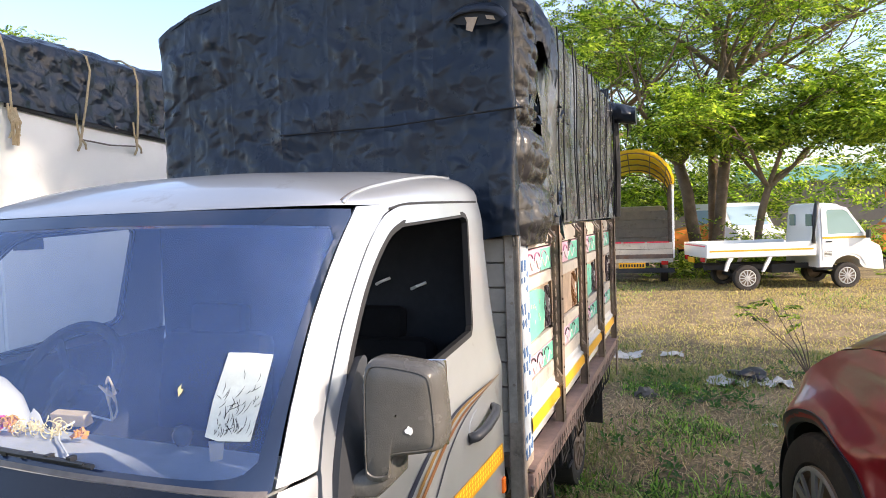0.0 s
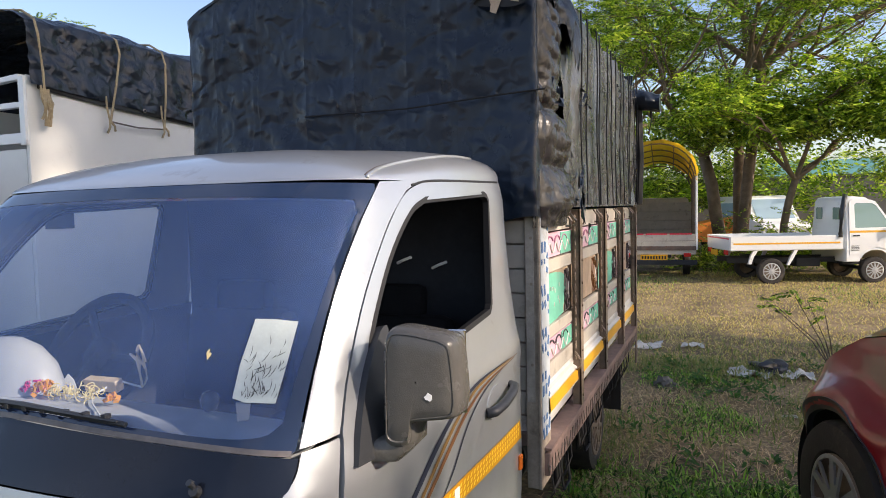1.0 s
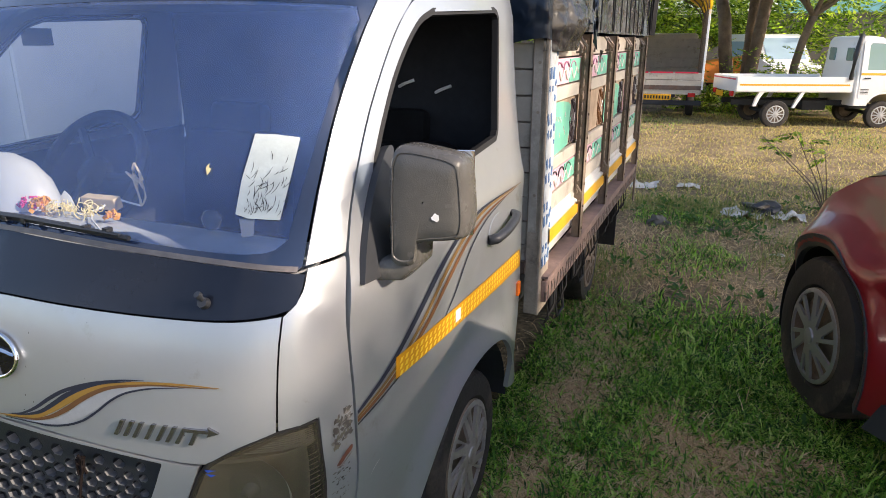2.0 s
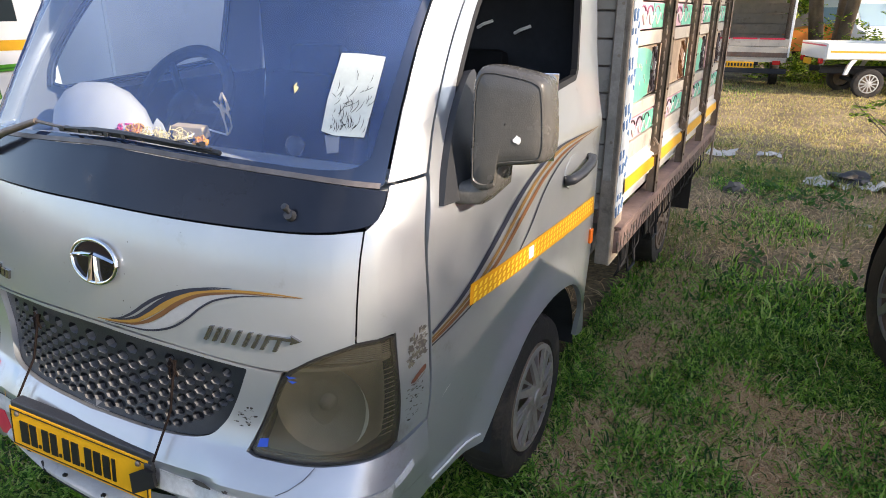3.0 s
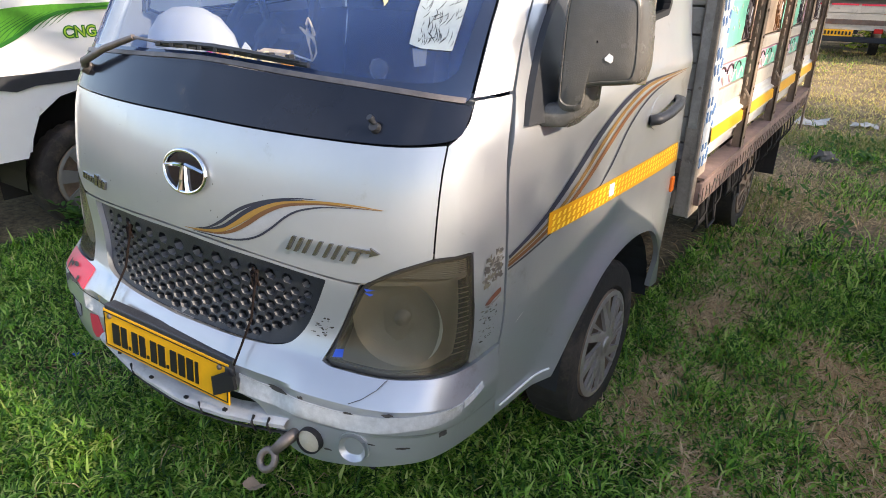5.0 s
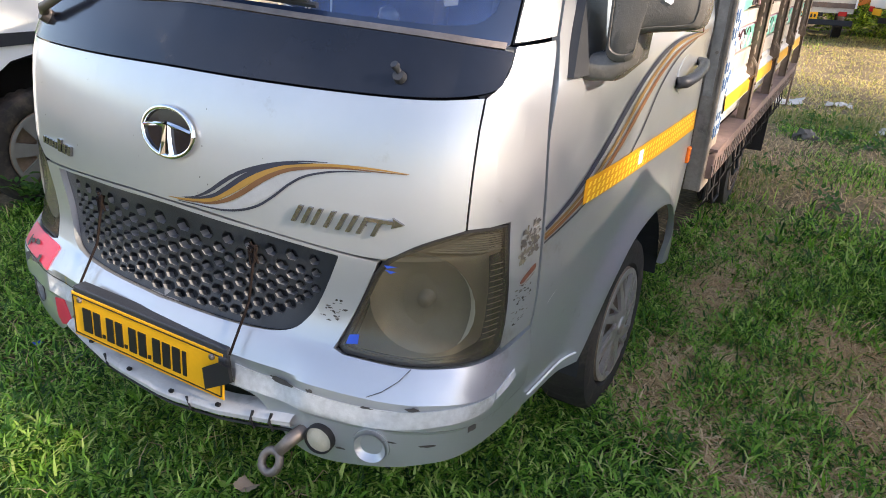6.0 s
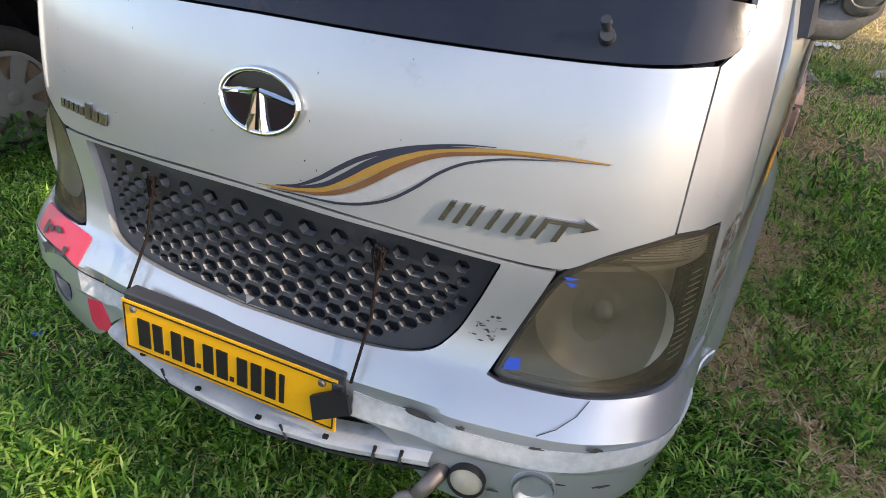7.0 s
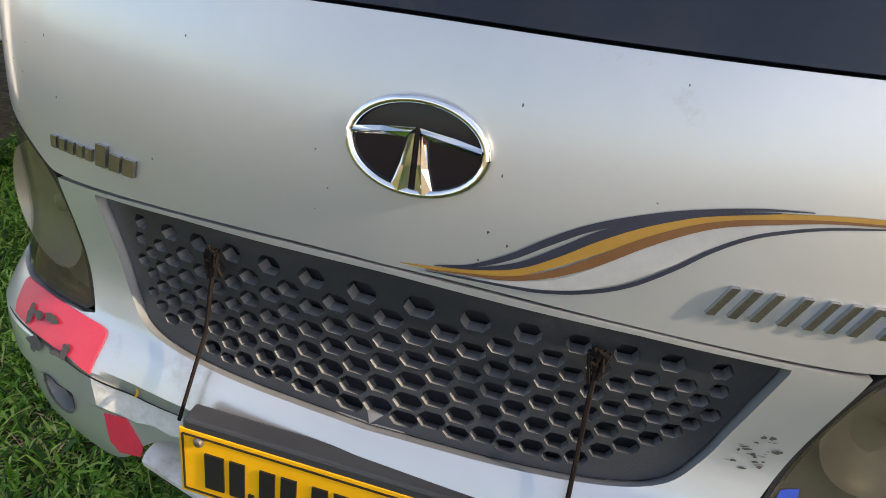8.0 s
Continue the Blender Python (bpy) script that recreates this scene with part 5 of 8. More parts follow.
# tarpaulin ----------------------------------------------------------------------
# lit copy of the black cloth: sun glare painted in as dusty grey
TARPS = mat("sunlit_dusty_tarpaulin", (0.075, 0.076, 0.078), 0.27, vary=0.25, scale=3, bump=0.002, bscale=18, dirt=(0.05, 0.05, 0.053), damt=0.2, rvary=0.12, crease=0.006)
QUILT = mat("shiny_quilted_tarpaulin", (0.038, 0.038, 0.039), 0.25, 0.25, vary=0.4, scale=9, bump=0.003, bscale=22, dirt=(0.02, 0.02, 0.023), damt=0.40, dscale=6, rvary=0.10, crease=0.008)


def wrinkle(p, amp=1.0):
    """Flat facets that meet in sharp creases, over a slow sag."""
    q = Vector(p)
    a = noise.noise(q * 1.1) * .010
    for d, h in (((1.4, 1.4, 2.6), .046), ((3.4, 3.4, 2.0), .026), ((7.0, 7.0, 5.5), .013)):
        v = Vector((q.x * d[0] + q.z * .7, q.y * d[1] + q.z * .5, q.z * d[2] - q.x * .8)) + Vector((h * 300, 1.3, 2.1))
        v += Vector((noise.noise(v * .9), noise.noise(v * .9 + Vector((5, 2, 1))), 0)) * .5
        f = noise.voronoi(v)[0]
        a += h * min(.5, f[1] - f[0])
    return amp * (a - .012)


def arch(x):
    return 2.785 - .10 * (x / .83) ** 2 - .05 * abs(x / .83) ** 8


tarp = thing("tarpaulin", "black tarpaulin, creased and torn, roped over the truck bed", "tarpaulin")
bm = bmesh.new()
rows = []
for j in range(100):                      # front sheet, rounded into both sides
    v = j / 99
    row = []
    for i in range(150):
        s = -1.02 + 2.04 * i / 149
        x = max(-.83, min(.83, s * .95))
        turn = max(0, abs(s * .95) - .83)
        zt = arch(x)
        zb = 1.655 + .03 * math.sin(s * 9) * (1 if abs(s) > .6 else .3)
        z = zb + (zt - zb) * v
        p = Vector((CX + x, 1.565 + turn * .9 - .035 * math.exp(-((v - .15) / .12) ** 2), z))
        if turn > 0:
            p.x += math.copysign(.012, x)
        w = wrinkle((p.x * 1.2, 0, p.z * 1.2), .62)
        # vertical panel seams
        w += .006 * max(0, 1 - abs(((s * 3.1) % 1) - .5) / .03) if abs(s) < .85 else 0
        p.y -= w
        row.append(p)
    rows.append(row)
bm.free()
seams = [0, 22, 41, 60, 79, 98, 115, 132, 149]
for a, b in zip(seams, seams[1:]):        # sewn lengths of cloth
    bm = bmesh.new()
    loft(bm, [[p + Vector((0, -.0025 if k in (0, b - a) else 0, 0)) for k, p in enumerate(row[a:b + 1])] for row in rows])
    part("front_panel", bm, TARP, tarp, "black creased length of cloth", smooth=True)
bm = bmesh.new()
rows = []
for j in range(70):
    y = 1.56 + (4.62 - 1.56) * j / 69
    rows.append([Vector((CX + x, y, arch(x) + wrinkle((x, y, 2.8), 1.5) - .006 - .025 * math.sin(j * .62) ** 2)) for x in np.linspace(-.835, .835, 40)])
loft(bm, rows)
part("top_sheet", bm, TARP, tarp, "black top sheet", smooth=True)
for side in (1, -1):
    bm = bmesh.new()
    rows = []
    y_start = 1.92 if side > 0 else 1.64
    for j in range(120):
        y = y_start + (4.62 - y_start) * j / 119
        row = []
        for i in range(34):
            v = i / 33
            z = 1.715 + (arch(.83) + .005 - 1.715) * v
            x = .832 + .012 * math.sin(v * 3.1) + .012 * abs(math.sin(y * math.pi / .31)) + wrinkle((side, y, z), 1.0)
            row.append(Vector((CX + side * x, y, z)))
        rows.append(row)
    loft(bm, rows)
    part("side_sheet", bm, TARPS if side > 0 else TARP, tarp, "dusty side sheet, greyed for sun glare on the lit side", smooth=True)
# bulging quilted corner roll at the lit front corner
bm = bmesh.new()
rows = []
for j in range(170):
    v = j / 169
    z = 1.64 + (2.655 - 1.64) * v
    bul = .045 + .050 * math.exp(-((v - .12) / .10) ** 2) + .035 * math.exp(-((v - .36) / .09) ** 2) + .03 * math.exp(-((v - .75) / .2) ** 2) - .03 * math.exp(-((v - .462) / .018) ** 2) - .02 * math.exp(-((v - .24) / .02) ** 2)
    depth = .50 + .10 * math.sin(v * 6.5 + .3) - .12 * v
    row = []
    for i in range(80):
        a = i / 79
        y = 1.575 + depth * a
        x = .812 + bul * math.sin(math.pi * min(1, a * 1.15)) ** .7 - (.03 if a > .97 else 0)
        q = .009 * abs(math.sin(z * 46 + y * 6 + .6 * math.sin(y * 19))) ** .6 * math.sin(math.pi * a) + .007 * abs(math.sin(y * 38 + z * 5 + .5 * math.sin(z * 23))) ** .6
        row.append(Vector((CX + x + q + wrinkle((x * 3, y * 3, z * 3), .45), y, z)))
    rows.append(row)
loft(bm, rows)
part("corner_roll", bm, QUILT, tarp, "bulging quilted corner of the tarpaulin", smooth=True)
for k in range(13):                       # straps down the side
    y = 2.30 + k * .185 + .05 * math.sin(k * 3.7)
    bm = bmesh.new()
    lean = -.05 * math.sin(k * 2.1)
    pts = [(CX + .868 + .004 * math.sin(i), y + lean * (i / 8), 2.645 - i * .115) for i in range(9)]
    loft(bm, [[Vector(p) + Vector(o) for o in ((0, -.007, 0), (0, .007, 0), (.006, .007, 0), (.006, -.007, 0))] for p in pts], closed=True, cap=True)
    part("strap", bm, SEAL, tarp, "black strap")
bm = bmesh.new()                          # black flap torn loose at the top corner
rows = []
for j in range(34):
    q = j / 33
    y = 1.53 + .62 * q
    drop = .12 + .24 * math.sin(math.pi * min(1, q ** 1.3)) + .035 * math.sin(j * 1.9) + .03 * math.sin(j * 4.3)
    rows.append([Vector((CX + .78 + .15 * math.sin(t * 1.9) * (.5 + .5 * math.sin(math.pi * q)) + .014 * math.sin(j * .8 + t * 5), y + .06 * t, arch(.78) + .035 * math.sin(math.pi * q) - drop * t ** 1.3)) for t in np.linspace(0, 1, 12)])
loft(bm, rows)
part("loose_flap", bm, TARP, tarp, "black torn flap hanging from the top edge", smooth=True)
rnd = random.Random(17)
for c, n, sx in (((.86, 2.16, 1.80), 18, .06), ((.86, 2.02, 2.46), 10, .05), ((.88, 1.62, 2.165), 8, .025), ((.88, 3.25, 2.42), 5, .025), ((.88, 2.10, 2.20), 8, .03)):
    for k in range(n):                    # ragged torn flaps
        bm = bmesh.new()
        p = Vector(c) + Vector((rnd.gauss(0, .012), rnd.gauss(0, sx), rnd.gauss(0, sx)))
        pts = [p + Vector((rnd.uniform(.0, .03), rnd.uniform(-sx, sx), rnd.uniform(-sx, sx))) for _ in range(4)]
        vs = [bm.verts.new(q) for q in pts]
        bm.faces.new(vs[:3])
        bm.faces.new((vs[0], vs[2], vs[3]))
        part("torn_flap", bm, TARP, tarp, "ragged torn flap")
# hole with pale lining high on the front
flat = lambda y0: (lambda u, z, off=0: Vector((u, y0 - off, z)))
panel("tear", [fl(curve2([(.60, 2.500), (.65, 2.525), (.72, 2.528), (.775, 2.512), (.805, 2.482), (.76, 2.468), (.69, 2.475), (.63, 2.485)], 3, closed=True))], SEAL, tarp, "torn hole", off=0.0, thick=.002, su=0, sz=0, where=flat(1.512))
panel("torn_lining", [[(.665, 2.505), (.715, 2.500), (.705, 2.478), (.692, 2.448), (.668, 2.458), (.672, 2.485)]], TANP, tarp, "pale torn lining", off=0.0, thick=.002, su=0, sz=0, where=flat(1.506))
panel("torn_lining", [[(.745, 2.502), (.775, 2.496), (.782, 2.480), (.750, 2.488)]], TANP, tarp, off=0.0, thick=.002, su=0, sz=0, where=flat(1.506))
bm = bmesh.new()                          # lip of cloth over the hole
top_l = curve2([(.585, 2.500), (.64, 2.538), (.72, 2.545), (.785, 2.528), (.82, 2.485)], 6)
low_l = curve2([(.590, 2.496), (.645, 2.520), (.72, 2.522), (.780, 2.506), (.815, 2.480)], 6)
loft(bm, [[Vector((float(p[0]), y, float(p[1]) + dz)) for p in ln] for ln, y, dz in ((top_l, 1.545, .02), (top_l, 1.515, .006), (low_l, 1.494, .004), (low_l, 1.500, -.004))])
part("tear_lip", bm, TARP, tarp, smooth=True)
bm = bmesh.new()
tube(bm, [(.76, 1.51, 2.55), (.785, 1.505, 2.60), (.80, 1.52, 2.645)], .006, 6)
part("torn_edge", bm, SEAL, tarp)
bm = bmesh.new()
tube(bm, [(-.2, 1.545, 2.135), (.3, 1.535, 2.13), (.70, 1.525, 2.15), (.86, 1.57, 2.165)], .004, 5)
part("seam_cord", bm, SEAL, tarp)
bm = bmesh.new()
rows = [[Vector((CX + .84 + .20 * t, 4.60 + .10 * math.cos(a) + .02 * math.sin(9 * t), 2.56 - .05 * t + .085 * math.sin(a) * (1 - .2 * t))) for a in np.linspace(0, 2 * math.pi, 15)[:-1]] for t in np.linspace(0, 1, 7)]
loft(bm, rows, closed=True, cap=True)
part("rolled_flap", bm, TARP, tarp, "rolled up rear flap", smooth=50)
bm = bmesh.new()
tube(bm, [(.95, 4.60, 2.50), (.96, 4.62, 2.40), (.94, 4.6, 2.28)], .008, 5)
tube(bm, [(.86, 4.62, 2.5), (.87, 4.63, 2.1), (.86, 4.62, 1.72)], .03, 6)
part("rope", bm, SEAL, tarp, "hanging black rope")
bm = bmesh.new()
box(bm, (CX, 4.61, 2.22), (1.66, .02, 1.05))
part("rear_sheet", bm, TARP, tarp, "black rear sheet")


# white mini trucks of one kind ----------------------------------------------------
LEAFG = mat("green_leaf_decal", (0.10, 0.36, 0.03), 0.4, vary=0.3, scale=14)
LEAFD = mat("dark_green_decal", (0.02, 0.16, 0.02), 0.4, vary=0.2, scale=14)
LIME = mat("lime_letter", (0.32, 0.50, 0.04), 0.4)
HUBS = mat("pale_steel_rim", (0.50, 0.50, 0.49), 0.45, 0.2, vary=0.12, scale=8, dirt=(0.2, 0.17, 0.14), damt=0.15)
HUBG = mat("grey_wheel_cover", (0.20, 0.195, 0.18), 0.45, 0.3, vary=0.12, scale=8, dirt=(0.14, 0.12, 0.10), damt=0.1)
DGLASS = mat("dark_window_glass", (0.03, 0.04, 0.045), 0.05, 0, 0.5, spec=0.8)
GREENGL = mat("greenish_window_glass", (0.20, 0.30, 0.26), 0.06, 0, 0.5, spec=0.8)
ROPE = mat("jute_rope", (0.42, 0.33, 0.20), 0.9, vary=0.25, scale=60)
LAMPG = mat("clear_lamp", (0.6, 0.62, 0.62), 0.1, 0.3)
REDL = mat("red_lamp", (0.50, 0.02, 0.02), 0.2)
CAR_PROFILE = [(.03, .40), (.0, .55), (.015, .75), (.08, .92), (.26, 1.02), (.36, 1.07), (.60, 1.42), (.84, 1.76), (.97, 1.84), (1.2, 1.87), (1.34, 1.85), (1.40, 1.76), (1.42, 1.0), (1.42, .47), (1.15, .47), (1.13, .52), (1.05, .63), (.93, .70), (.80, .72), (.67, .70), (.55, .63), (.48, .52), (.45, .44), (.2, .40)]


NEAR_PROFILE = [(.03, .50), (.0, .58), (.0, .85), (.03, 1.05), (.09, 1.20), (.16, 1.30), (.36, 1.55), (.55, 1.74), (.70, 1.82), (1.0, 1.87), (1.34, 1.85), (1.40, 1.76), (1.42, 1.0), (1.42, .47), (1.25, .47), (1.24, .56), (1.16, .68), (1.03, .755), (.88, .775), (.74, .755), (.62, .68), (.565, .58), (.545, .515), (.2, .50)]


def carry_x(z):
    return .78 - .10 * max(0, (z - 1.0) / .85) ** 1.3


def carry(m, label, near=False):
    t = thing("small_truck", label, "truck", m=m)
    zf, hub_y = (1.2, .885) if near else (1.0, .80)
    lift = lambda z: z if z < .5 else .5 + (z - .5) * zf
    bm = bmesh.new()
    cy, cz = .8, 1.1
    rings = []
    for k, ins in ((-1, .06), (-.985, .025), (-.95, .008), (-.85, 0), (-.4, 0), (0, 0), (.4, 0), (.85, 0), (.95, .008), (.985, .025), (1, .06)):
        bow = .05 * (k * k)
        rings.append([Vector((k * carry_x(z), y + (cy - y) * ins + (bow if y < .5 and z > .5 else 0), lift(z + (cz - z) * ins * (1 if z > 1.2 else .3)))) for y, z in (NEAR_PROFILE if near else CAR_PROFILE)])
    loft(bm, rings, closed=True)
    for r in (0, -1):
        c = [Vector(p) for p in rings[r]]
        vs = [bm.verts.new(p) for p in c]
        fs = bm.faces.new(vs if r else vs[::-1])
        bmesh.ops.triangulate(bm, faces=[fs])
    part("cab", bm, WHITE, t, "white cab body", smooth=35)
    side_door = [(.33, .50), (.30, .80), (.335, 1.06), (.60, 1.46), (.79, 1.75), (.92, 1.79), (1.26, 1.80), (1.33, 1.74), (1.34, .95), (1.33, .62), (1.16, .62), (1.08, .69), (.93, .76), (.80, .78), (.66, .755), (.53, .68), (.46, .56), (.43, .50)]
    win = [(.50, 1.20), (.56, 1.32), (.78, 1.66), (.86, 1.71), (1.18, 1.72), (1.22, 1.68), (1.22, 1.19)]
    if near:
        side_door = [(.19, .50), (.16, .80), (.19, 1.10), (.26, 1.32), (.50, 1.62), (.66, 1.77), (.80, 1.81), (1.26, 1.81), (1.33, 1.74), (1.34, .95), (1.33, .62), (1.26, .62), (1.18, .69), (1.03, .76), (.90, .78), (.76, .755), (.63, .68), (.56, .56), (.53, .50)]
        win = [(.40, 1.34), (.56, 1.55), (.72, 1.70), (.82, 1.74), (1.18, 1.74), (1.22, 1.70), (1.22, 1.34)]
    for s in (1, -1):
        place = lambda u, z, off=0, s=s: Vector((s * (carry_x(z) + off), u, lift(z)))
        od = [(a, b) for a, b in side_door]
        d = panel("door", [od, win], WHITE, t, "white door with yellow stripe", off=.008, thick=.012, su=0, sz=.08, where=place)
        panel("door_glass", [win], DGLASS if near else GREENGL, d, "side window", off=.003, thick=0, su=0, sz=.08, where=place)
        panel("stripe", [[(.235, 1.215), (1.335, 1.215), (1.335, 1.26), (.25, 1.26)] if near else [(.345, 1.09), (1.335, 1.09), (1.335, 1.135), (.375, 1.135)]], YELLOW, d, "yellow stripe", off=.0105, thick=0, su=0, sz=0, where=place)
        bm = bmesh.new()
        box(bm, place(1.20, 1.03, .014), (.02, .13, .03), bevel=.006)
        part("door_handle", bm, BLACKP, d)
        if near:
            panel("moulding", [[(.41, .845), (.44, .815), (.54, .797), (.64, .815), (1.33, .825), (1.33, .868), (.42, .868)]], BLACKP, d, "black plastic moulding", off=.02, thick=.012, su=0, sz=0, where=place)
        else:
            bm = bmesh.new()
            for q in range(4):
                box(bm, place(1.22, .72 + q * .03, .010), (.006, .16, .012))
            part("vent", bm, SEAL, d)
        bm = bmesh.new()
        lx = s * .60
        loft(bm, [[Vector((s * x, y, z)) for x, y, z in r] for r in ([(.42, .005, .74), (.60, .015, .76), (.74, .07, .78)], [(.42, .03, .86), (.60, .045, .89), (.735, .12, .93)])])
        part("headlight", bm, LAMPG, t, "clear headlight")
        if near:
            continue
        bm = bmesh.new()
        box(bm, (s * .86, .42, 1.18), (.12, .06, .18), bevel=.015)
        tube(bm, [(s * .76, .40, 1.12), (s * .82, .42, 1.12)], .012, 6)
        part("door_mirror", bm, BLACKP, t, "black door mirror")
    ws = ((.19, 1.345), (.36, 1.535), (.53, 1.705)) if near else ((.385, 1.10), (.60, 1.415), (.81, 1.715))
    bm = bmesh.new()
    loft(bm, [[Vector((x, y - .006 + .05 * (x / .78) ** 2, lift(z) + .006)) for x in np.linspace(-.64, .64, 9)] for y, z in ws])
    part("windscreen", bm, DGLASS, t, "dark windscreen", smooth=True)
    for a, b in ((-.50, -.26), (.26, .50)):
        bm = bmesh.new()
        box(bm, ((a + b) / 2, 1.424, 1.50), (b - a, .012, .26), bevel=.02)
        part("rear_window", bm, GREENGL, t, "small rear window")
    bm = bmesh.new()
    box(bm, (0, .01, .50), (1.40, .10, .22), bevel=.03)
    part("front_bumper", bm, BLACKP, t, "black front bumper")
    for y in (hub_y, 2.91):
        for s in (1, -1):
            plain_wheel("wheel", t, (s * .68, y, .312 if near else .285), s, .325 if near else .285, .155, .218 if near else .185, 7 if near else 12, HUBG if near else HUBS, "black tyre with a grey wheel cover")
    if near:
        bm = bmesh.new()
        loft(bm, [[Vector((x, hub_y + .39 * math.cos(a), .312 + .50 * math.sin(a))) for a in np.linspace(0, math.pi, 16)] for x in (.765, .35)])
        loft(bm, [[Vector((.45, hub_y + q, z)) for q in (-.40, .40)] for z in (.2, .84)])
        part("wheel_arch", bm, SEAL, t, "black wheel arch")
    bm = bmesh.new()
    for s in (-1, 1):
        box(bm, (s * .32, 2.4, .50), (.06, 2.6, .11))
    box(bm, (0, 2.0, .45), (.8, .5, .2), bevel=.02)
    cyl(bm, (-.66, 2.91, .285), (.66, 2.91, .285), .04)
    cyl(bm, (-.66, hub_y, .285), (.66, hub_y, .285), .04)
    box(bm, (0, 1.1, .44), (1.3, .6, .06))
    part("chassis", bm, DARK, t, "dark chassis")
    return t


# pick-up with a low bed, standing across the field
m_pick = Matrix.Translation((5.00, 16.50, -.07)) @ Matrix.Rotation(radians(108), 4, "Z")
pick = carry(m_pick, "white pickup truck with low open bed and yellow stripe")
bm = bmesh.new()
box(bm, (0, 2.62, .76), (1.50, 2.32, .05), bevel=.005)
pbed = part("open_bed", bm, WHITE, pick, "low white open bed")
for s in (1, -1):
    bm = bmesh.new()
    box(bm, (s * .76, 2.62, .90), (.035, 2.32, .30), bevel=.008)
    part("bed_side", bm, WHITE, pbed)
    bm = bmesh.new()
    box(bm, (s * .7795, 2.62, .89), (.004, 2.2, .035))
    part("stripe", bm, YELLOW, pbed, "yellow stripe")
    bm = bmesh.new()
    loft(bm, [[Vector((s * .70, y, z)) for y, z in ((2.45, .74), (2.53, .60), (2.60, .42), (2.55, .42), (2.46, .58), (2.38, .74))], [Vector((s * .77, y, z)) for y, z in ((2.45, .74), (2.53, .60), (2.60, .42), (2.55, .42), (2.46, .58), (2.38, .74))]], closed=True, cap=True)
    part("mud_guard", bm, WHITE, pbed, "white mud guard stay")
    bm = bmesh.new()
    loft(bm, [[Vector((s * x, y, z)) for y, z in ((3.20, .74), (3.28, .62), (3.34, .45), (3.40, .45), (3.36, .62), (3.30, .74))] for x in (.70, .77)], closed=True, cap=True)
    part("mud_guard", bm, WHITE, pbed, "white mud guard stay")
    bm = bmesh.new()
    box(bm, (s * .55, 3.80, .70), (.16, .05, .10), bevel=.01)
    part("tail_lamp", bm, REDL, pbed, "red tail lamp")
bm = bmesh.new()
box(bm, (0, 3.78, .90), (1.50, .035, .30), bevel=.008)
part("tailgate", bm, WHITE, pbed, "white tailgate")
bm = bmesh.new()
box(bm, (0, 3.80, 1.0), (1.44, .006, .03))
part("red_stripe", bm, TAPER, pbed)
bm = bmesh.new()
box(bm, (.20, 3.81, .66), (.45, .02, .12), bevel=.004)
part("number_plate", bm, PLATE, pbed, "yellow number plate")
bm = bmesh.new()
tube(bm, [(-.77, 1.52, 1.0), (-.77, 1.50, 1.5), (-.74, 1.44, 1.80), (-.66, 1.38, 1.88)], .05, 8)
part("intake_pipe", bm, BLACKP, pick, "black intake snorkel", smooth=True)

# gas truck with tall white box beside the silver one
m_gas = Matrix.Translation((-3.235, .13, 0))
gas = carry(m_gas, "white gas truck with green leaf decal and tall white box", near=True)
place = lambda u, z, off=0: Vector((carry_x(z) + off, u + .055 * (1.33 - u) / 1.13, .5 + (z + .08 - .5) * 1.2))
panel("leaf_decal", [fl(curve2([(.20, .86), (.24, .93), (.34, 1.01), (.48, 1.055), (.70, 1.072), (1.0, 1.075), (1.33, 1.080)], 4), curve2([(1.33, 1.05), (1.0, 1.045), (.80, 1.03), (.66, .985), (.52, .925), (.38, .882), (.27, .868)], 4))], LEAFG, gas, "green leaf decal", off=.0112, thick=0, su=.05, sz=0, where=place)
for k in range(12):
    a = .30 + k * .045
    panel("leaf_vein", [ribbon([(a, .885 + k * .010), (a + .10, .955 + k * .008), (a + .26, 1.03 + k * .0035)], [.002, .004, .001])], LEAFD, gas, off=.0122, thick=0, su=0, sz=0, where=place)
panel("leaf_edge", [ribbon([(.27, .872), (.42, .898), (.56, .945), (.68, 1.0), (.82, 1.04), (1.05, 1.058), (1.33, 1.066)], [.004, .014, .018, .018, .012, .008, .008])], LEAFD, gas, "dark green leaf edge", off=.0120, thick=0, su=0, sz=0, where=place)
cu = bpy.data.curves.new("fuel_letters", "FONT")
cu.body, cu.size, cu.extrude, cu.space_character = "CNG", .082, .001, 1.05
fo = new("fuel_letters", cu)
fo.parent = gas
fo.data.materials.append(LIME)
fo.matrix_basis = Matrix.Translation((carry_x(1.0) + .011, .845, 1.112)) @ Euler((radians(90), 0, radians(90))).to_matrix().to_4x4()
cu2 = cu.copy()
cu2.materials.clear()
cu2.materials.append(LEAFD)
cu2.offset = .006
fo2 = new("letter_outline", cu2)
fo2.parent = gas
fo2.matrix_basis = Matrix.Translation((carry_x(1.0) + .0096, .845, 1.112)) @ Euler((radians(90), 0, radians(90))).to_matrix().to_4x4()
BXW = mat("white_box_sheet", (0.74, 0.74, 0.70), 0.45, vary=0.05, scale=1.5, dirt=(0.5, 0.47, 0.40), damt=0.06, dscale=2)
bm = bmesh.new()
box(bm, (0, 3.2, .72), (1.56, 2.9, .10))
gbox = part("cargo_box", bm, BXW, gas, "tall white sheet metal box")
for s in (1, -1):
    bm = bmesh.new()
    box(bm, (s * .775, 3.2, 1.68), (.03, 2.9, 1.84), bevel=.004)
    part("box_side", bm, BXW, gbox)
bm = bmesh.new()
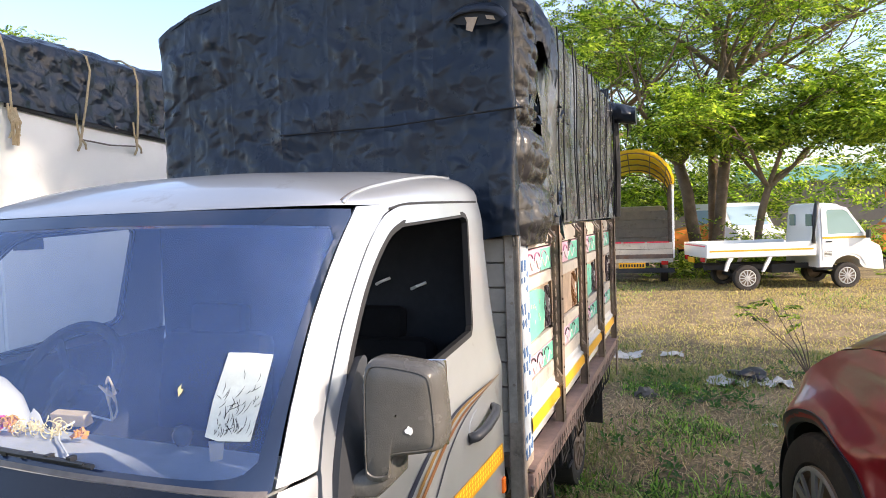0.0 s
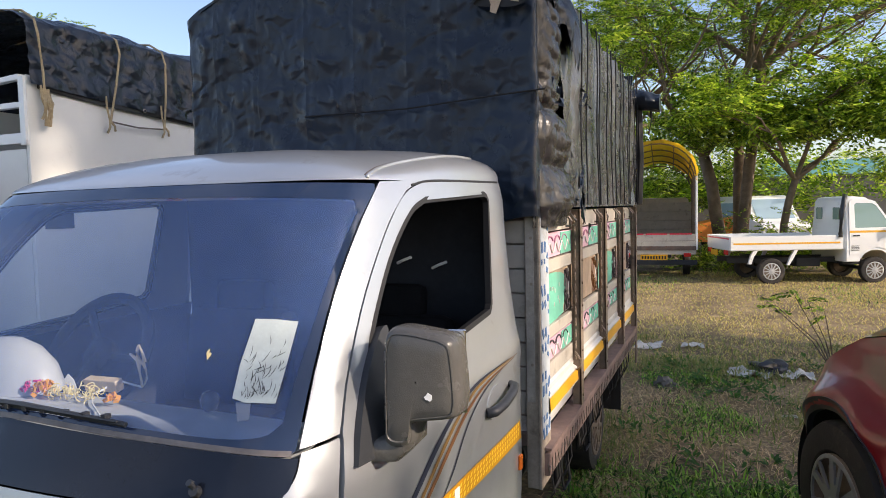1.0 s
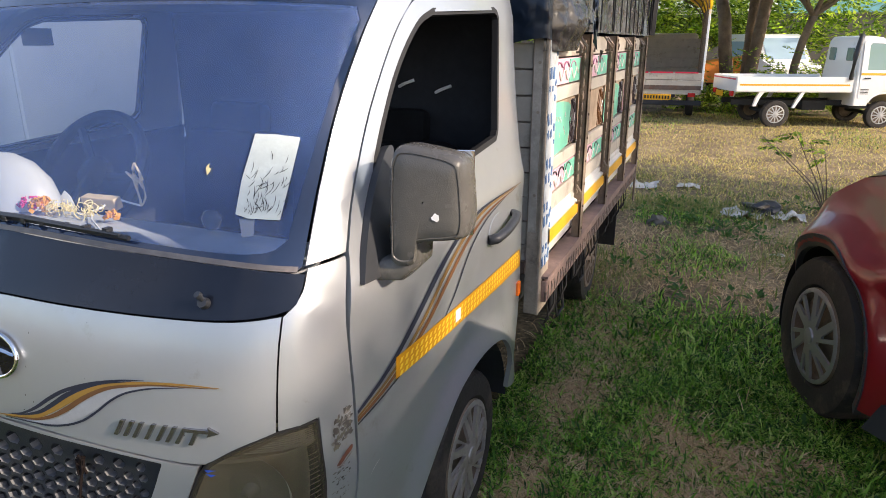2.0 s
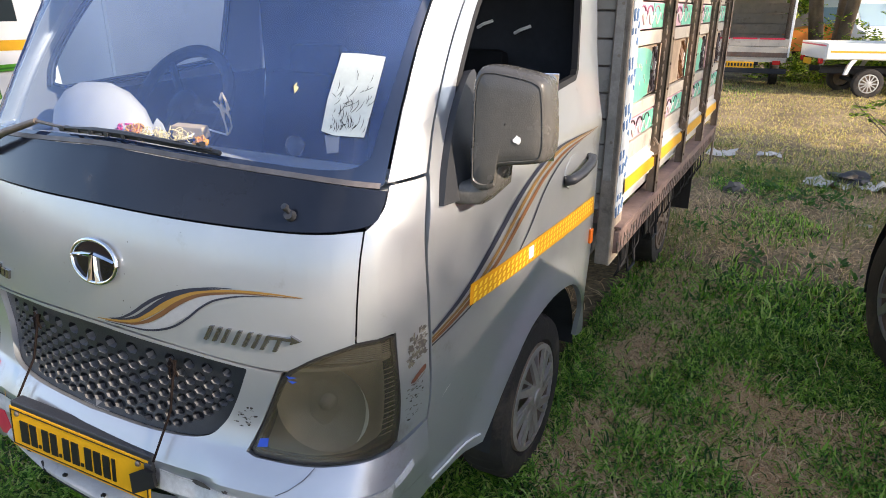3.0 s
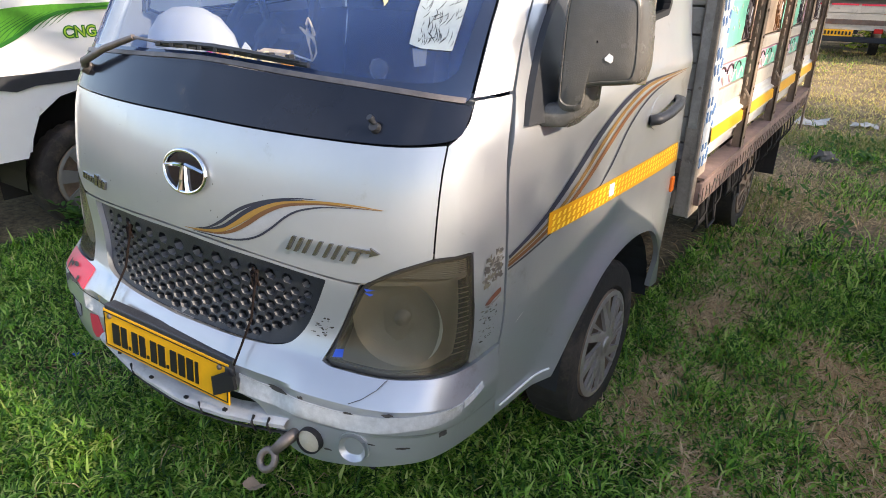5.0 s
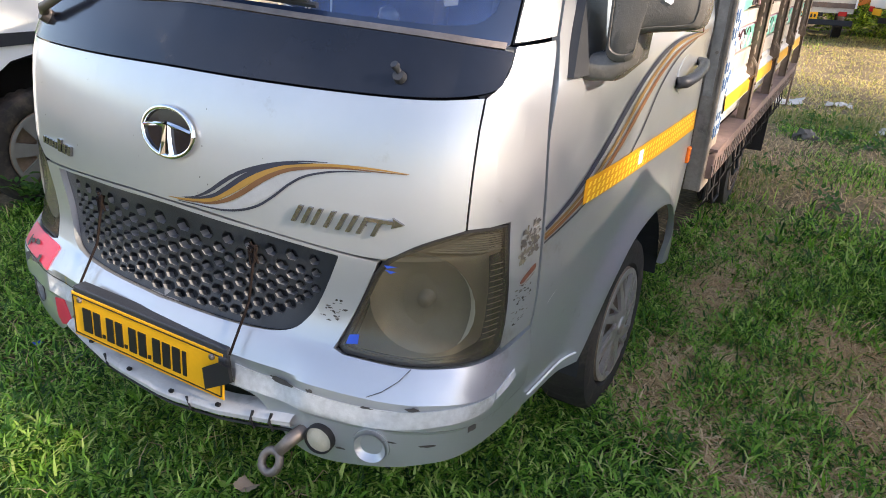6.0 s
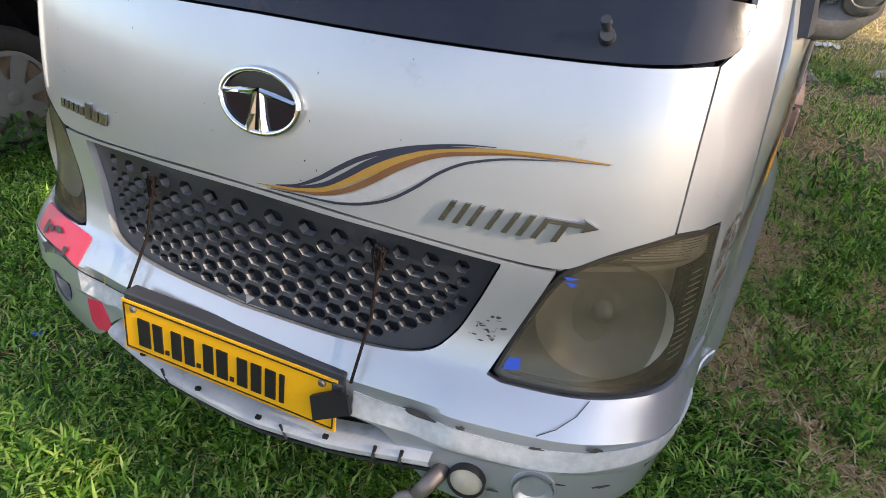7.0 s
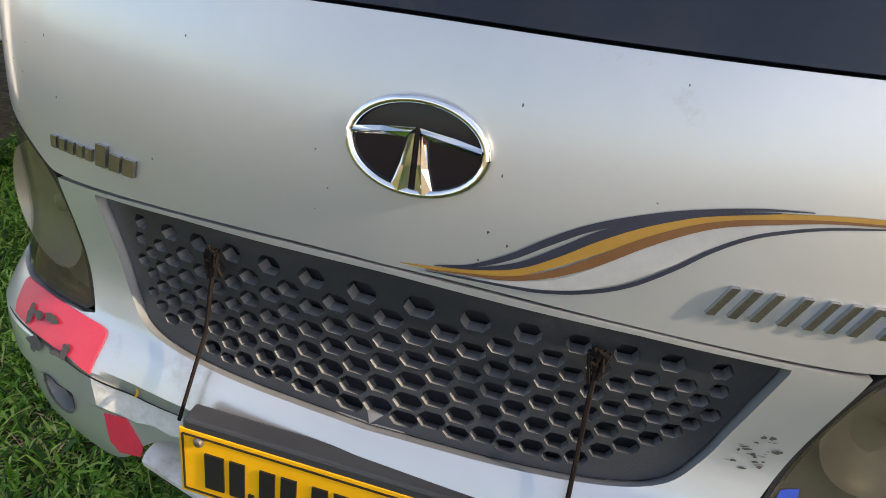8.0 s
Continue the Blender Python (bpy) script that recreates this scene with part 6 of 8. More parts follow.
box(bm, (0, 4.64, 1.62), (1.5, .03, 1.72))
part("box_back", bm, BXW, gbox)
bm = bmesh.new()
box(bm, (0, 1.77, 1.45), (1.5, .03, 1.40))
part("box_front", bm, BXW, gbox)
bm = bmesh.new()
box(bm, (.7925, 1.92, 1.70), (.006, .20, .10))
part("box_vent", bm, DGLASS, gbox, "small dark vent")
for z in (2.20, 2.23, 2.42, 2.55):
    bm = bmesh.new()
    box(bm, (-.02, 1.755, z), (1.52, .04, .035), (0, 0 if z < 2.5 else -3, 0), .004)
    part("rack_rail", bm, WHITE, gbox, "white head rack rail")
for x in (-.76, -.35, .2, .76):
    bm = bmesh.new()
    box(bm, (x, 1.755, 2.38), (.05, .045, .42), bevel=.004)
    part("rack_post", bm, WHITE, gbox, "white head rack post")
bm = bmesh.new()
tube(bm, [(.2 + .04 * math.cos(a), 1.75, 2.10 + .04 * math.sin(a)) for a in np.linspace(0, 5.2, 12)], .012, 6)
tube(bm, [(.35 + .05 * math.cos(a), 1.75, 2.10 + .04 * math.sin(a)) for a in np.linspace(.5, 6, 12)], .012, 6)
part("scroll_trim", bm, OFFW, gbox, "white scroll trim")
gt = thing("box_tarpaulin", "crumpled black tarpaulin roped over the white truck box", "tarpaulin", m=m_gas)
bm = bmesh.new()
rows = []
for j in range(130):
    y = 1.76 + 2.93 * j / 129
    row = []
    for i in range(110):
        s = -1 + 2 * i / 109
        # over the roof bows and down both sides
        if abs(s) < .5:
            x = s / .5 * .77
            z = 3.09 - .09 * (x / .77) ** 2 - .05 * abs(x / .77) ** 6
        else:
            t = (abs(s) - .5) / .5
            x = math.copysign(.785 + .03 * t, s)
            z = 2.945 - t * np.interp(y, [1.76, 2.3, 3.1, 4.7], [.40, .44, .50, .51])
        w = wrinkle(Vector((x * 1.9, y * 1.9, z * 1.9)), 1.1) + .010 * math.sin(y * 5.5 + s * 2)
        k = min(1, max(0, (abs(s) - .44) / .1))
        row.append(Vector((x + math.copysign(w, x) * k, y, z + w * (1 - k))))
    rows.append(row)
loft(bm, rows)
part("sheet", bm, TARP, gt, smooth=True)
for f in (1, -1):
    bm = bmesh.new()                      # doubled hem below the fold
    loft(bm, [[Vector((f * (.812 + .006 * math.sin(y * 7 + k)), y, z)) for k, z in enumerate(np.linspace(2.56, np.interp(y, [1.8, 2.3, 3.1, 4.7], [2.52, 2.475, 2.425, 2.42]), 4))] for y in np.linspace(1.80, 4.68, 40)])
    part("hem", bm, SEAL, gt, "doubled black hem")
bm = bmesh.new()
lathe(bm, [(.011, 0), (.016, .002), (.016, .005), (.010, .006)], Matrix.Translation((.819, 2.62, 2.485)) @ Matrix.Rotation(radians(90), 4, "Y"), 14)
part("eyelet", bm, IRON, gt, "brass eyelet")
for y, dy, zb in ((1.81, .03, 2.40), (2.41, -.10, 2.36), (2.82, -.03, 2.37), (3.6, -.05, 2.36)):
    bm = bmesh.new()
    tube(bm, [(-.4, y + .12, 3.085), (.3, y + .08, 3.085), (.66, y + .03, 3.025), (.810, y, 2.945), (.838, y, 2.85), (.845, y + dy * .5, 2.62), (.832, y + dy, zb)], .008, 6)
    tube(bm, [(.83, y + dy, zb + .02), (.85, y + dy - .02, zb - .03), (.835, y + dy - .03, zb - .07)], .008, 6)
    tube(bm, [(.83, y + dy, zb + .02), (.85, y + dy + .02, zb - .02), (.835, y + dy + .035, zb - .05)], .008, 6)
    tube(bm, [(.838, y + dy - .03, 2.54), (.842, y + dy - .03, 2.46), (.832, y + dy, zb)], .007, 6)
    if y < 2.2:
        for q in range(8):
            tube(bm, [(.83, y + dy + .03 * math.sin(q), 2.52), (.86, y + dy + .03 * math.cos(q * 1.7), 2.43), (.84, y + dy + .02 * math.sin(q * 2), 2.29)], .007, 5)
    part("rope", bm, ROPE, gt, "jute rope")
bm = bmesh.new()
tube(bm, [(.825, 2.33, 2.372), (.83, 2.55, 2.355), (.825, 2.80, 2.368)], .006, 6)
part("tie_bar", bm, IRON, gt)

# yellow hooded truck seen from behind ---------------------------------------------
YTARP = mat("yellow_tarpaulin", (0.80, 0.50, 0.02), 0.5, vary=0.15, scale=4, bump=0.01, bscale=12)
see_through(YTARP, .45, (.95, .62, .03))
yt = thing("hooded_truck", "cream tall sided truck with yellow tarpaulin hood", "truck", m=Matrix.Translation((.02, 15.75, -.06)) @ Matrix.Rotation(radians(4), 4, "Z"))
bm = bmesh.new()
box(bm, (0, 1.3, .72), (1.78, 2.7, .10))
part("bed_floor", bm, STEEL, yt)
for z in (.645, .81, .975):
    bm = bmesh.new()
    box(bm, (0, -.02, z), (1.78, .035, .155), bevel=.006)
    part("tailgate_board", bm, CREAM, yt)
for a, b in ((-.8, -.3), (-.25, .25), (.3, .8)):
    bm = bmesh.new()
    box(bm, ((a + b) / 2, -.041, 1.06), (b - a, .006, .035))
    part("red_marking", bm, TAPER, yt)
for s in (1, -1):
    for k in range(7):
        bm = bmesh.new()
        box(bm, (s * .89, .19 + k * .38, 1.62), (.03, .36, 1.62), bevel=.004)
        part("side_board", bm, CREAM, yt)
        bm = bmesh.new()
        box(bm, (s * .865, .02 + k * .38, 1.62), (.03, .04, 1.62))
        part("side_post", bm, POST, yt, "dark side post")
    bm = bmesh.new()
    box(bm, (s * .905, .0, 1.55), (.05, .06, 1.75), bevel=.006)
    part("corner_post", bm, OFFW, yt, "pale corner post")
    plain_wheel("wheel", yt, (s * .70, .95, .31), s, .31, .18, .2, 6, HUBG, "black rear tyre")
    bm = bmesh.new()
    box(bm, (s * .70, -.03, .56), (.16, .04, .09), bevel=.01)
    part("tail_lamp", bm, REDL, yt, "red tail lamp")
for k in range(4):
    bm = bmesh.new()
    box(bm, (0, 2.66, .95 + k * .25), (1.74, .03, .235), bevel=.004)
    part("head_board", bm, CREAM, yt)
rows = []
bm = bmesh.new()
for j in range(24):
    y = -.10 + 2.85 * j / 23
    row = []
    for a in np.linspace(-.25, math.pi + .25, 30):
        x, z = .92 * math.cos(a), 2.50 + .80 * math.sin(a) if math.sin(a) > 0 else 2.50 + .7 * math.sin(a)
        w = wrinkle((x * 1.5, y * 1.5, z), 1.6)
        row.append(Vector((x + math.copysign(w, x), y + .03 * math.sin(a * 9), z + w - .42 * j / 23)))
    rows.append(row)
loft(bm, rows)
part("hood_sheet", bm, YTARP, yt, "yellow tarpaulin hood", smooth=True)
for k in range(5):
    bm = bmesh.new()
    tube(bm, [(.88 * math.cos(a), .05 + k * .64, 2.46 - .10 * k + .765 * math.sin(a)) for a in np.linspace(0, math.pi, 14)], .018, 6)
    part("hood_bow", bm, POST, yt, "dark hood bow")
for a in (.5, 1.1, 1.7, 2.3):
    bm = bmesh.new()
    tube(bm, [(.88 * math.cos(a), .0, 2.48 + .755 * math.sin(a)), (.88 * math.cos(a), 2.65, 2.06 + .755 * math.sin(a))], .014, 6)
    part("hood_rail", bm, POST, yt)
bm = bmesh.new()
box(bm, (0, -.04, .38), (1.84, .08, .11), bevel=.01)
box(bm, (-.3, 1.3, .55), (.08, 2.6, .12))
box(bm, (.3, 1.3, .55), (.08, 2.6, .12))
cyl(bm, (-.7, .95, .31), (.7, .95, .31), .05)
part("rear_bar", bm, DARK, yt, "dark rear bar and chassis")
bm = bmesh.new()
box(bm, (-.06, -.05, .50), (.62, .02, .13), bevel=.004)
np_ = part("number_plate", bm, PLATE, yt, "yellow number plate with bars")
bm = bmesh.new()
for k in range(9):
    box(bm, (-.32 + k * .065, -.062, .50), (.035, .004, .07))
part("plate_mark", bm, INK, np_)
bm = bmesh.new()
box(bm, (0, 3.5, 1.25), (1.6, 1.4, 1.4), bevel=.08)
part("cab", bm, CREAM, yt, "cream cab", smooth=40)

# red car ---------------------------------------------------------------------------
mc = Matrix.Translation((1.938, 2.376, 0)) @ Matrix.Rotation(radians(18), 4, "Z")     # +y is its nose, x = 0 its near side
rcar = thing("red_car", "dark red car with grey alloy wheels, parked on grass", "car", m=mc)


def car_side(u, z, off=0.0):
    """The near side: u along the car from the front wheel, bulging out over the wheel."""
    d = math.hypot(u, z - .37)
    x = .06 + .030 * max(0, (z - .95)) * -1 + .09 * max(0, (z - .80) / .3) ** 1.6
    x -= .075 * math.exp(-((d - .47) / .085) ** 2)
    x -= .03 * math.exp(-((z - .80) / .06) ** 2) * (1 if u < -.3 else max(0, 1 - (u + .3) / .3))
    x += .34 * max(0, (u - .22) / .42) ** 2
    return Vector((x - off, u, z))


ar = [(.44 * math.cos(a), .37 + .44 * math.sin(a)) for a in np.linspace(math.pi + .25, -.25, 22)]
fender = fl([(-1.0, .30), (-1.0, 1.24), (-.6, 1.20), (-.28, 1.158), (-.09, 1.145), (.09, 1.10), (.25, .995), (.40, .87), (.54, .75), (.60, .60), (.58, .40)], [(.52, .30)], ar[::-1], [(-.55, .26)])
body = panel("front_wing", [fender], RED, rcar, "dark red bulging front wing", off=0, thick=.02, su=.022, sz=.022, where=car_side)
panel("arch_trim", [ribbon([(.448 * math.cos(a), .37 + .448 * math.sin(a)) for a in np.linspace(-.3, math.pi + .3, 18)], [.058] * 18)], BLACKP, rcar, "black wheel arch trim", off=.006, thick=.03, su=0, sz=0, where=car_side)
bm = bmesh.new()
loft(bm, [[Vector((x, .50 * math.cos(a) * .9, .37 + .46 * math.sin(a))) for a in np.linspace(-.3, math.pi + .3, 18)] for x in (.035, .45)])
part("arch_liner", bm, SEAL, rcar)
bm = bmesh.new()
rows = []
for k in range(14):
    v = k / 13
    y = -1.0 + 1.54 * v
    row = []
    for i in range(13):
        q = i / 12
        e = car_side(y, np.interp(y, [-1, -.6, -.28, -.09, .09, .25, .40, .54], [1.245, 1.205, 1.163, 1.15, 1.105, 1.0, .875, .755]))
        z = e.z + (.135 - .05 * v * v) * math.sin(math.pi * q) ** .5 + .012 * math.exp(-((q - .16) / .03) ** 2)
        row.append(Vector((e.x + (1.74 - e.x * 1) * q, y + .10 * math.sin(math.pi * q) * v, z)))
    rows.append(row)
loft(bm, rows)
part("bonnet", bm, RED, rcar, "dark red bonnet", smooth=50)
bm = bmesh.new()
loft(bm, [[Vector((.22 + .06 * abs(x - .9) ** 2 + x * .82 - .05, .57 + .14 * math.sin(math.pi * (x) / 1.8), z)) for x in np.linspace(0, 1.8, 10)] for z in (.30, .45, .60, .70, .74)])
part("front_bumper", bm, RED, rcar, "dark red front bumper", smooth=50)
rear = fl([(-1.02, .32), (-1.02, 1.24), (-2.0, 1.26), (-3.3, 1.20), (-3.4, .6), (-3.3, .35)])
panel("door", [rear], RED, rcar, "dark red door", off=0, thick=.02, su=.1, sz=.1, where=car_side)
panel("sill", [[(-2.2, .20), (-.50, .20), (-.56, .34), (-2.2, .33)]], BLACKP, rcar, "black plastic sill", off=.02, thick=.04, su=.1, sz=0, where=car_side)
panel("chrome_strip", [ribbon([(-.70, .60), (-.9, .61), (-1.2, .615)], [.006, .012, .012])], CHROME, rcar, "chrome side strip", off=.012, thick=.006, su=0, sz=0, where=car_side)
bm = bmesh.new()
prof = [(-3.4, .4), (-3.45, 1.15), (-3.2, 1.37), (-2.9, 1.74), (-1.7, 1.78), (-.95, 1.26), (-.95, .4)]
loft(bm, [[Vector((x, y, z if z < 1.2 else z - ins)) for y, z in prof] for x, ins in ((.12, .0), (.30, .0), (.9, -.03), (1.5, 0), (1.68, 0))], closed=True, cap=True)
part("cabin", bm, RED, rcar, "dark red cabin", smooth=30)
bm = bmesh.new()
loft(bm, [[Vector((x, y, z)) for y, z in ((-3.0, 1.32), (-2.8, 1.66), (-1.75, 1.70), (-1.15, 1.31))] for x in (.112, .118)], closed=True, cap=True)
part("side_window", bm, DGLASS, rcar, "dark side windows")
for y in (0, -2.6):
    for s in (1, -1):
        plain_wheel("wheel", rcar, (.11 if s > 0 else 1.66, y, .372), -s, .372, .225, .225, 6, mat("grey_alloy", (.34, .34, .345), .32, .6, dirt=(.08, .07, .06), damt=.2) if (y, s) == (0, 1) else bpy.data.materials["grey_alloy"], "grey alloy wheel", twist=.12)
far_side = lambda u, z, off=0.0: Vector((1.76 - car_side(u, z, off).x, u, z))
panel("front_wing", [fender], RED, rcar, off=0, thick=.02, su=.05, sz=.05, where=far_side)
panel("door", [rear], RED, rcar, off=0, thick=.02, su=.1, sz=.1, where=far_side)
for y0, z0, y1, z1, lb in ((-1.02, 1.315, -1.62, 1.73, "dark windscreen"), (-2.96, 1.67, -3.17, 1.42, "dark rear window")):
    nrm = Vector((0, z0 - z1, y1 - y0)).normalized()
    nrm = nrm if nrm.z > 0 else -nrm
    bm = bmesh.new()
    loft(bm, [[Vector((x, y, z)) + nrm * .012 for x in np.linspace(.24, 1.54, 6)] for y, z in ((y0, z0), ((y0 + y1) / 2, (z0 + z1) / 2), (y1, z1))])
    part("windscreen" if y0 > -2 else "rear_window", bm, DGLASS, rcar, lb)


# ground, grass, litter ---------------------------------------------------------------
def ground_z(x, y):
    f = np.clip((np.asarray(y, float) - 5) / 9, 0, 1)
    x = np.asarray(x, float)
    return -.06 * f * f * (3 - 2 * f) + .006 * np.sin(x * 2.3 + 1.1) * np.sin(np.asarray(y) * 1.9)


xs = np.r_[np.linspace(-700, -30, 10), np.linspace(-25, -6, 20), np.linspace(-5.6, 6, 90), np.linspace(6.6, 25, 28), np.linspace(30, 700, 10)]
ys = np.r_[np.linspace(-700, -30, 10), np.linspace(-25, -3, 20), np.linspace(-2.6, 9, 90), np.linspace(9.5, 40, 50), np.linspace(45, 900, 12)]
gx, gy = np.meshgrid(xs, ys)
gz = ground_z(gx, gy)
bm = bmesh.new()
loft(bm, [[(gx[j, i], gy[j, i], gz[j, i]) for i in range(len(xs))] for j in range(len(ys))])
GROUNDM2 = bpy.data.materials.new("earth_and_thatch")
GROUNDM2.use_nodes = True
nt = GROUNDM2.node_tree
pb_ = nt.nodes["Principled BSDF"]
pb_.inputs["Roughness"].default_value = 0.95
tc = nt.nodes.new("ShaderNodeTexCoord")


def gnoise(sc, det=6):
    n = nt.nodes.new("ShaderNodeTexNoise")
    n.inputs["Scale"].default_value, n.inputs["Detail"].default_value, n.inputs["Roughness"].default_value = sc, det, .65
    nt.links.new(tc.outputs["Object"], n.inputs["Vector"])
    return n.outputs["Fac"]


def gramp(fac, stops):
    r = nt.nodes.new("ShaderNodeValToRGB")
    nt.links.new(fac, r.inputs[0])
    e = r.color_ramp.elements
    e[0].position, e[0].color = stops[0][0], (*stops[0][1], 1)
    e[1].position, e[1].color = stops[-1][0], (*stops[-1][1], 1)
    for p, c in stops[1:-1]:
        q = e.new(p)
        q.color = (*c, 1)
    return r.outputs[0]


dry = gramp(gnoise(1.3), [(.34, (.17, .118, .060)), (.50, (.30, .215, .115)), (.66, (.44, .33, .19))])
# soil under lush grass nearly black: shade between blades put into its colour
shaded_soil = gramp(gnoise(2.2), [(.34, (.012, .018, .006)), (.52, (.022, .030, .010)), (.68, (.05, .042, .02))])
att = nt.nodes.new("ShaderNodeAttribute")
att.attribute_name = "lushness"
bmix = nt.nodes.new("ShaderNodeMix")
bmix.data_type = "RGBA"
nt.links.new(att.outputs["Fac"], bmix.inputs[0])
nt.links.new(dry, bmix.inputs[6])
nt.links.new(shaded_soil, bmix.inputs[7])
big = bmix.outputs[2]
fine = gramp(gnoise(28, 8), [(.35, (.35, .35, .35)), (.65, (1.25, 1.25, 1.2))])
mx = nt.nodes.new("ShaderNodeMix")
mx.data_type, mx.blend_type = "RGBA", "MULTIPLY"
mx.inputs[0].default_value = 1
nt.links.new(big, mx.inputs[6])
nt.links.new(fine, mx.inputs[7])
nt.links.new(mx.outputs[2], pb_.inputs["Base Color"])
bmp = nt.nodes.new("ShaderNodeBump")
bmp.inputs["Distance"].default_value = .02
nt.links.new(gnoise(18, 8), bmp.inputs["Height"])
nt.links.new(bmp.outputs[0], pb_.inputs["Normal"])
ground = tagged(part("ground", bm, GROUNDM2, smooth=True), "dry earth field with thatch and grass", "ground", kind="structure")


def leaf_mat(name, stops, trans=.45, rough=.55):
    """Foliage: colour by island, part of the light passing through."""
    m = bpy.data.materials.new(name)
    m.use_nodes = True
    t = m.node_tree
    b = t.nodes["Principled BSDF"]
    b.inputs["Roughness"].default_value = rough
    b.inputs["Specular IOR Level"].default_value = .3
    g = t.nodes.new("ShaderNodeNewGeometry")
    r = t.nodes.new("ShaderNodeValToRGB")
    t.links.new(g.outputs["Random Per Island"], r.inputs[0])
    e = r.color_ramp.elements
    e[0].position, e[0].color = 0, (*stops[0], 1)
    e[1].position, e[1].color = 1, (*stops[-1], 1)
    for k, c in enumerate(stops[1:-1]):
        q = e.new((k + 1) / (len(stops) - 1))
        q.color = (*c, 1)
    t.links.new(r.outputs[0], b.inputs["Base Color"])
    tr = t.nodes.new("ShaderNodeBsdfTranslucent")
    hs = t.nodes.new("ShaderNodeHueSaturation")
    hs.inputs["Value"].default_value, hs.inputs["Saturation"].default_value = 1.6, 1.1
    t.links.new(r.outputs[0], hs.inputs["Color"])
    t.links.new(hs.outputs[0], tr.inputs["Color"])
    mixs = t.nodes.new("ShaderNodeMixShader")
    mixs.inputs[0].default_value = trans
    t.links.new(b.outputs[0], mixs.inputs[1])
    t.links.new(tr.outputs[0], mixs.inputs[2])
    t.links.new(mixs.outputs[0], t.nodes["Material Output"].inputs[0])
    return m


GRASSM = leaf_mat("grass_blades", [(.012, .045, .006), (.045, .128, .014), (.13, .295, .034), (.25, .45, .065), (.50, .59, .18)], .36)
MIDM = leaf_mat("tired_grass", [(.10, .17, .035), (.17, .21, .06), (.26, .25, .09), (.34, .30, .14)], .35)
STRAWM = leaf_mat("dry_straw", [(.42, .27, .135), (.62, .44, .24), (.78, .61, .37), (.22, .13, .065)], .2, .8)
DRYM = leaf_mat("dry_field_grass", [(.44, .36, .13), (.58, .47, .19), (.27, .30, .08), (.68, .55, .28)], .35, .7)
WEEDM = leaf_mat("weed_leaves", [(.035, .09, .018), (.05, .13, .025), (.09, .17, .03)], .35)
FROND = leaf_mat("tree_leaflets", [(.040, .083, .014), (.12, .21, .03), (.26, .38, .05), (.55, .63, .12)], .50, .40)


def mesh_from(name, verts, faces, material, label, category, kind="stuff"):
    me = bpy.data.meshes.new(name)
    me.from_pydata(verts, [], faces)
    me.materials.append(material)
    me.shade_smooth()
    return tagged(new(name, me), label, category, kind=kind)


def blades(name, pts, length, width, lean, material, label, flat=0.0, seed=1, category="grass", deep=0.0):
    """One mesh of bent blades at points: five vertices each."""
    rg = np.random.default_rng(seed)
    n = len(pts)
    L = length * rg.uniform(.5, 1.35, n)
    a = rg.uniform(0, 2 * np.pi, n)
    d = np.stack([np.cos(a), np.sin(a), 0 * a], 1)
    s = np.stack([-np.sin(a), np.cos(a), 0 * a], 1) * (width * rg.uniform(.6, 1.3, n))[:, None] / 2
    tilt = np.clip(rg.normal(lean, .35, n), .05, 1.45)
    up = np.array([0, 0, 1.0])
    p0 = np.array(pts)
    if deep:                              # leaves stand at several heights of the sward
        p0[:, 2] += deep * rg.uniform(0, 1, n) ** 1.3 * (.25 + .75 * lumps(p0[:, 0], p0[:, 1], 19, seed)) * (.4 + .6 * lumps(p0[:, 0], p0[:, 1], 6, seed + 1))
    m1 = p0 + (L * .5)[:, None] * (d * np.sin(tilt * .7)[:, None] + up * np.cos(tilt * .7)[:, None])
    t2 = np.clip(tilt * 1.45, 0, 1.75)
    tip = m1 + (L * .55)[:, None] * (d * np.sin(t2)[:, None] + up * np.cos(t2)[:, None])
    if flat:
        for q in (m1, tip):
            q[:, 2] = p0[:, 2] + (q[:, 2] - p0[:, 2]) * (1 - flat) + rg.uniform(.002, .02, n)
    v = np.stack([p0 - s * .7, p0 + s * .7, m1 + s, m1 - s, tip], 1).reshape(-1, 3)
    i = np.arange(n) * 5
    me = bpy.data.meshes.new(name)
    quads = np.stack([i, i + 1, i + 2, i + 3], 1)
    tris = np.stack([i + 3, i + 2, i + 4], 1)
    loops = np.concatenate([quads, tris], 1).ravel()
    starts = (np.arange(n)[:, None] * 7 + np.array([0, 4])).ravel()
    me.vertices.add(len(v))
    me.vertices.foreach_set("co", v.ravel().astype(np.float32))
    me.loops.add(len(loops))
    me.loops.foreach_set("vertex_index", loops.astype(np.int32))
    me.polygons.add(2 * n)
    me.polygons.foreach_set("loop_start", starts.astype(np.int32))
    me.update(calc_edges=True)
    me.materials.append(material)
    return tagged(new(name, me), label, category, kind="stuff")


rg = np.random.default_rng(7)


def lumps(x, y, f, seed):
    """Smooth patchiness in 0..1."""
    r = np.random.default_rng(seed)
    z = np.zeros_like(x)
    for k in range(7):
        a = r.uniform(0, 2 * np.pi)
        w = f * r.uniform(.6, 1.9)
        z += np.sin((x * np.cos(a) + y * np.sin(a)) * w + r.uniform(0, 6.3))
    return 1 / (1 + np.exp(-z * .8))


def scatter(n, x0, x1, y0, y1, keep):
    x, y = rg.uniform(x0, x1, n), rg.uniform(y0, y1, n)
    k = rg.uniform(0, 1, n) < keep(x, y)
    x, y = x[k], y[k]
    return np.stack([x, y, ground_z(x, y)], 1)


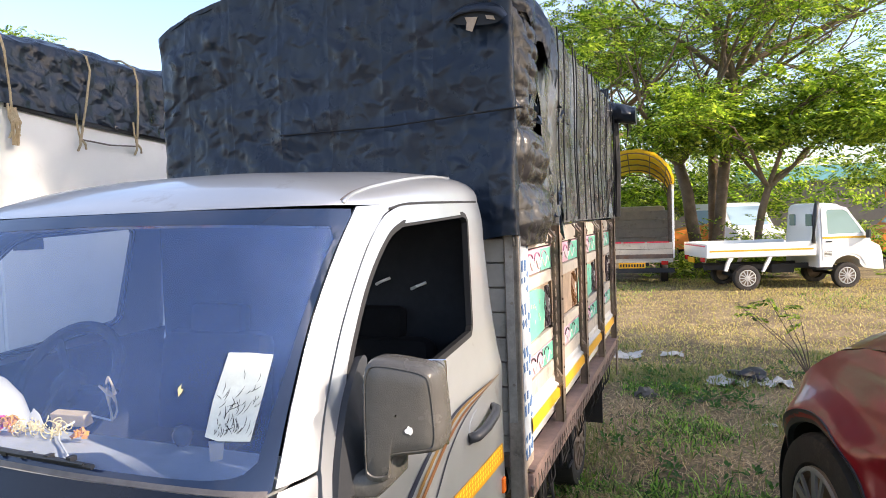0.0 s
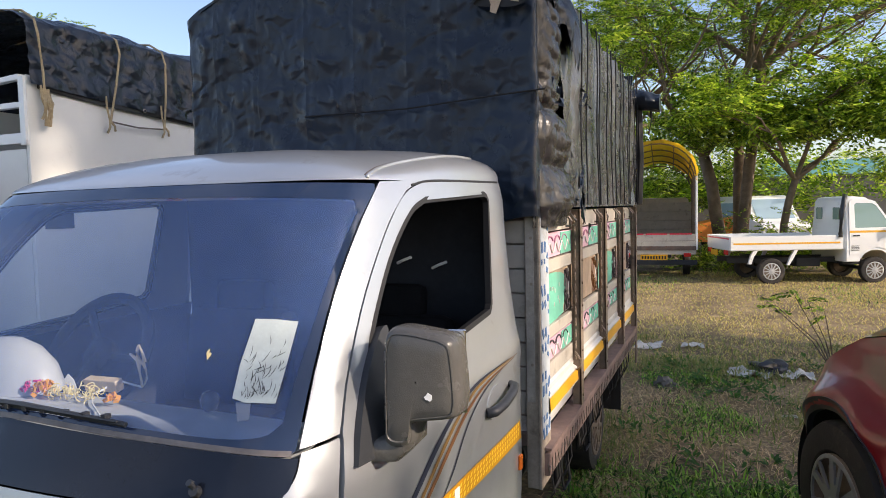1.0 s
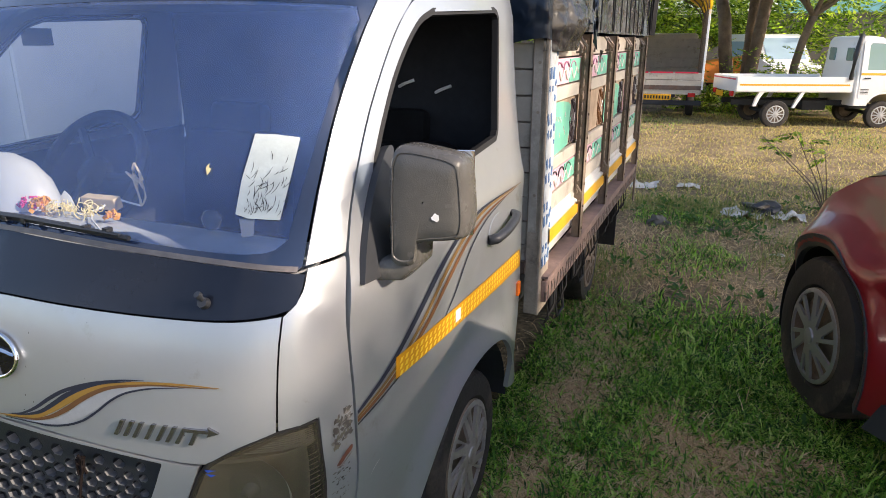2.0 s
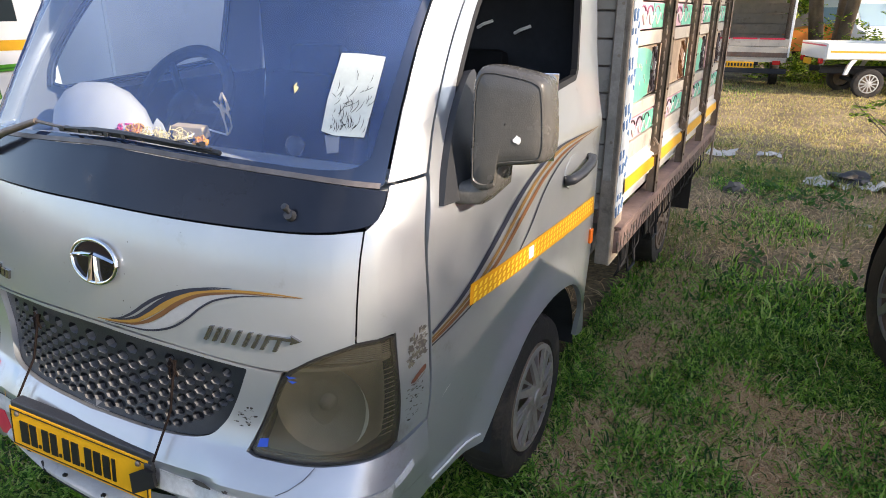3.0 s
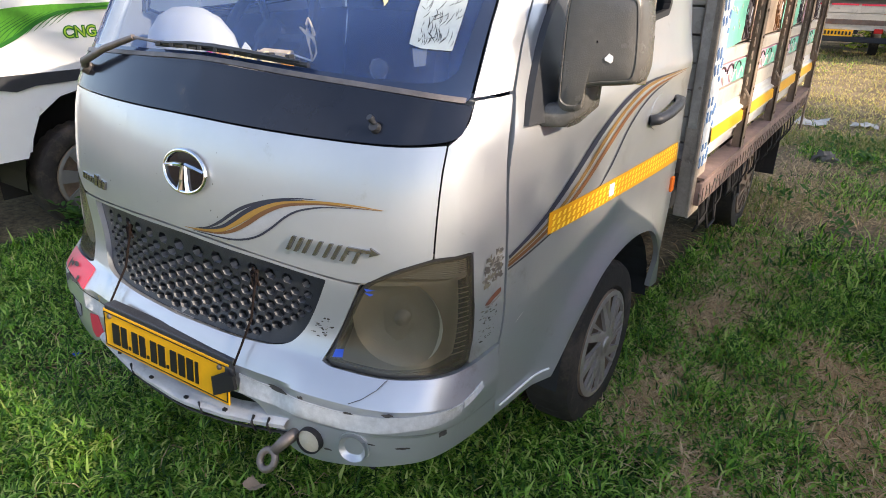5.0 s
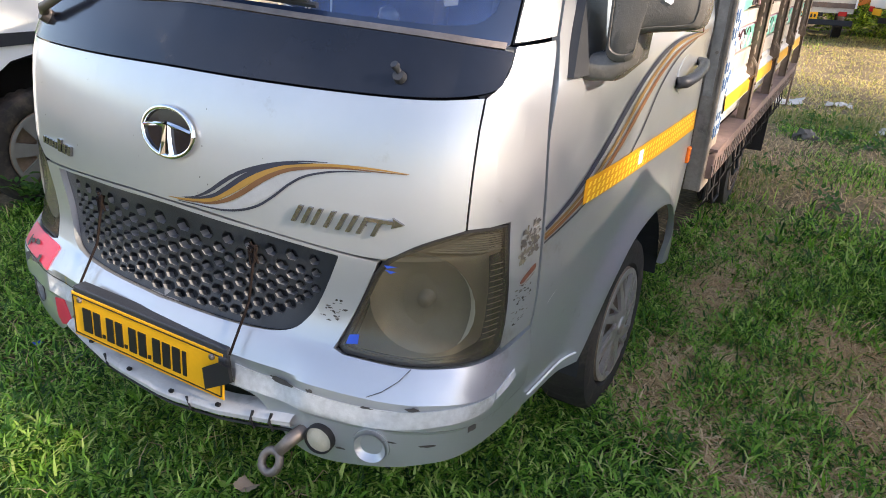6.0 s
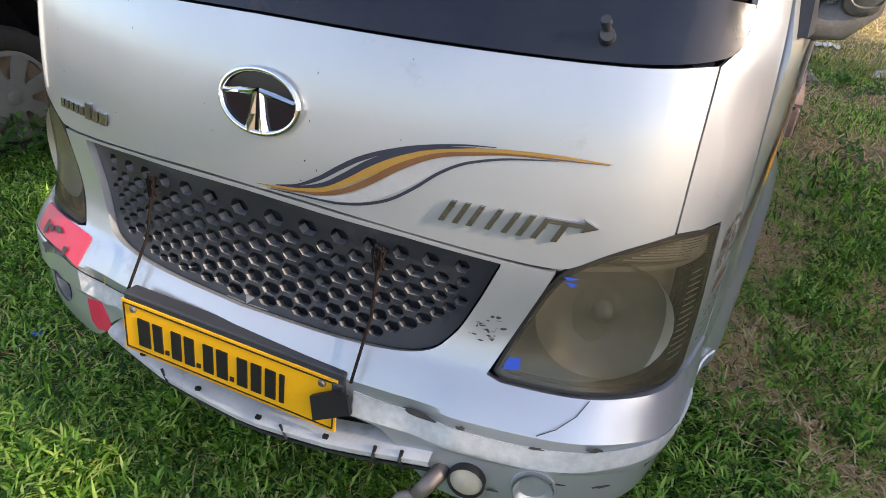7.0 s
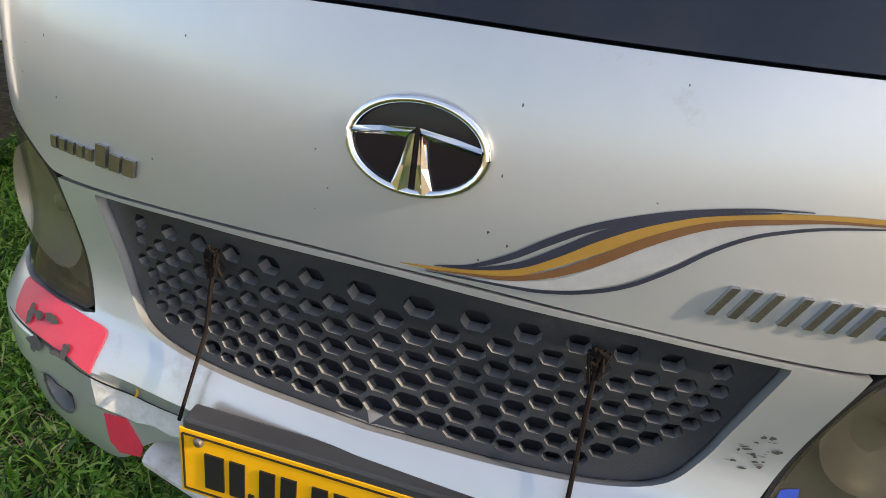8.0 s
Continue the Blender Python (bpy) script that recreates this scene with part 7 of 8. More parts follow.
def under(x, y):
    """1 where a truck stands over the ground."""
    a = (np.abs(x - CX) < .62) & (y > .85) & (y < 4.5)
    b = (np.abs(x + 3.23) < .70) & (y > .45) & (y < 4.7)
    return (a | b).astype(float)


def straw_patch(x, y):
    p = np.exp(-(((x - .89) / .12) ** 2 + ((y - 1.16) / .26) ** 2)) + .95 * np.exp(-(((x - .90) / .16) ** 2 + ((y - 1.85) / .42) ** 2)) + .6 * np.exp(-(((x - 1.52) / .17) ** 2 + ((y - 1.32) / .14) ** 2)) + .6 * np.exp(-(((x - 1.36) / .16) ** 2 + ((y - 1.86) / .22) ** 2)) + .3 * np.exp(-(((x - 1.0) / .4) ** 2 + ((y - 2.7) / .5) ** 2))
    p += .35 * np.exp(-(((x - 1.6) / .55) ** 2 + ((y - 4.0) / .6) ** 2)) + np.exp(-(((x - .9) / .35) ** 2 + ((y - 4.6) / 1.0) ** 2))
    return np.clip(p + .35 * (lumps(x, y, 2.2, 3) > .74), 0, 1)


def lush(x, y):
    return (1 - .93 * straw_patch(x, y)) * (1 - under(x, y)) * (.34 + .66 * lumps(x, y, 7, 5)) * np.clip(1.15 - np.maximum(0, y - 1.1 - .5 * lumps(x, y, 2.5, 29)) * .20 * (x > .6), .22, 1)


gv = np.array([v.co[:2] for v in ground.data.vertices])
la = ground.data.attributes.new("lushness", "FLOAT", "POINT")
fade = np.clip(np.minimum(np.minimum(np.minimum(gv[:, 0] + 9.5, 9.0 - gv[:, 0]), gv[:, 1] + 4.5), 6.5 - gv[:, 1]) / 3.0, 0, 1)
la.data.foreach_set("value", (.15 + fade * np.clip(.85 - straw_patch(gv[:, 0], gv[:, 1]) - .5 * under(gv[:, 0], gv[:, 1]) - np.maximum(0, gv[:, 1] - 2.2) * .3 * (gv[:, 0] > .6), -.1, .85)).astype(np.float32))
near_field = lambda x, y: lush(x, y) * ((x > -2.4) & (x < 2.5) & (y > -.55) & (y < 2.6))
blades("grass", scatter(560000, -2.4, 2.5, -.55, 2.6, lambda x, y: lush(x, y)), .047, .0068, 1.22, GRASSM, "lush green creeping grass", seed=2, deep=.095)
soft_edge = lambda x, y: np.clip(np.minimum(np.minimum(x + 3.4, 3.4 - x), y + 1.4) / .85 + .5 * (lumps(x, y, 5, 41) - .5), 0, 1)
blades("margin_grass", scatter(150000, -3.4, 3.4, -1.4, 3.4, lambda x, y: lush(x, y) * soft_edge(x, y) * (near_field(x, y) <= 0)), .075, .0115, 1.15, GRASSM, "lush green creeping grass", seed=21, deep=.06)
blades("tall_grass", scatter(50000, -3.4, 3.4, -1.4, 3.6, lambda x, y: lush(x, y) * soft_edge(x, y) * (lumps(x, y, 3, 9) > .4)), .095, .0100, .8, GRASSM, "taller green grass blades", seed=3)
blades("grass_stems", scatter(9000, -2.4, 2.5, -.55, 2.6, lambda x, y: lush(x, y) * .6), .125, .0028, .45, MIDM, "thin pale grass stems", seed=22)
edge_of = lambda x, y: np.clip(np.minimum(np.minimum(x + 9.0, 8.5 - x), y + 8.0) / 3.0, 0, 1) * (np.maximum(np.maximum(-3.35 - x, x - 3.35), -1.35 - y) > -.7)
blades("outer_grass", scatter(150000, -9.0, 8.5, -8.0, 3.2, lambda x, y: edge_of(x, y) * (1 - under(x, y)) * (.25 + .75 * lumps(x, y, 3, 27))), .10, .020, .95, MIDM, "wider spread of green grass", seed=12)
blades("mid_grass", scatter(90000, -1.0, 5.0, 3.0, 8.0, lambda x, y: (1 - under(x, y)) * (1 - .8 * straw_patch(x, y)) * np.clip(lumps(x, y, 2.4, 11) * 1.6 - .75 + .5 * np.exp(3.0 - y), .06, 1)), .09, .009, .8, MIDM, "patchy green grass", seed=4)
blades("straw", scatter(100000, -1.2, 4.2, -.6, 8.0, lambda x, y: (.12 + .88 * straw_patch(x, y)) * (1 - .75 * under(x, y))), .11, .0042, 1.1, STRAWM, "dry straw and grass litter", flat=.75, seed=5, category="straw")
blades("straw_mat", scatter(150000, .55, 2.1, .6, 3.2, lambda x, y: np.clip(straw_patch(x, y) * 1.2 - .1, 0, 1) * (1 - .6 * under(x, y))), .10, .0048, 1.2, STRAWM, "matted brown straw beside the wheel", flat=.6, seed=23, category="straw", deep=.02)
blades("loose_straw", scatter(18000, -3.4, 3.0, -1.2, 3.2, lambda x, y: .08 * (1 - under(x, y))), .11, .004, .9, STRAWM, "yellowed dry grass stems", flat=.2, seed=6, category="straw")
blades("field_grass", scatter(90000, -5.0, 11.0, 6.5, 17.5, lambda x, y: .35 + .65 * lumps(x, y, 1.4, 13)), .052, .013, 1.0, DRYM, "short dry yellow grass", seed=8)
blades("green_field_grass", scatter(50000, -5.0, 11.0, 8.0, 19.0, lambda x, y: np.clip(lumps(x, y, 1.1, 17) * 1.3 - .75 + (y - 14) * .10, 0, 1)), .065, .015, .9, GRASSM, "short green field grass", seed=9)


def weeds(name, pts, size, seed, label):
    """Broad-leaved weeds: six vertices a leaf, a few leaves a plant."""
    r = np.random.default_rng(seed)
    verts, faces = [], []
    for p in pts:
        for k in range(r.integers(5, 10)):
            a, e = r.uniform(0, 6.28), r.uniform(.1, .9)
            l, w = size * r.uniform(.6, 1.3), size * r.uniform(.30, .5)
            d = np.array([math.cos(a) * math.cos(e), math.sin(a) * math.cos(e), math.sin(e)])
            s = np.array([-math.sin(a), math.cos(a), 0]) * w / 2
            o = np.array(p) + d * size * .5 + np.array([0, 0, size * r.uniform(.1, .9)])
            i = len(verts)
            verts += [tuple(o), tuple(o + d * l * .35 + s), tuple(o + d * l * .7 + s * .8), tuple(o + d * l - np.array([0, 0, l * .15])), tuple(o + d * l * .7 - s * .8), tuple(o + d * l * .35 - s)]
            faces += [(i, i + 1, i + 2, i + 3), (i, i + 3, i + 4, i + 5)]
    return mesh_from(name, verts, faces, WEEDM, label, "weeds")


weeds("weeds", scatter(650, -5, 3.4, -1.2, 3.4, lambda x, y: lush(x, y) * (lumps(x, y, 4, 21) > .6)), .045, 5, "low broad leaved weeds in the grass")
weeds("wheel_weeds", np.array([(-2.36 + .07 * math.sin(k * 2.1), .98 + .22 * math.sin(k * 1.3), .03 + .024 * (k % 6)) for k in range(34)]), .065, 6, "leafy weeds growing by the wheel")
blades("shade_grass", scatter(60000, .75, 4.6, 2.3, 6.2, lambda x, y: (1 - under(x, y)) * (1 - .8 * straw_patch(x, y)) * np.clip(lumps(x, y, 3.2, 33) * 2 - 1.25, 0, 1)), .06, .0085, 1.0, GRASSM, "patches of green grass in the shade", seed=24, deep=.05)
weeds("ground_weeds", scatter(620, .7, 4.5, 3.2, 7.5, lambda x, y: (lumps(x, y, 3, 23) > .55) * .8), .06, 7, "small leafy weeds")

PAPER = mat("dirty_white_paper", (0.50, 0.485, 0.45), 0.8, vary=0.12, scale=12)
SCRAPM = mat("pale_brown_scrap", (0.42, 0.31, 0.21), 0.8, vary=0.2, scale=30)
BAG = mat("black_plastic_bag", (0.025, 0.025, 0.028), 0.35, vary=0.2, scale=8)
ROCK = mat("grey_rock", (0.13, 0.12, 0.105), 0.9, vary=0.3, scale=12, bump=0.01, bscale=25)


def lump_mesh(name, c, s, seed, material, label, category, sub=3, rough=.35):
    bm = bmesh.new()
    bmesh.ops.create_icosphere(bm, subdivisions=sub, radius=1)
    for v in bm.verts:
        f = 1 + rough * noise.noise(v.co * 1.6 + Vector((seed, 0, 0))) * 2 + .12 * noise.noise(v.co * 5 + Vector((0, seed, 0)))
        v.co = Vector((c[0] + v.co.x * s[0] * f, c[1] + v.co.y * s[1] * f, max(c[2] - .01, c[2] + v.co.z * s[2] * f + s[2] * .5)))
    return tagged(part(name, bm, material, smooth=30), label, category)


def scrap(name, c, s, seed, material, label, category):
    """A crumpled sheet lying on the ground."""
    bm = bmesh.new()
    rows = []
    r = random.Random(seed)
    for j in range(9):
        row = []
        for i in range(9):
            x, y = (i / 8 - .5) * s[0] * (1 + .3 * r.random()), (j / 8 - .5) * s[1] * (1 + .3 * r.random())
            row.append(Vector((c[0] + x, c[1] + y, c[2] + .008 + s[2] * abs(noise.noise(Vector((x * 9, y * 9, seed)))))))
        rows.append(row)
    loft(bm, rows)
    return tagged(part(name, bm, material), label, category)


scrap("paper_sheet", (.66, 7.35, -.005), (.26, .30, .09), 1, PAPER, "crumpled white paper lying on the grass", "litter")
scrap("paper_sheet", (1.15, 7.55, -.008), (.22, .18, .07), 2, PAPER, "flat dirty white paper on the grass", "litter")
scrap("plastic_sheet", (1.72, 6.20, -.002), (.34, .26, .12), 3, PAPER, "crumpled white plastic sheet beside a black bag", "litter")
scrap("plastic_sheet", (2.14, 6.30, -.002), (.28, .22, .10), 4, PAPER, "torn white plastic scraps on the grass", "litter")
scrap("paper_scrap", (1.33, 5.95, .0), (.12, .06, .02), 5, PAPER, "small white paper scrap", "litter")
scrap("paper_scrap", (1.98, 4.9, .0), (.10, .05, .03), 6, PAPER, "small crumpled white paper scrap", "litter")
scrap("plastic_scrap", (-1.10, .10, .02), (.03, .025, .015), 7, BLUE, "small blue plastic scrap in grass", "litter")
scrap("plastic_scrap", (-1.28, .45, .02), (.02, .015, .01), 8, BLUE, "tiny blue plastic scrap in grass", "litter")
scrap("leaf_scrap", (.095, -.012, .055), (.055, .035, .035), 9, SCRAPM, "crumpled pale brown scrap in the grass", "litter")
lump_mesh("black_bag", (1.92, 6.42, -.01), (.20, .14, .085), 3, BAG, "crumpled black plastic bag on white scraps", "litter")
lump_mesh("rock", (.98, 5.54, -.005), (.09, .07, .065), 8, ROCK, "dark grey rock on bare earth", "rock")
lump_mesh("rock", (1.48, 5.55, -.005), (.07, .05, .025), 12, ROCK, "flat grey stone in the grass", "rock")


# trees -----------------------------------------------------------------------------
def frond_data(r, n_pairs=8, length=.42):
    """Local vertices of one feathery leaf: flat leaflets on both sides of a drooping stalk."""
    v = []
    for k in range(n_pairs):
        t = (k + .6) / n_pairs
        x, z = t * length, -.28 * length * t * t
        w = length * .30 * math.sin(math.pi * min(1, t * .85 + .18))
        for s in (1, -1):
            a = r.uniform(-.02, .02)
            v.append([(x, 0, z), (x + .035 * length / .42, s * w * .55, z + a), (x + .03, s * w, z - .02 + a), (x - .022, s * w * .6, z + a)])
    return np.array(v)


BARK2 = mat("pale_tree_bark", (0.20, 0.15, 0.108), 0.9, vary=0.35, scale=5, bump=0.02, bscale=12)


def tree(name, base, height, spread, seed, label, fronds=1800, trunk_r=.16, limbs=5, lean=(0, 0), low=.30, frond_len=.42, flat=.55, top=99.0, bottom=-9.0, wide=None, slope=0.0):
    r = random.Random(seed)
    rn = np.random.default_rng(seed)
    t = thing(name, label, "tree")
    bm = bmesh.new()
    tips = []
    b = Vector(base)

    def limb(p, d, length, rad, depth):
        pts, rads = [p], [rad]
        q = p.copy()
        steps = 5
        for k in range(steps):
            d = (d + Vector((r.gauss(0, .16), r.gauss(0, .16), r.gauss(.02, .10)))).normalized()
            q = q + d * length / steps
            pts.append(q.copy())
            rads.append(rad * (1 - .45 * (k + 1) / steps))
        tube(bm, pts, rads, 7 if depth < 2 else 5, caps=False)
        if depth >= 3 or rad < .012:
            tips.append((q, d))
            tips.append((pts[3], d))
            return
        for k in range(3 if depth < 2 else 3):
            a = r.uniform(0, 6.28)
            side = Vector((math.cos(a), math.sin(a), 0))
            nd = (d * .65 + side * .75 + Vector((0, 0, (.25 if depth < 1 else -.05) * (1 - flat) + .05))).normalized()
            nd.z *= (1 - .45 * flat) if depth else 1
            limb(pts[-1] if k < 2 else pts[3], nd.normalized(), length * r.uniform(.58, .82), rads[-1] * .72, depth + 1)
        if depth >= 1:
            tips.append((pts[-1], d))

    th = height * low
    trunk = [b + Vector((lean[0] * k / 4 * th + r.gauss(0, .03), lean[1] * k / 4 * th + r.gauss(0, .03), th * k / 4)) for k in range(5)]
    tube(bm, [trunk[0] - Vector((0, 0, .15)), *trunk], [trunk_r * 1.5, trunk_r * 1.25, trunk_r * 1.05, trunk_r, trunk_r * .95, trunk_r * .9], 10)
    for k in range(limbs):
        a = 6.28 * k / limbs + r.uniform(-.4, .4)
        up = r.uniform(.45, 1.3)
        d = Vector((math.cos(a), math.sin(a), up)).normalized()
        limb(trunk[-1], d, spread * r.uniform(.42, .60), trunk_r * .62, 0)
    part("trunk", bm, BARK2, t, "grey brown forked trunk and limbs", smooth=True)
    # crown
    V, F = [], []
    i0 = 0
    for k in range(fronds):
        p, d = tips[r.randrange(len(tips))]
        c = np.array(p) + rn.normal(0, .40, 3) * np.array([1, 1, .24])
        if wide:                              # crown cut to this half width and depth to place its shade
            for q in (0, 1):
                if abs(c[q] - base[q]) > wide[q]:
                    c[q] = base[q] + rn.uniform(-wide[q], wide[q])
        lid = top + slope * (c[0] - base[0])   # top cut along the sun's slope, sets the shade's edge
        if c[2] > lid + (.5 * math.sin(c[1] * 2.1) if not slope else 0):
            c[2] = lid - rn.uniform(.05, 1.9)
        if c[2] < bottom:
            c[2] = bottom + rn.uniform(.1, 1.6)
        if slope and c[2] < lid - 3.3:
            c[2] = lid - rn.uniform(.05, 3.3)
        yaw, pit, rol = rn.uniform(0, 6.28), rn.normal(-.05, .25), rn.normal(0, .32)
        M = np.array(Euler((rol, pit, yaw)).to_matrix())
        f = frond_data(r, 7, frond_len * rn.uniform(.7, 1.25)).reshape(-1, 3) @ M.T + c
        V.append(f)
        n = len(f) // 4
        idx = i0 + np.arange(n)[:, None] * 4 + np.arange(4)
        F.append(idx)
        i0 += len(f)
    V, F = np.concatenate(V), np.concatenate(F)
    me = bpy.data.meshes.new("crown")
    me.vertices.add(len(V))
    me.vertices.foreach_set("co", V.ravel().astype(np.float32))
    me.loops.add(F.size)
    me.loops.foreach_set("vertex_index", F.ravel().astype(np.int32))
    me.polygons.add(len(F))
    me.polygons.foreach_set("loop_start", (np.arange(len(F)) * 4).astype(np.int32))
    me.update(calc_edges=True)
    me.materials.append(FROND)
    cr = new("crown", me)
    cr.parent = t
    tagged(cr, "feathery green leaves", kind="stuff")
    return t


tree("tree", (1.62, 19.2, -.1), 9.5, 6.0, 3, "old feathery leaved tree with leaning forked trunk", 1650, .17, 6, (-.20, .05), .33, .48)
tree("tree", (1.86, 19.6, -.1), 10.5, 5.6, 8, "feathery leaved tree with a dark slender trunk", 1100, .15, 5, (.01, .0), .40, .48)
tree("tree", (1.90, 19.0, -.1), 12.0, 6.6, 15, "tall spreading tree with pale forked limbs", 1700, .15, 6, (.09, .05), .45, .48)
tree("tree", (2.72, 18.5, -.1), 7.0, 4.4, 22, "young feathery leaved tree with a thin trunk", 1200, .10, 5, (.20, -.05), .34, .48)
tree("tree", (8.2, 22.0, -.1), 10.5, 6.6, 31, "wide spreading tree with open crown", 850, .18, 6, (-.1, .0), .30, .50)
tree("tree", (-2.6, 24.0, -.1), 11.0, 6.2, 37, "broad green tree behind the trucks", 2600, .2, 6, (0, 0), .34)
tree("tree", (-17.0, 13.0, 0), 8.2, .9, 41, "far tree behind the white truck", 300, .14, 5, (0, 0), .80)
# two added trees out of view, shaped to shade ground and lower truck
tree("tree", (14.0, 5.0, 0), 7.6, 3.6, 47, "unseen added tree that shades the parked vehicles", 1700, .22, 7, (0, 0), .56, .60, top=9.1, wide=(2.2, 4.1), slope=.5)
tree("tree", (14.0, -2.9, 0), 7.4, 3.6, 53, "unseen added tree that shades the parked vehicles", 2600, .22, 7, (0, 0), .54, .60, top=8.14, wide=(2.2, 4.3), slope=.5)
# another added out of view: high crown keeps sun off the white truck
tree("tree", (14.3, 1.05, 0), 10.4, 4.2, 59, "unseen added tree, high crown that blocks the upper sunlight", 4200, .14, 7, (0, 0), .88, .7, top=12.8, bottom=9.2, wide=(2.0, 4.6))


def shrub(name, c, s, seed, n, label, size=.34):
    rn = np.random.default_rng(seed)
    r = random.Random(seed)
    V, F, i0 = [], [], 0
    for k in range(n):
        p = np.array(c) + rn.normal(0, 1, 3) * np.array(s) * .5
        p[2] = abs(p[2] - c[2]) + c[2]
        M = np.array(Euler((rn.normal(0, .5), rn.normal(-.3, .4), rn.uniform(0, 6.28))).to_matrix())
        f = frond_data(r, 6, size * rn.uniform(.7, 1.3)).reshape(-1, 3) @ M.T + p
        m = len(f) // 4
        V.append(f)
        F.append(i0 + np.arange(m)[:, None] * 4 + np.arange(4))
        i0 += len(f)
    V, F = np.concatenate(V), np.concatenate(F)
    return mesh_from(name, [tuple(p) for p in V], [tuple(int(q) for q in f) for f in F], FROND, label, "shrub", kind="stuff")


shrub("shrub", (2.9, 17.9, .05), (2.0, .8, 1.0), 61, 640, "low feathery green shrubs under the trees")
shrub("shrub", (.9, 18.3, .0), (.8, .8, .5), 62, 120, "low green shrubs between the trucks")
shrub("shrub", (4.7, 18.0, .6), (1.2, .6, .7), 63, 160, "hanging green twigs behind the pickup")
shrub("shrub", (6.4, 18.4, 2.2), (1.6, 1.0, 1.0), 64, 420, "low hanging leafy boughs")
shrub("far_woods", (-1.0, 29.0, 1.5), (9.0, 1.5, 3.6), 65, 2400, "dense far greenery behind the trees", .85)
shrub("low_boughs", (2.4, 17.9, 3.2), (3.0, 1.3, 1.5), 66, 980, "dark leafy boughs hanging before the trunks", .62)
shrub("low_boughs", (5.5, 17.4, 3.2), (1.8, 1.2, 1.3), 67, 620, "leafy boughs hanging over the pickup", .62)
sap = thing("sapling", "thin feathery sapling standing in the grass", "plant")
bm = bmesh.new()
sapv = []
for k in range(5):
    a = k * 1.3
    top = Vector((2.42 - .28 * k * .5, 6.6 + .1 * k, .62 + .09 * (k % 3)))
    tube(bm, [(2.52, 6.62, -.02), (2.48 - .04 * k, 6.62, .3), top], [.008, .006, .003], 5)
    sapv.append(top)
part("stem", bm, BARK, sap, "thin woody stem")
V, F, i0 = [], [], 0
rr, rn = random.Random(5), np.random.default_rng(5)
for p in sapv:
    for k in range(2):
        M = np.array(Euler((rn.normal(0, .4), rn.normal(0, .3), rn.uniform(0, 6.28))).to_matrix())
        f = frond_data(rr, 7, .17).reshape(-1, 3) * np.array([1, .8, 1]) @ M.T + np.array(p) - np.array([0, 0, .05 * k])
        m = len(f) // 4
        V.append(f)
        F.append(i0 + np.arange(m)[:, None] * 4 + np.arange(4))
        i0 += len(f)
V, F = np.concatenate(V), np.concatenate(F)
lo = mesh_from("leaves", [tuple(p) for p in V], [tuple(int(q) for q in f) for f in F], FROND, "feathery leaves", "")
lo.parent = sap

# beyond the trees --------------------------------------------------------------------
WALLM = mat("stained_grey_wall", (0.22, 0.205, 0.19), 0.9, vary=0.25, scale=.6, dirt=(0.10, 0.095, 0.09), damt=0.25, dscale=.8)
bm = bmesh.new()
box(bm, (6, 34.0, 1.35), (60, .3, 2.9))
box(bm, (6, 34.0, 2.84), (60, .4, .10))
tagged(part("wall_north", bm, WALLM), "long stained grey compound wall", "wall", kind="structure")
shed = thing("shed", "teal green roofed shed beyond the compound wall", "shed")
TEAL = mat("teal_roof_sheet", (0.12, 0.30, 0.27), 0.5, vary=0.15, scale=2)
bm = bmesh.new()
box(bm, (7.2, 42, 1.4), (6.5, 5, 2.8))
part("shed_wall", bm, WALLM, shed)
bm = bmesh.new()
loft(bm, [[Vector((x, 42 - 3, 2.8)), Vector((x, 42, 4.0)), Vector((x, 42 + 3, 2.8))] for x in np.linspace(3.6, 10.8, 24)])
part("shed_roof", bm, TEAL, shed, "teal sheet roof")
bm = bmesh.new()
for k in range(7):
    box(bm, (4.3 + k * 1.0, 39.48, 1.9), (.6, .05, .8))
part("shed_window", bm, DGLASS, shed)


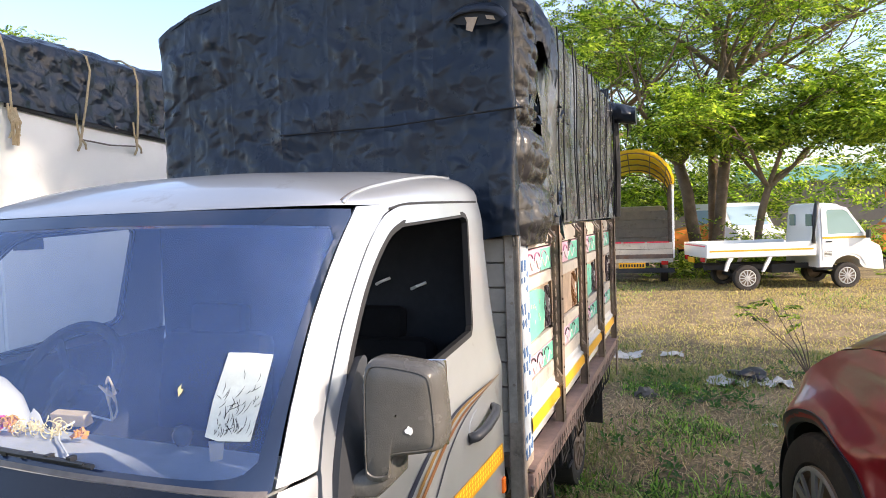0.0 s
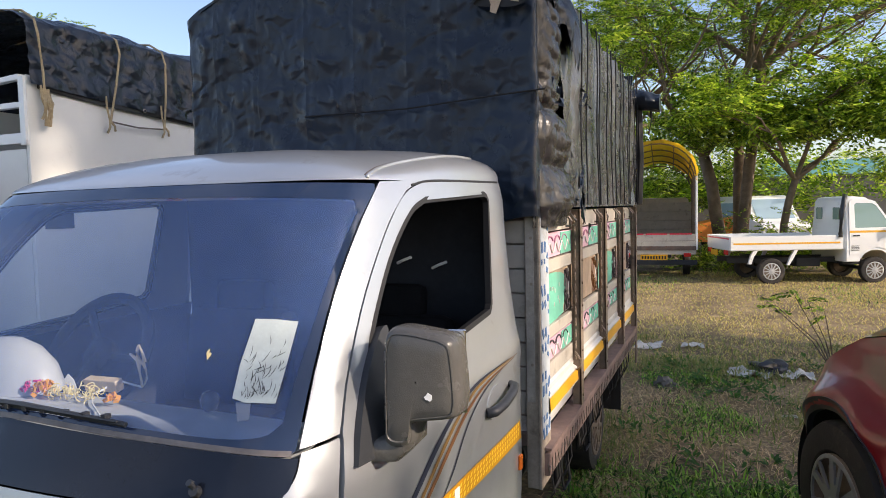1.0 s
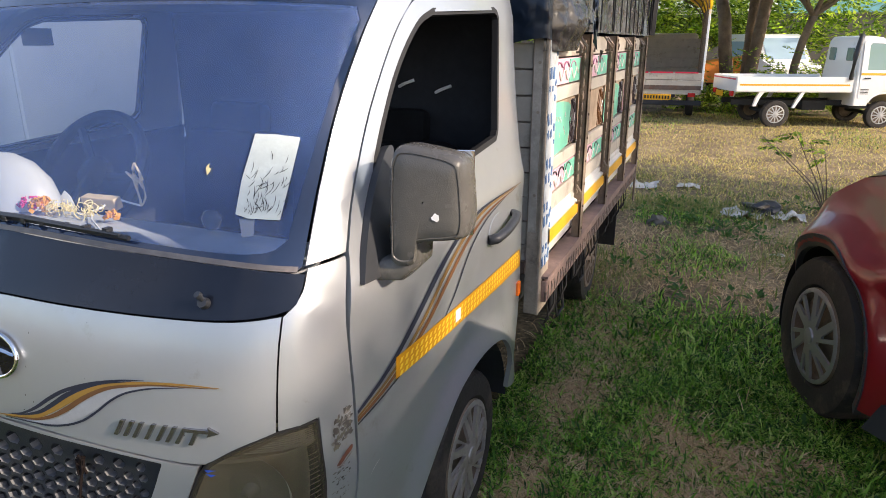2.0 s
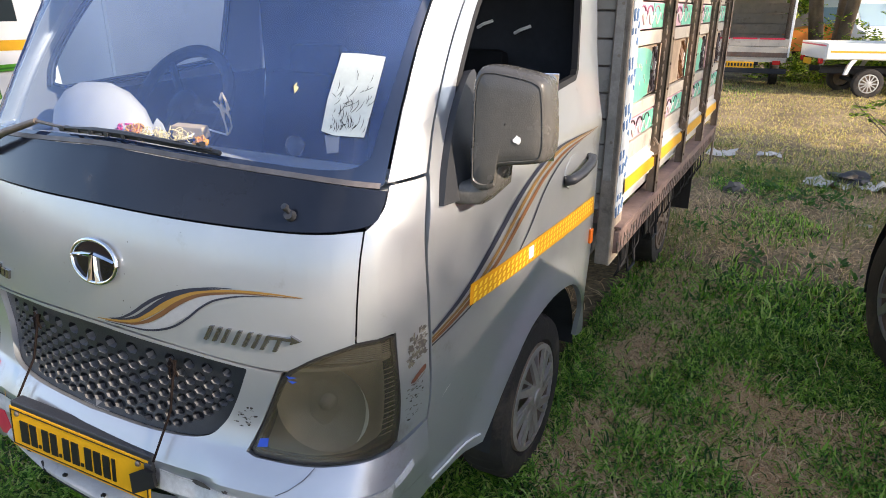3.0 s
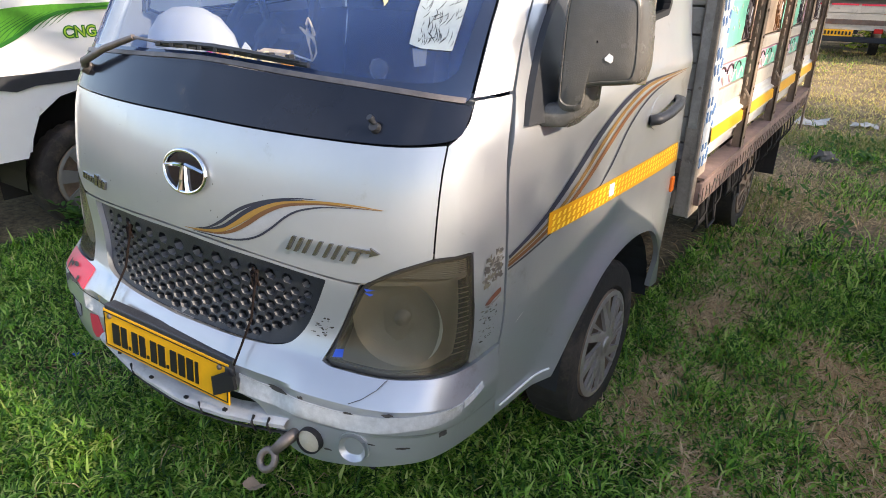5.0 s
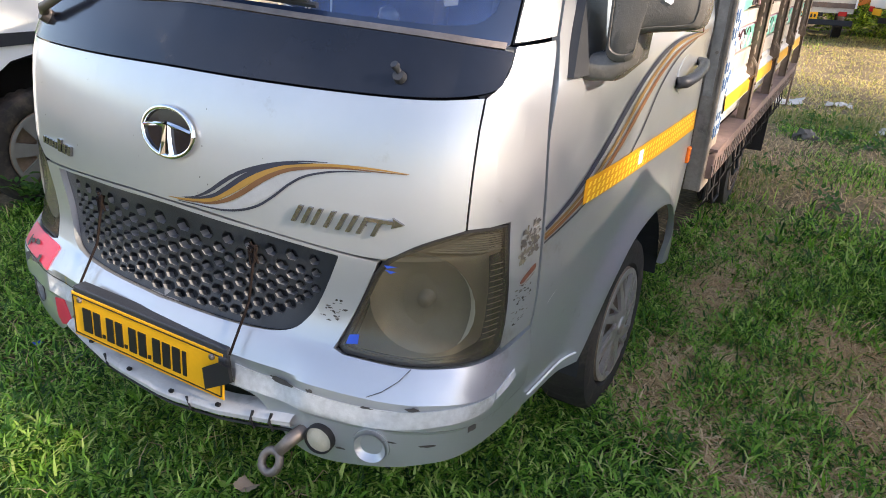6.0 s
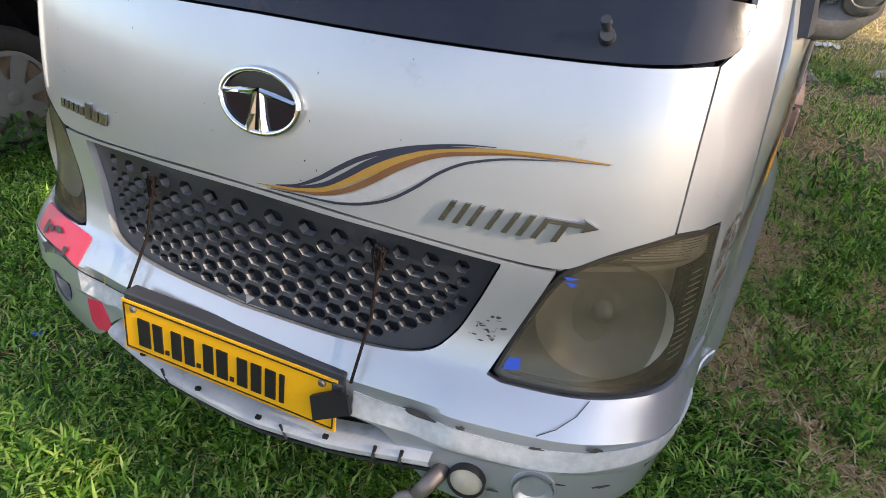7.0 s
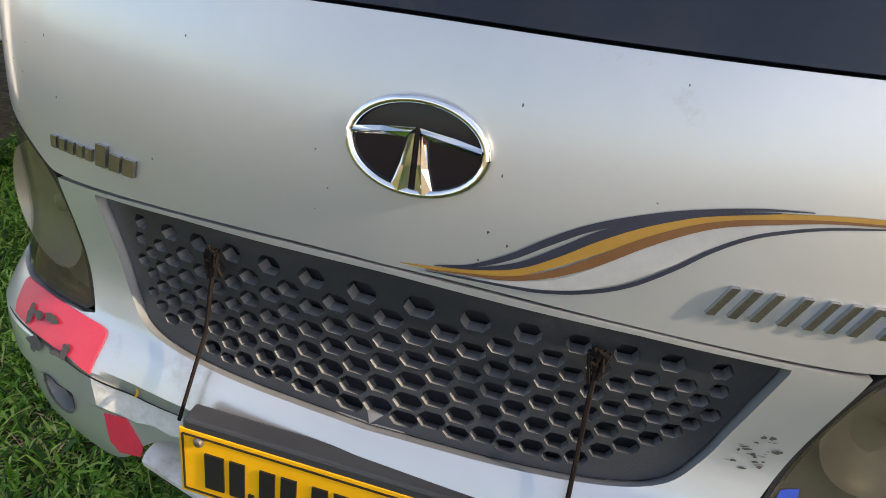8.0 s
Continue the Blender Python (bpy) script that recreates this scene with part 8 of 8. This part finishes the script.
def block_van(name, label, m, paint, glass, L=4.2, W=1.7, H=2.0, snout=.7):
    t = thing(name, label, "van", m=m)
    bm = bmesh.new()
    prof = [(0, .35), (0, .85), (.12, 1.0), (snout, 1.12), (snout + .65, H - .08), (snout + .9, H), (L - .15, H), (L, H - .2), (L, .35)]
    loft(bm, [[Vector((k * W / 2 * (1 - .1 * max(0, (z - 1.0) / (H - 1))), y, z)) for y, z in prof] for k in (-1, -.9, 0, .9, 1)], closed=True, cap=True)
    part("body", bm, paint, t, smooth=30)
    bm = bmesh.new()
    loft(bm, [[Vector((x, y - .012, z + .008)) for x in (-W * .40, 0, W * .40)] for y, z in ((snout + .04, 1.17), (snout + .60, H - .14))])
    part("windscreen", bm, glass, t, "pale blue windscreen")
    for s in (1, -1):
        bm = bmesh.new()
        loft(bm, [[Vector((s * (W / 2 * (1 - .1 * max(0, (z - 1.0) / (H - 1))) + .01), y, z)) for z in (1.15, H - .25)] for y in (snout + .55, L * .55, L - .4)])
        part("side_window", bm, glass, t)
        for y in (.75, L - .85):
            bm = bmesh.new()
            cyl(bm, (s * (W / 2 - .18), y, .31), (s * (W / 2 - .0), y, .31), .31, n=20)
            part("wheel", bm, RUBBER, t)
        bm = bmesh.new()
        box(bm, (s * W * .36, -.01, .78), (.28, .04, .14), bevel=.02)
        part("headlight", bm, LAMPG, t)
        bm = bmesh.new()
        box(bm, (s * W * .42, L + .005, .95), (.14, .04, .34), bevel=.02)
        part("tail_lamp", bm, REDL, t, "red tail lamp")
    return t


PALEBL = mat("pale_sky_glass", (0.30, 0.42, 0.52), 0.08, 0, 0.5)
ORANGE = mat("orange_paint", (0.70, 0.22, 0.03), 0.5, vary=0.12, scale=4)
GREYC = mat("dark_grey_paint", (0.06, 0.06, 0.065), 0.25, 0.3, 0.8)
block_van("white_van", "white van with pale windscreen behind the trees", Matrix.Translation((3.55, 24.5, -.06)) @ Matrix.Rotation(radians(25), 4, "Z"), WHITE, PALEBL)
oc = block_van("orange_carrier", "orange and white carrier with roof rack", Matrix.Translation((6.5, 23.5, -.06)) @ Matrix.Rotation(radians(-75), 4, "Z"), ORANGE, PALEBL, 4.4, 1.7, 1.9)
bm = bmesh.new()
for z in (1.98, 2.15):
    for s in (-.7, .7):
        tube(bm, [(s, .9, z), (s, 4.2, z)], .03, 6)
for k in range(8):
    tube(bm, [(-.7, .9 + k * .47, 2.0), (-.7, .9 + k * .47, 2.15)], .02, 5)
    tube(bm, [(.7, .9 + k * .47, 2.0), (.7, .9 + k * .47, 2.15)], .02, 5)
    tube(bm, [(-.7, .9 + k * .47, 1.98), (.7, .9 + k * .47, 1.98)], .02, 5)
part("roof_rack", bm, ORANGE, oc, "orange roof rack")
block_van("orange_truck", "orange striped truck behind the tree trunks", Matrix.Translation((.4, 26.0, -.06)) @ Matrix.Rotation(radians(-80), 4, "Z"), ORANGE, PALEBL, 2.9, 1.8, 1.3)
block_van("grey_hatchback", "dark grey hatchback with red tail lamps", Matrix.Translation((7.9, 17.9, -.06)) @ Matrix.Rotation(radians(-60), 4, "Z"), GREYC, DGLASS, 3.9, 1.68, 1.5, 1.1)
block_van("pale_van", "pale van parked by the wall", Matrix.Translation((9.2, 22.5, -.06)) @ Matrix.Rotation(radians(-70), 4, "Z"), WHITE, DGLASS, 4.4, 1.75, 2.1)
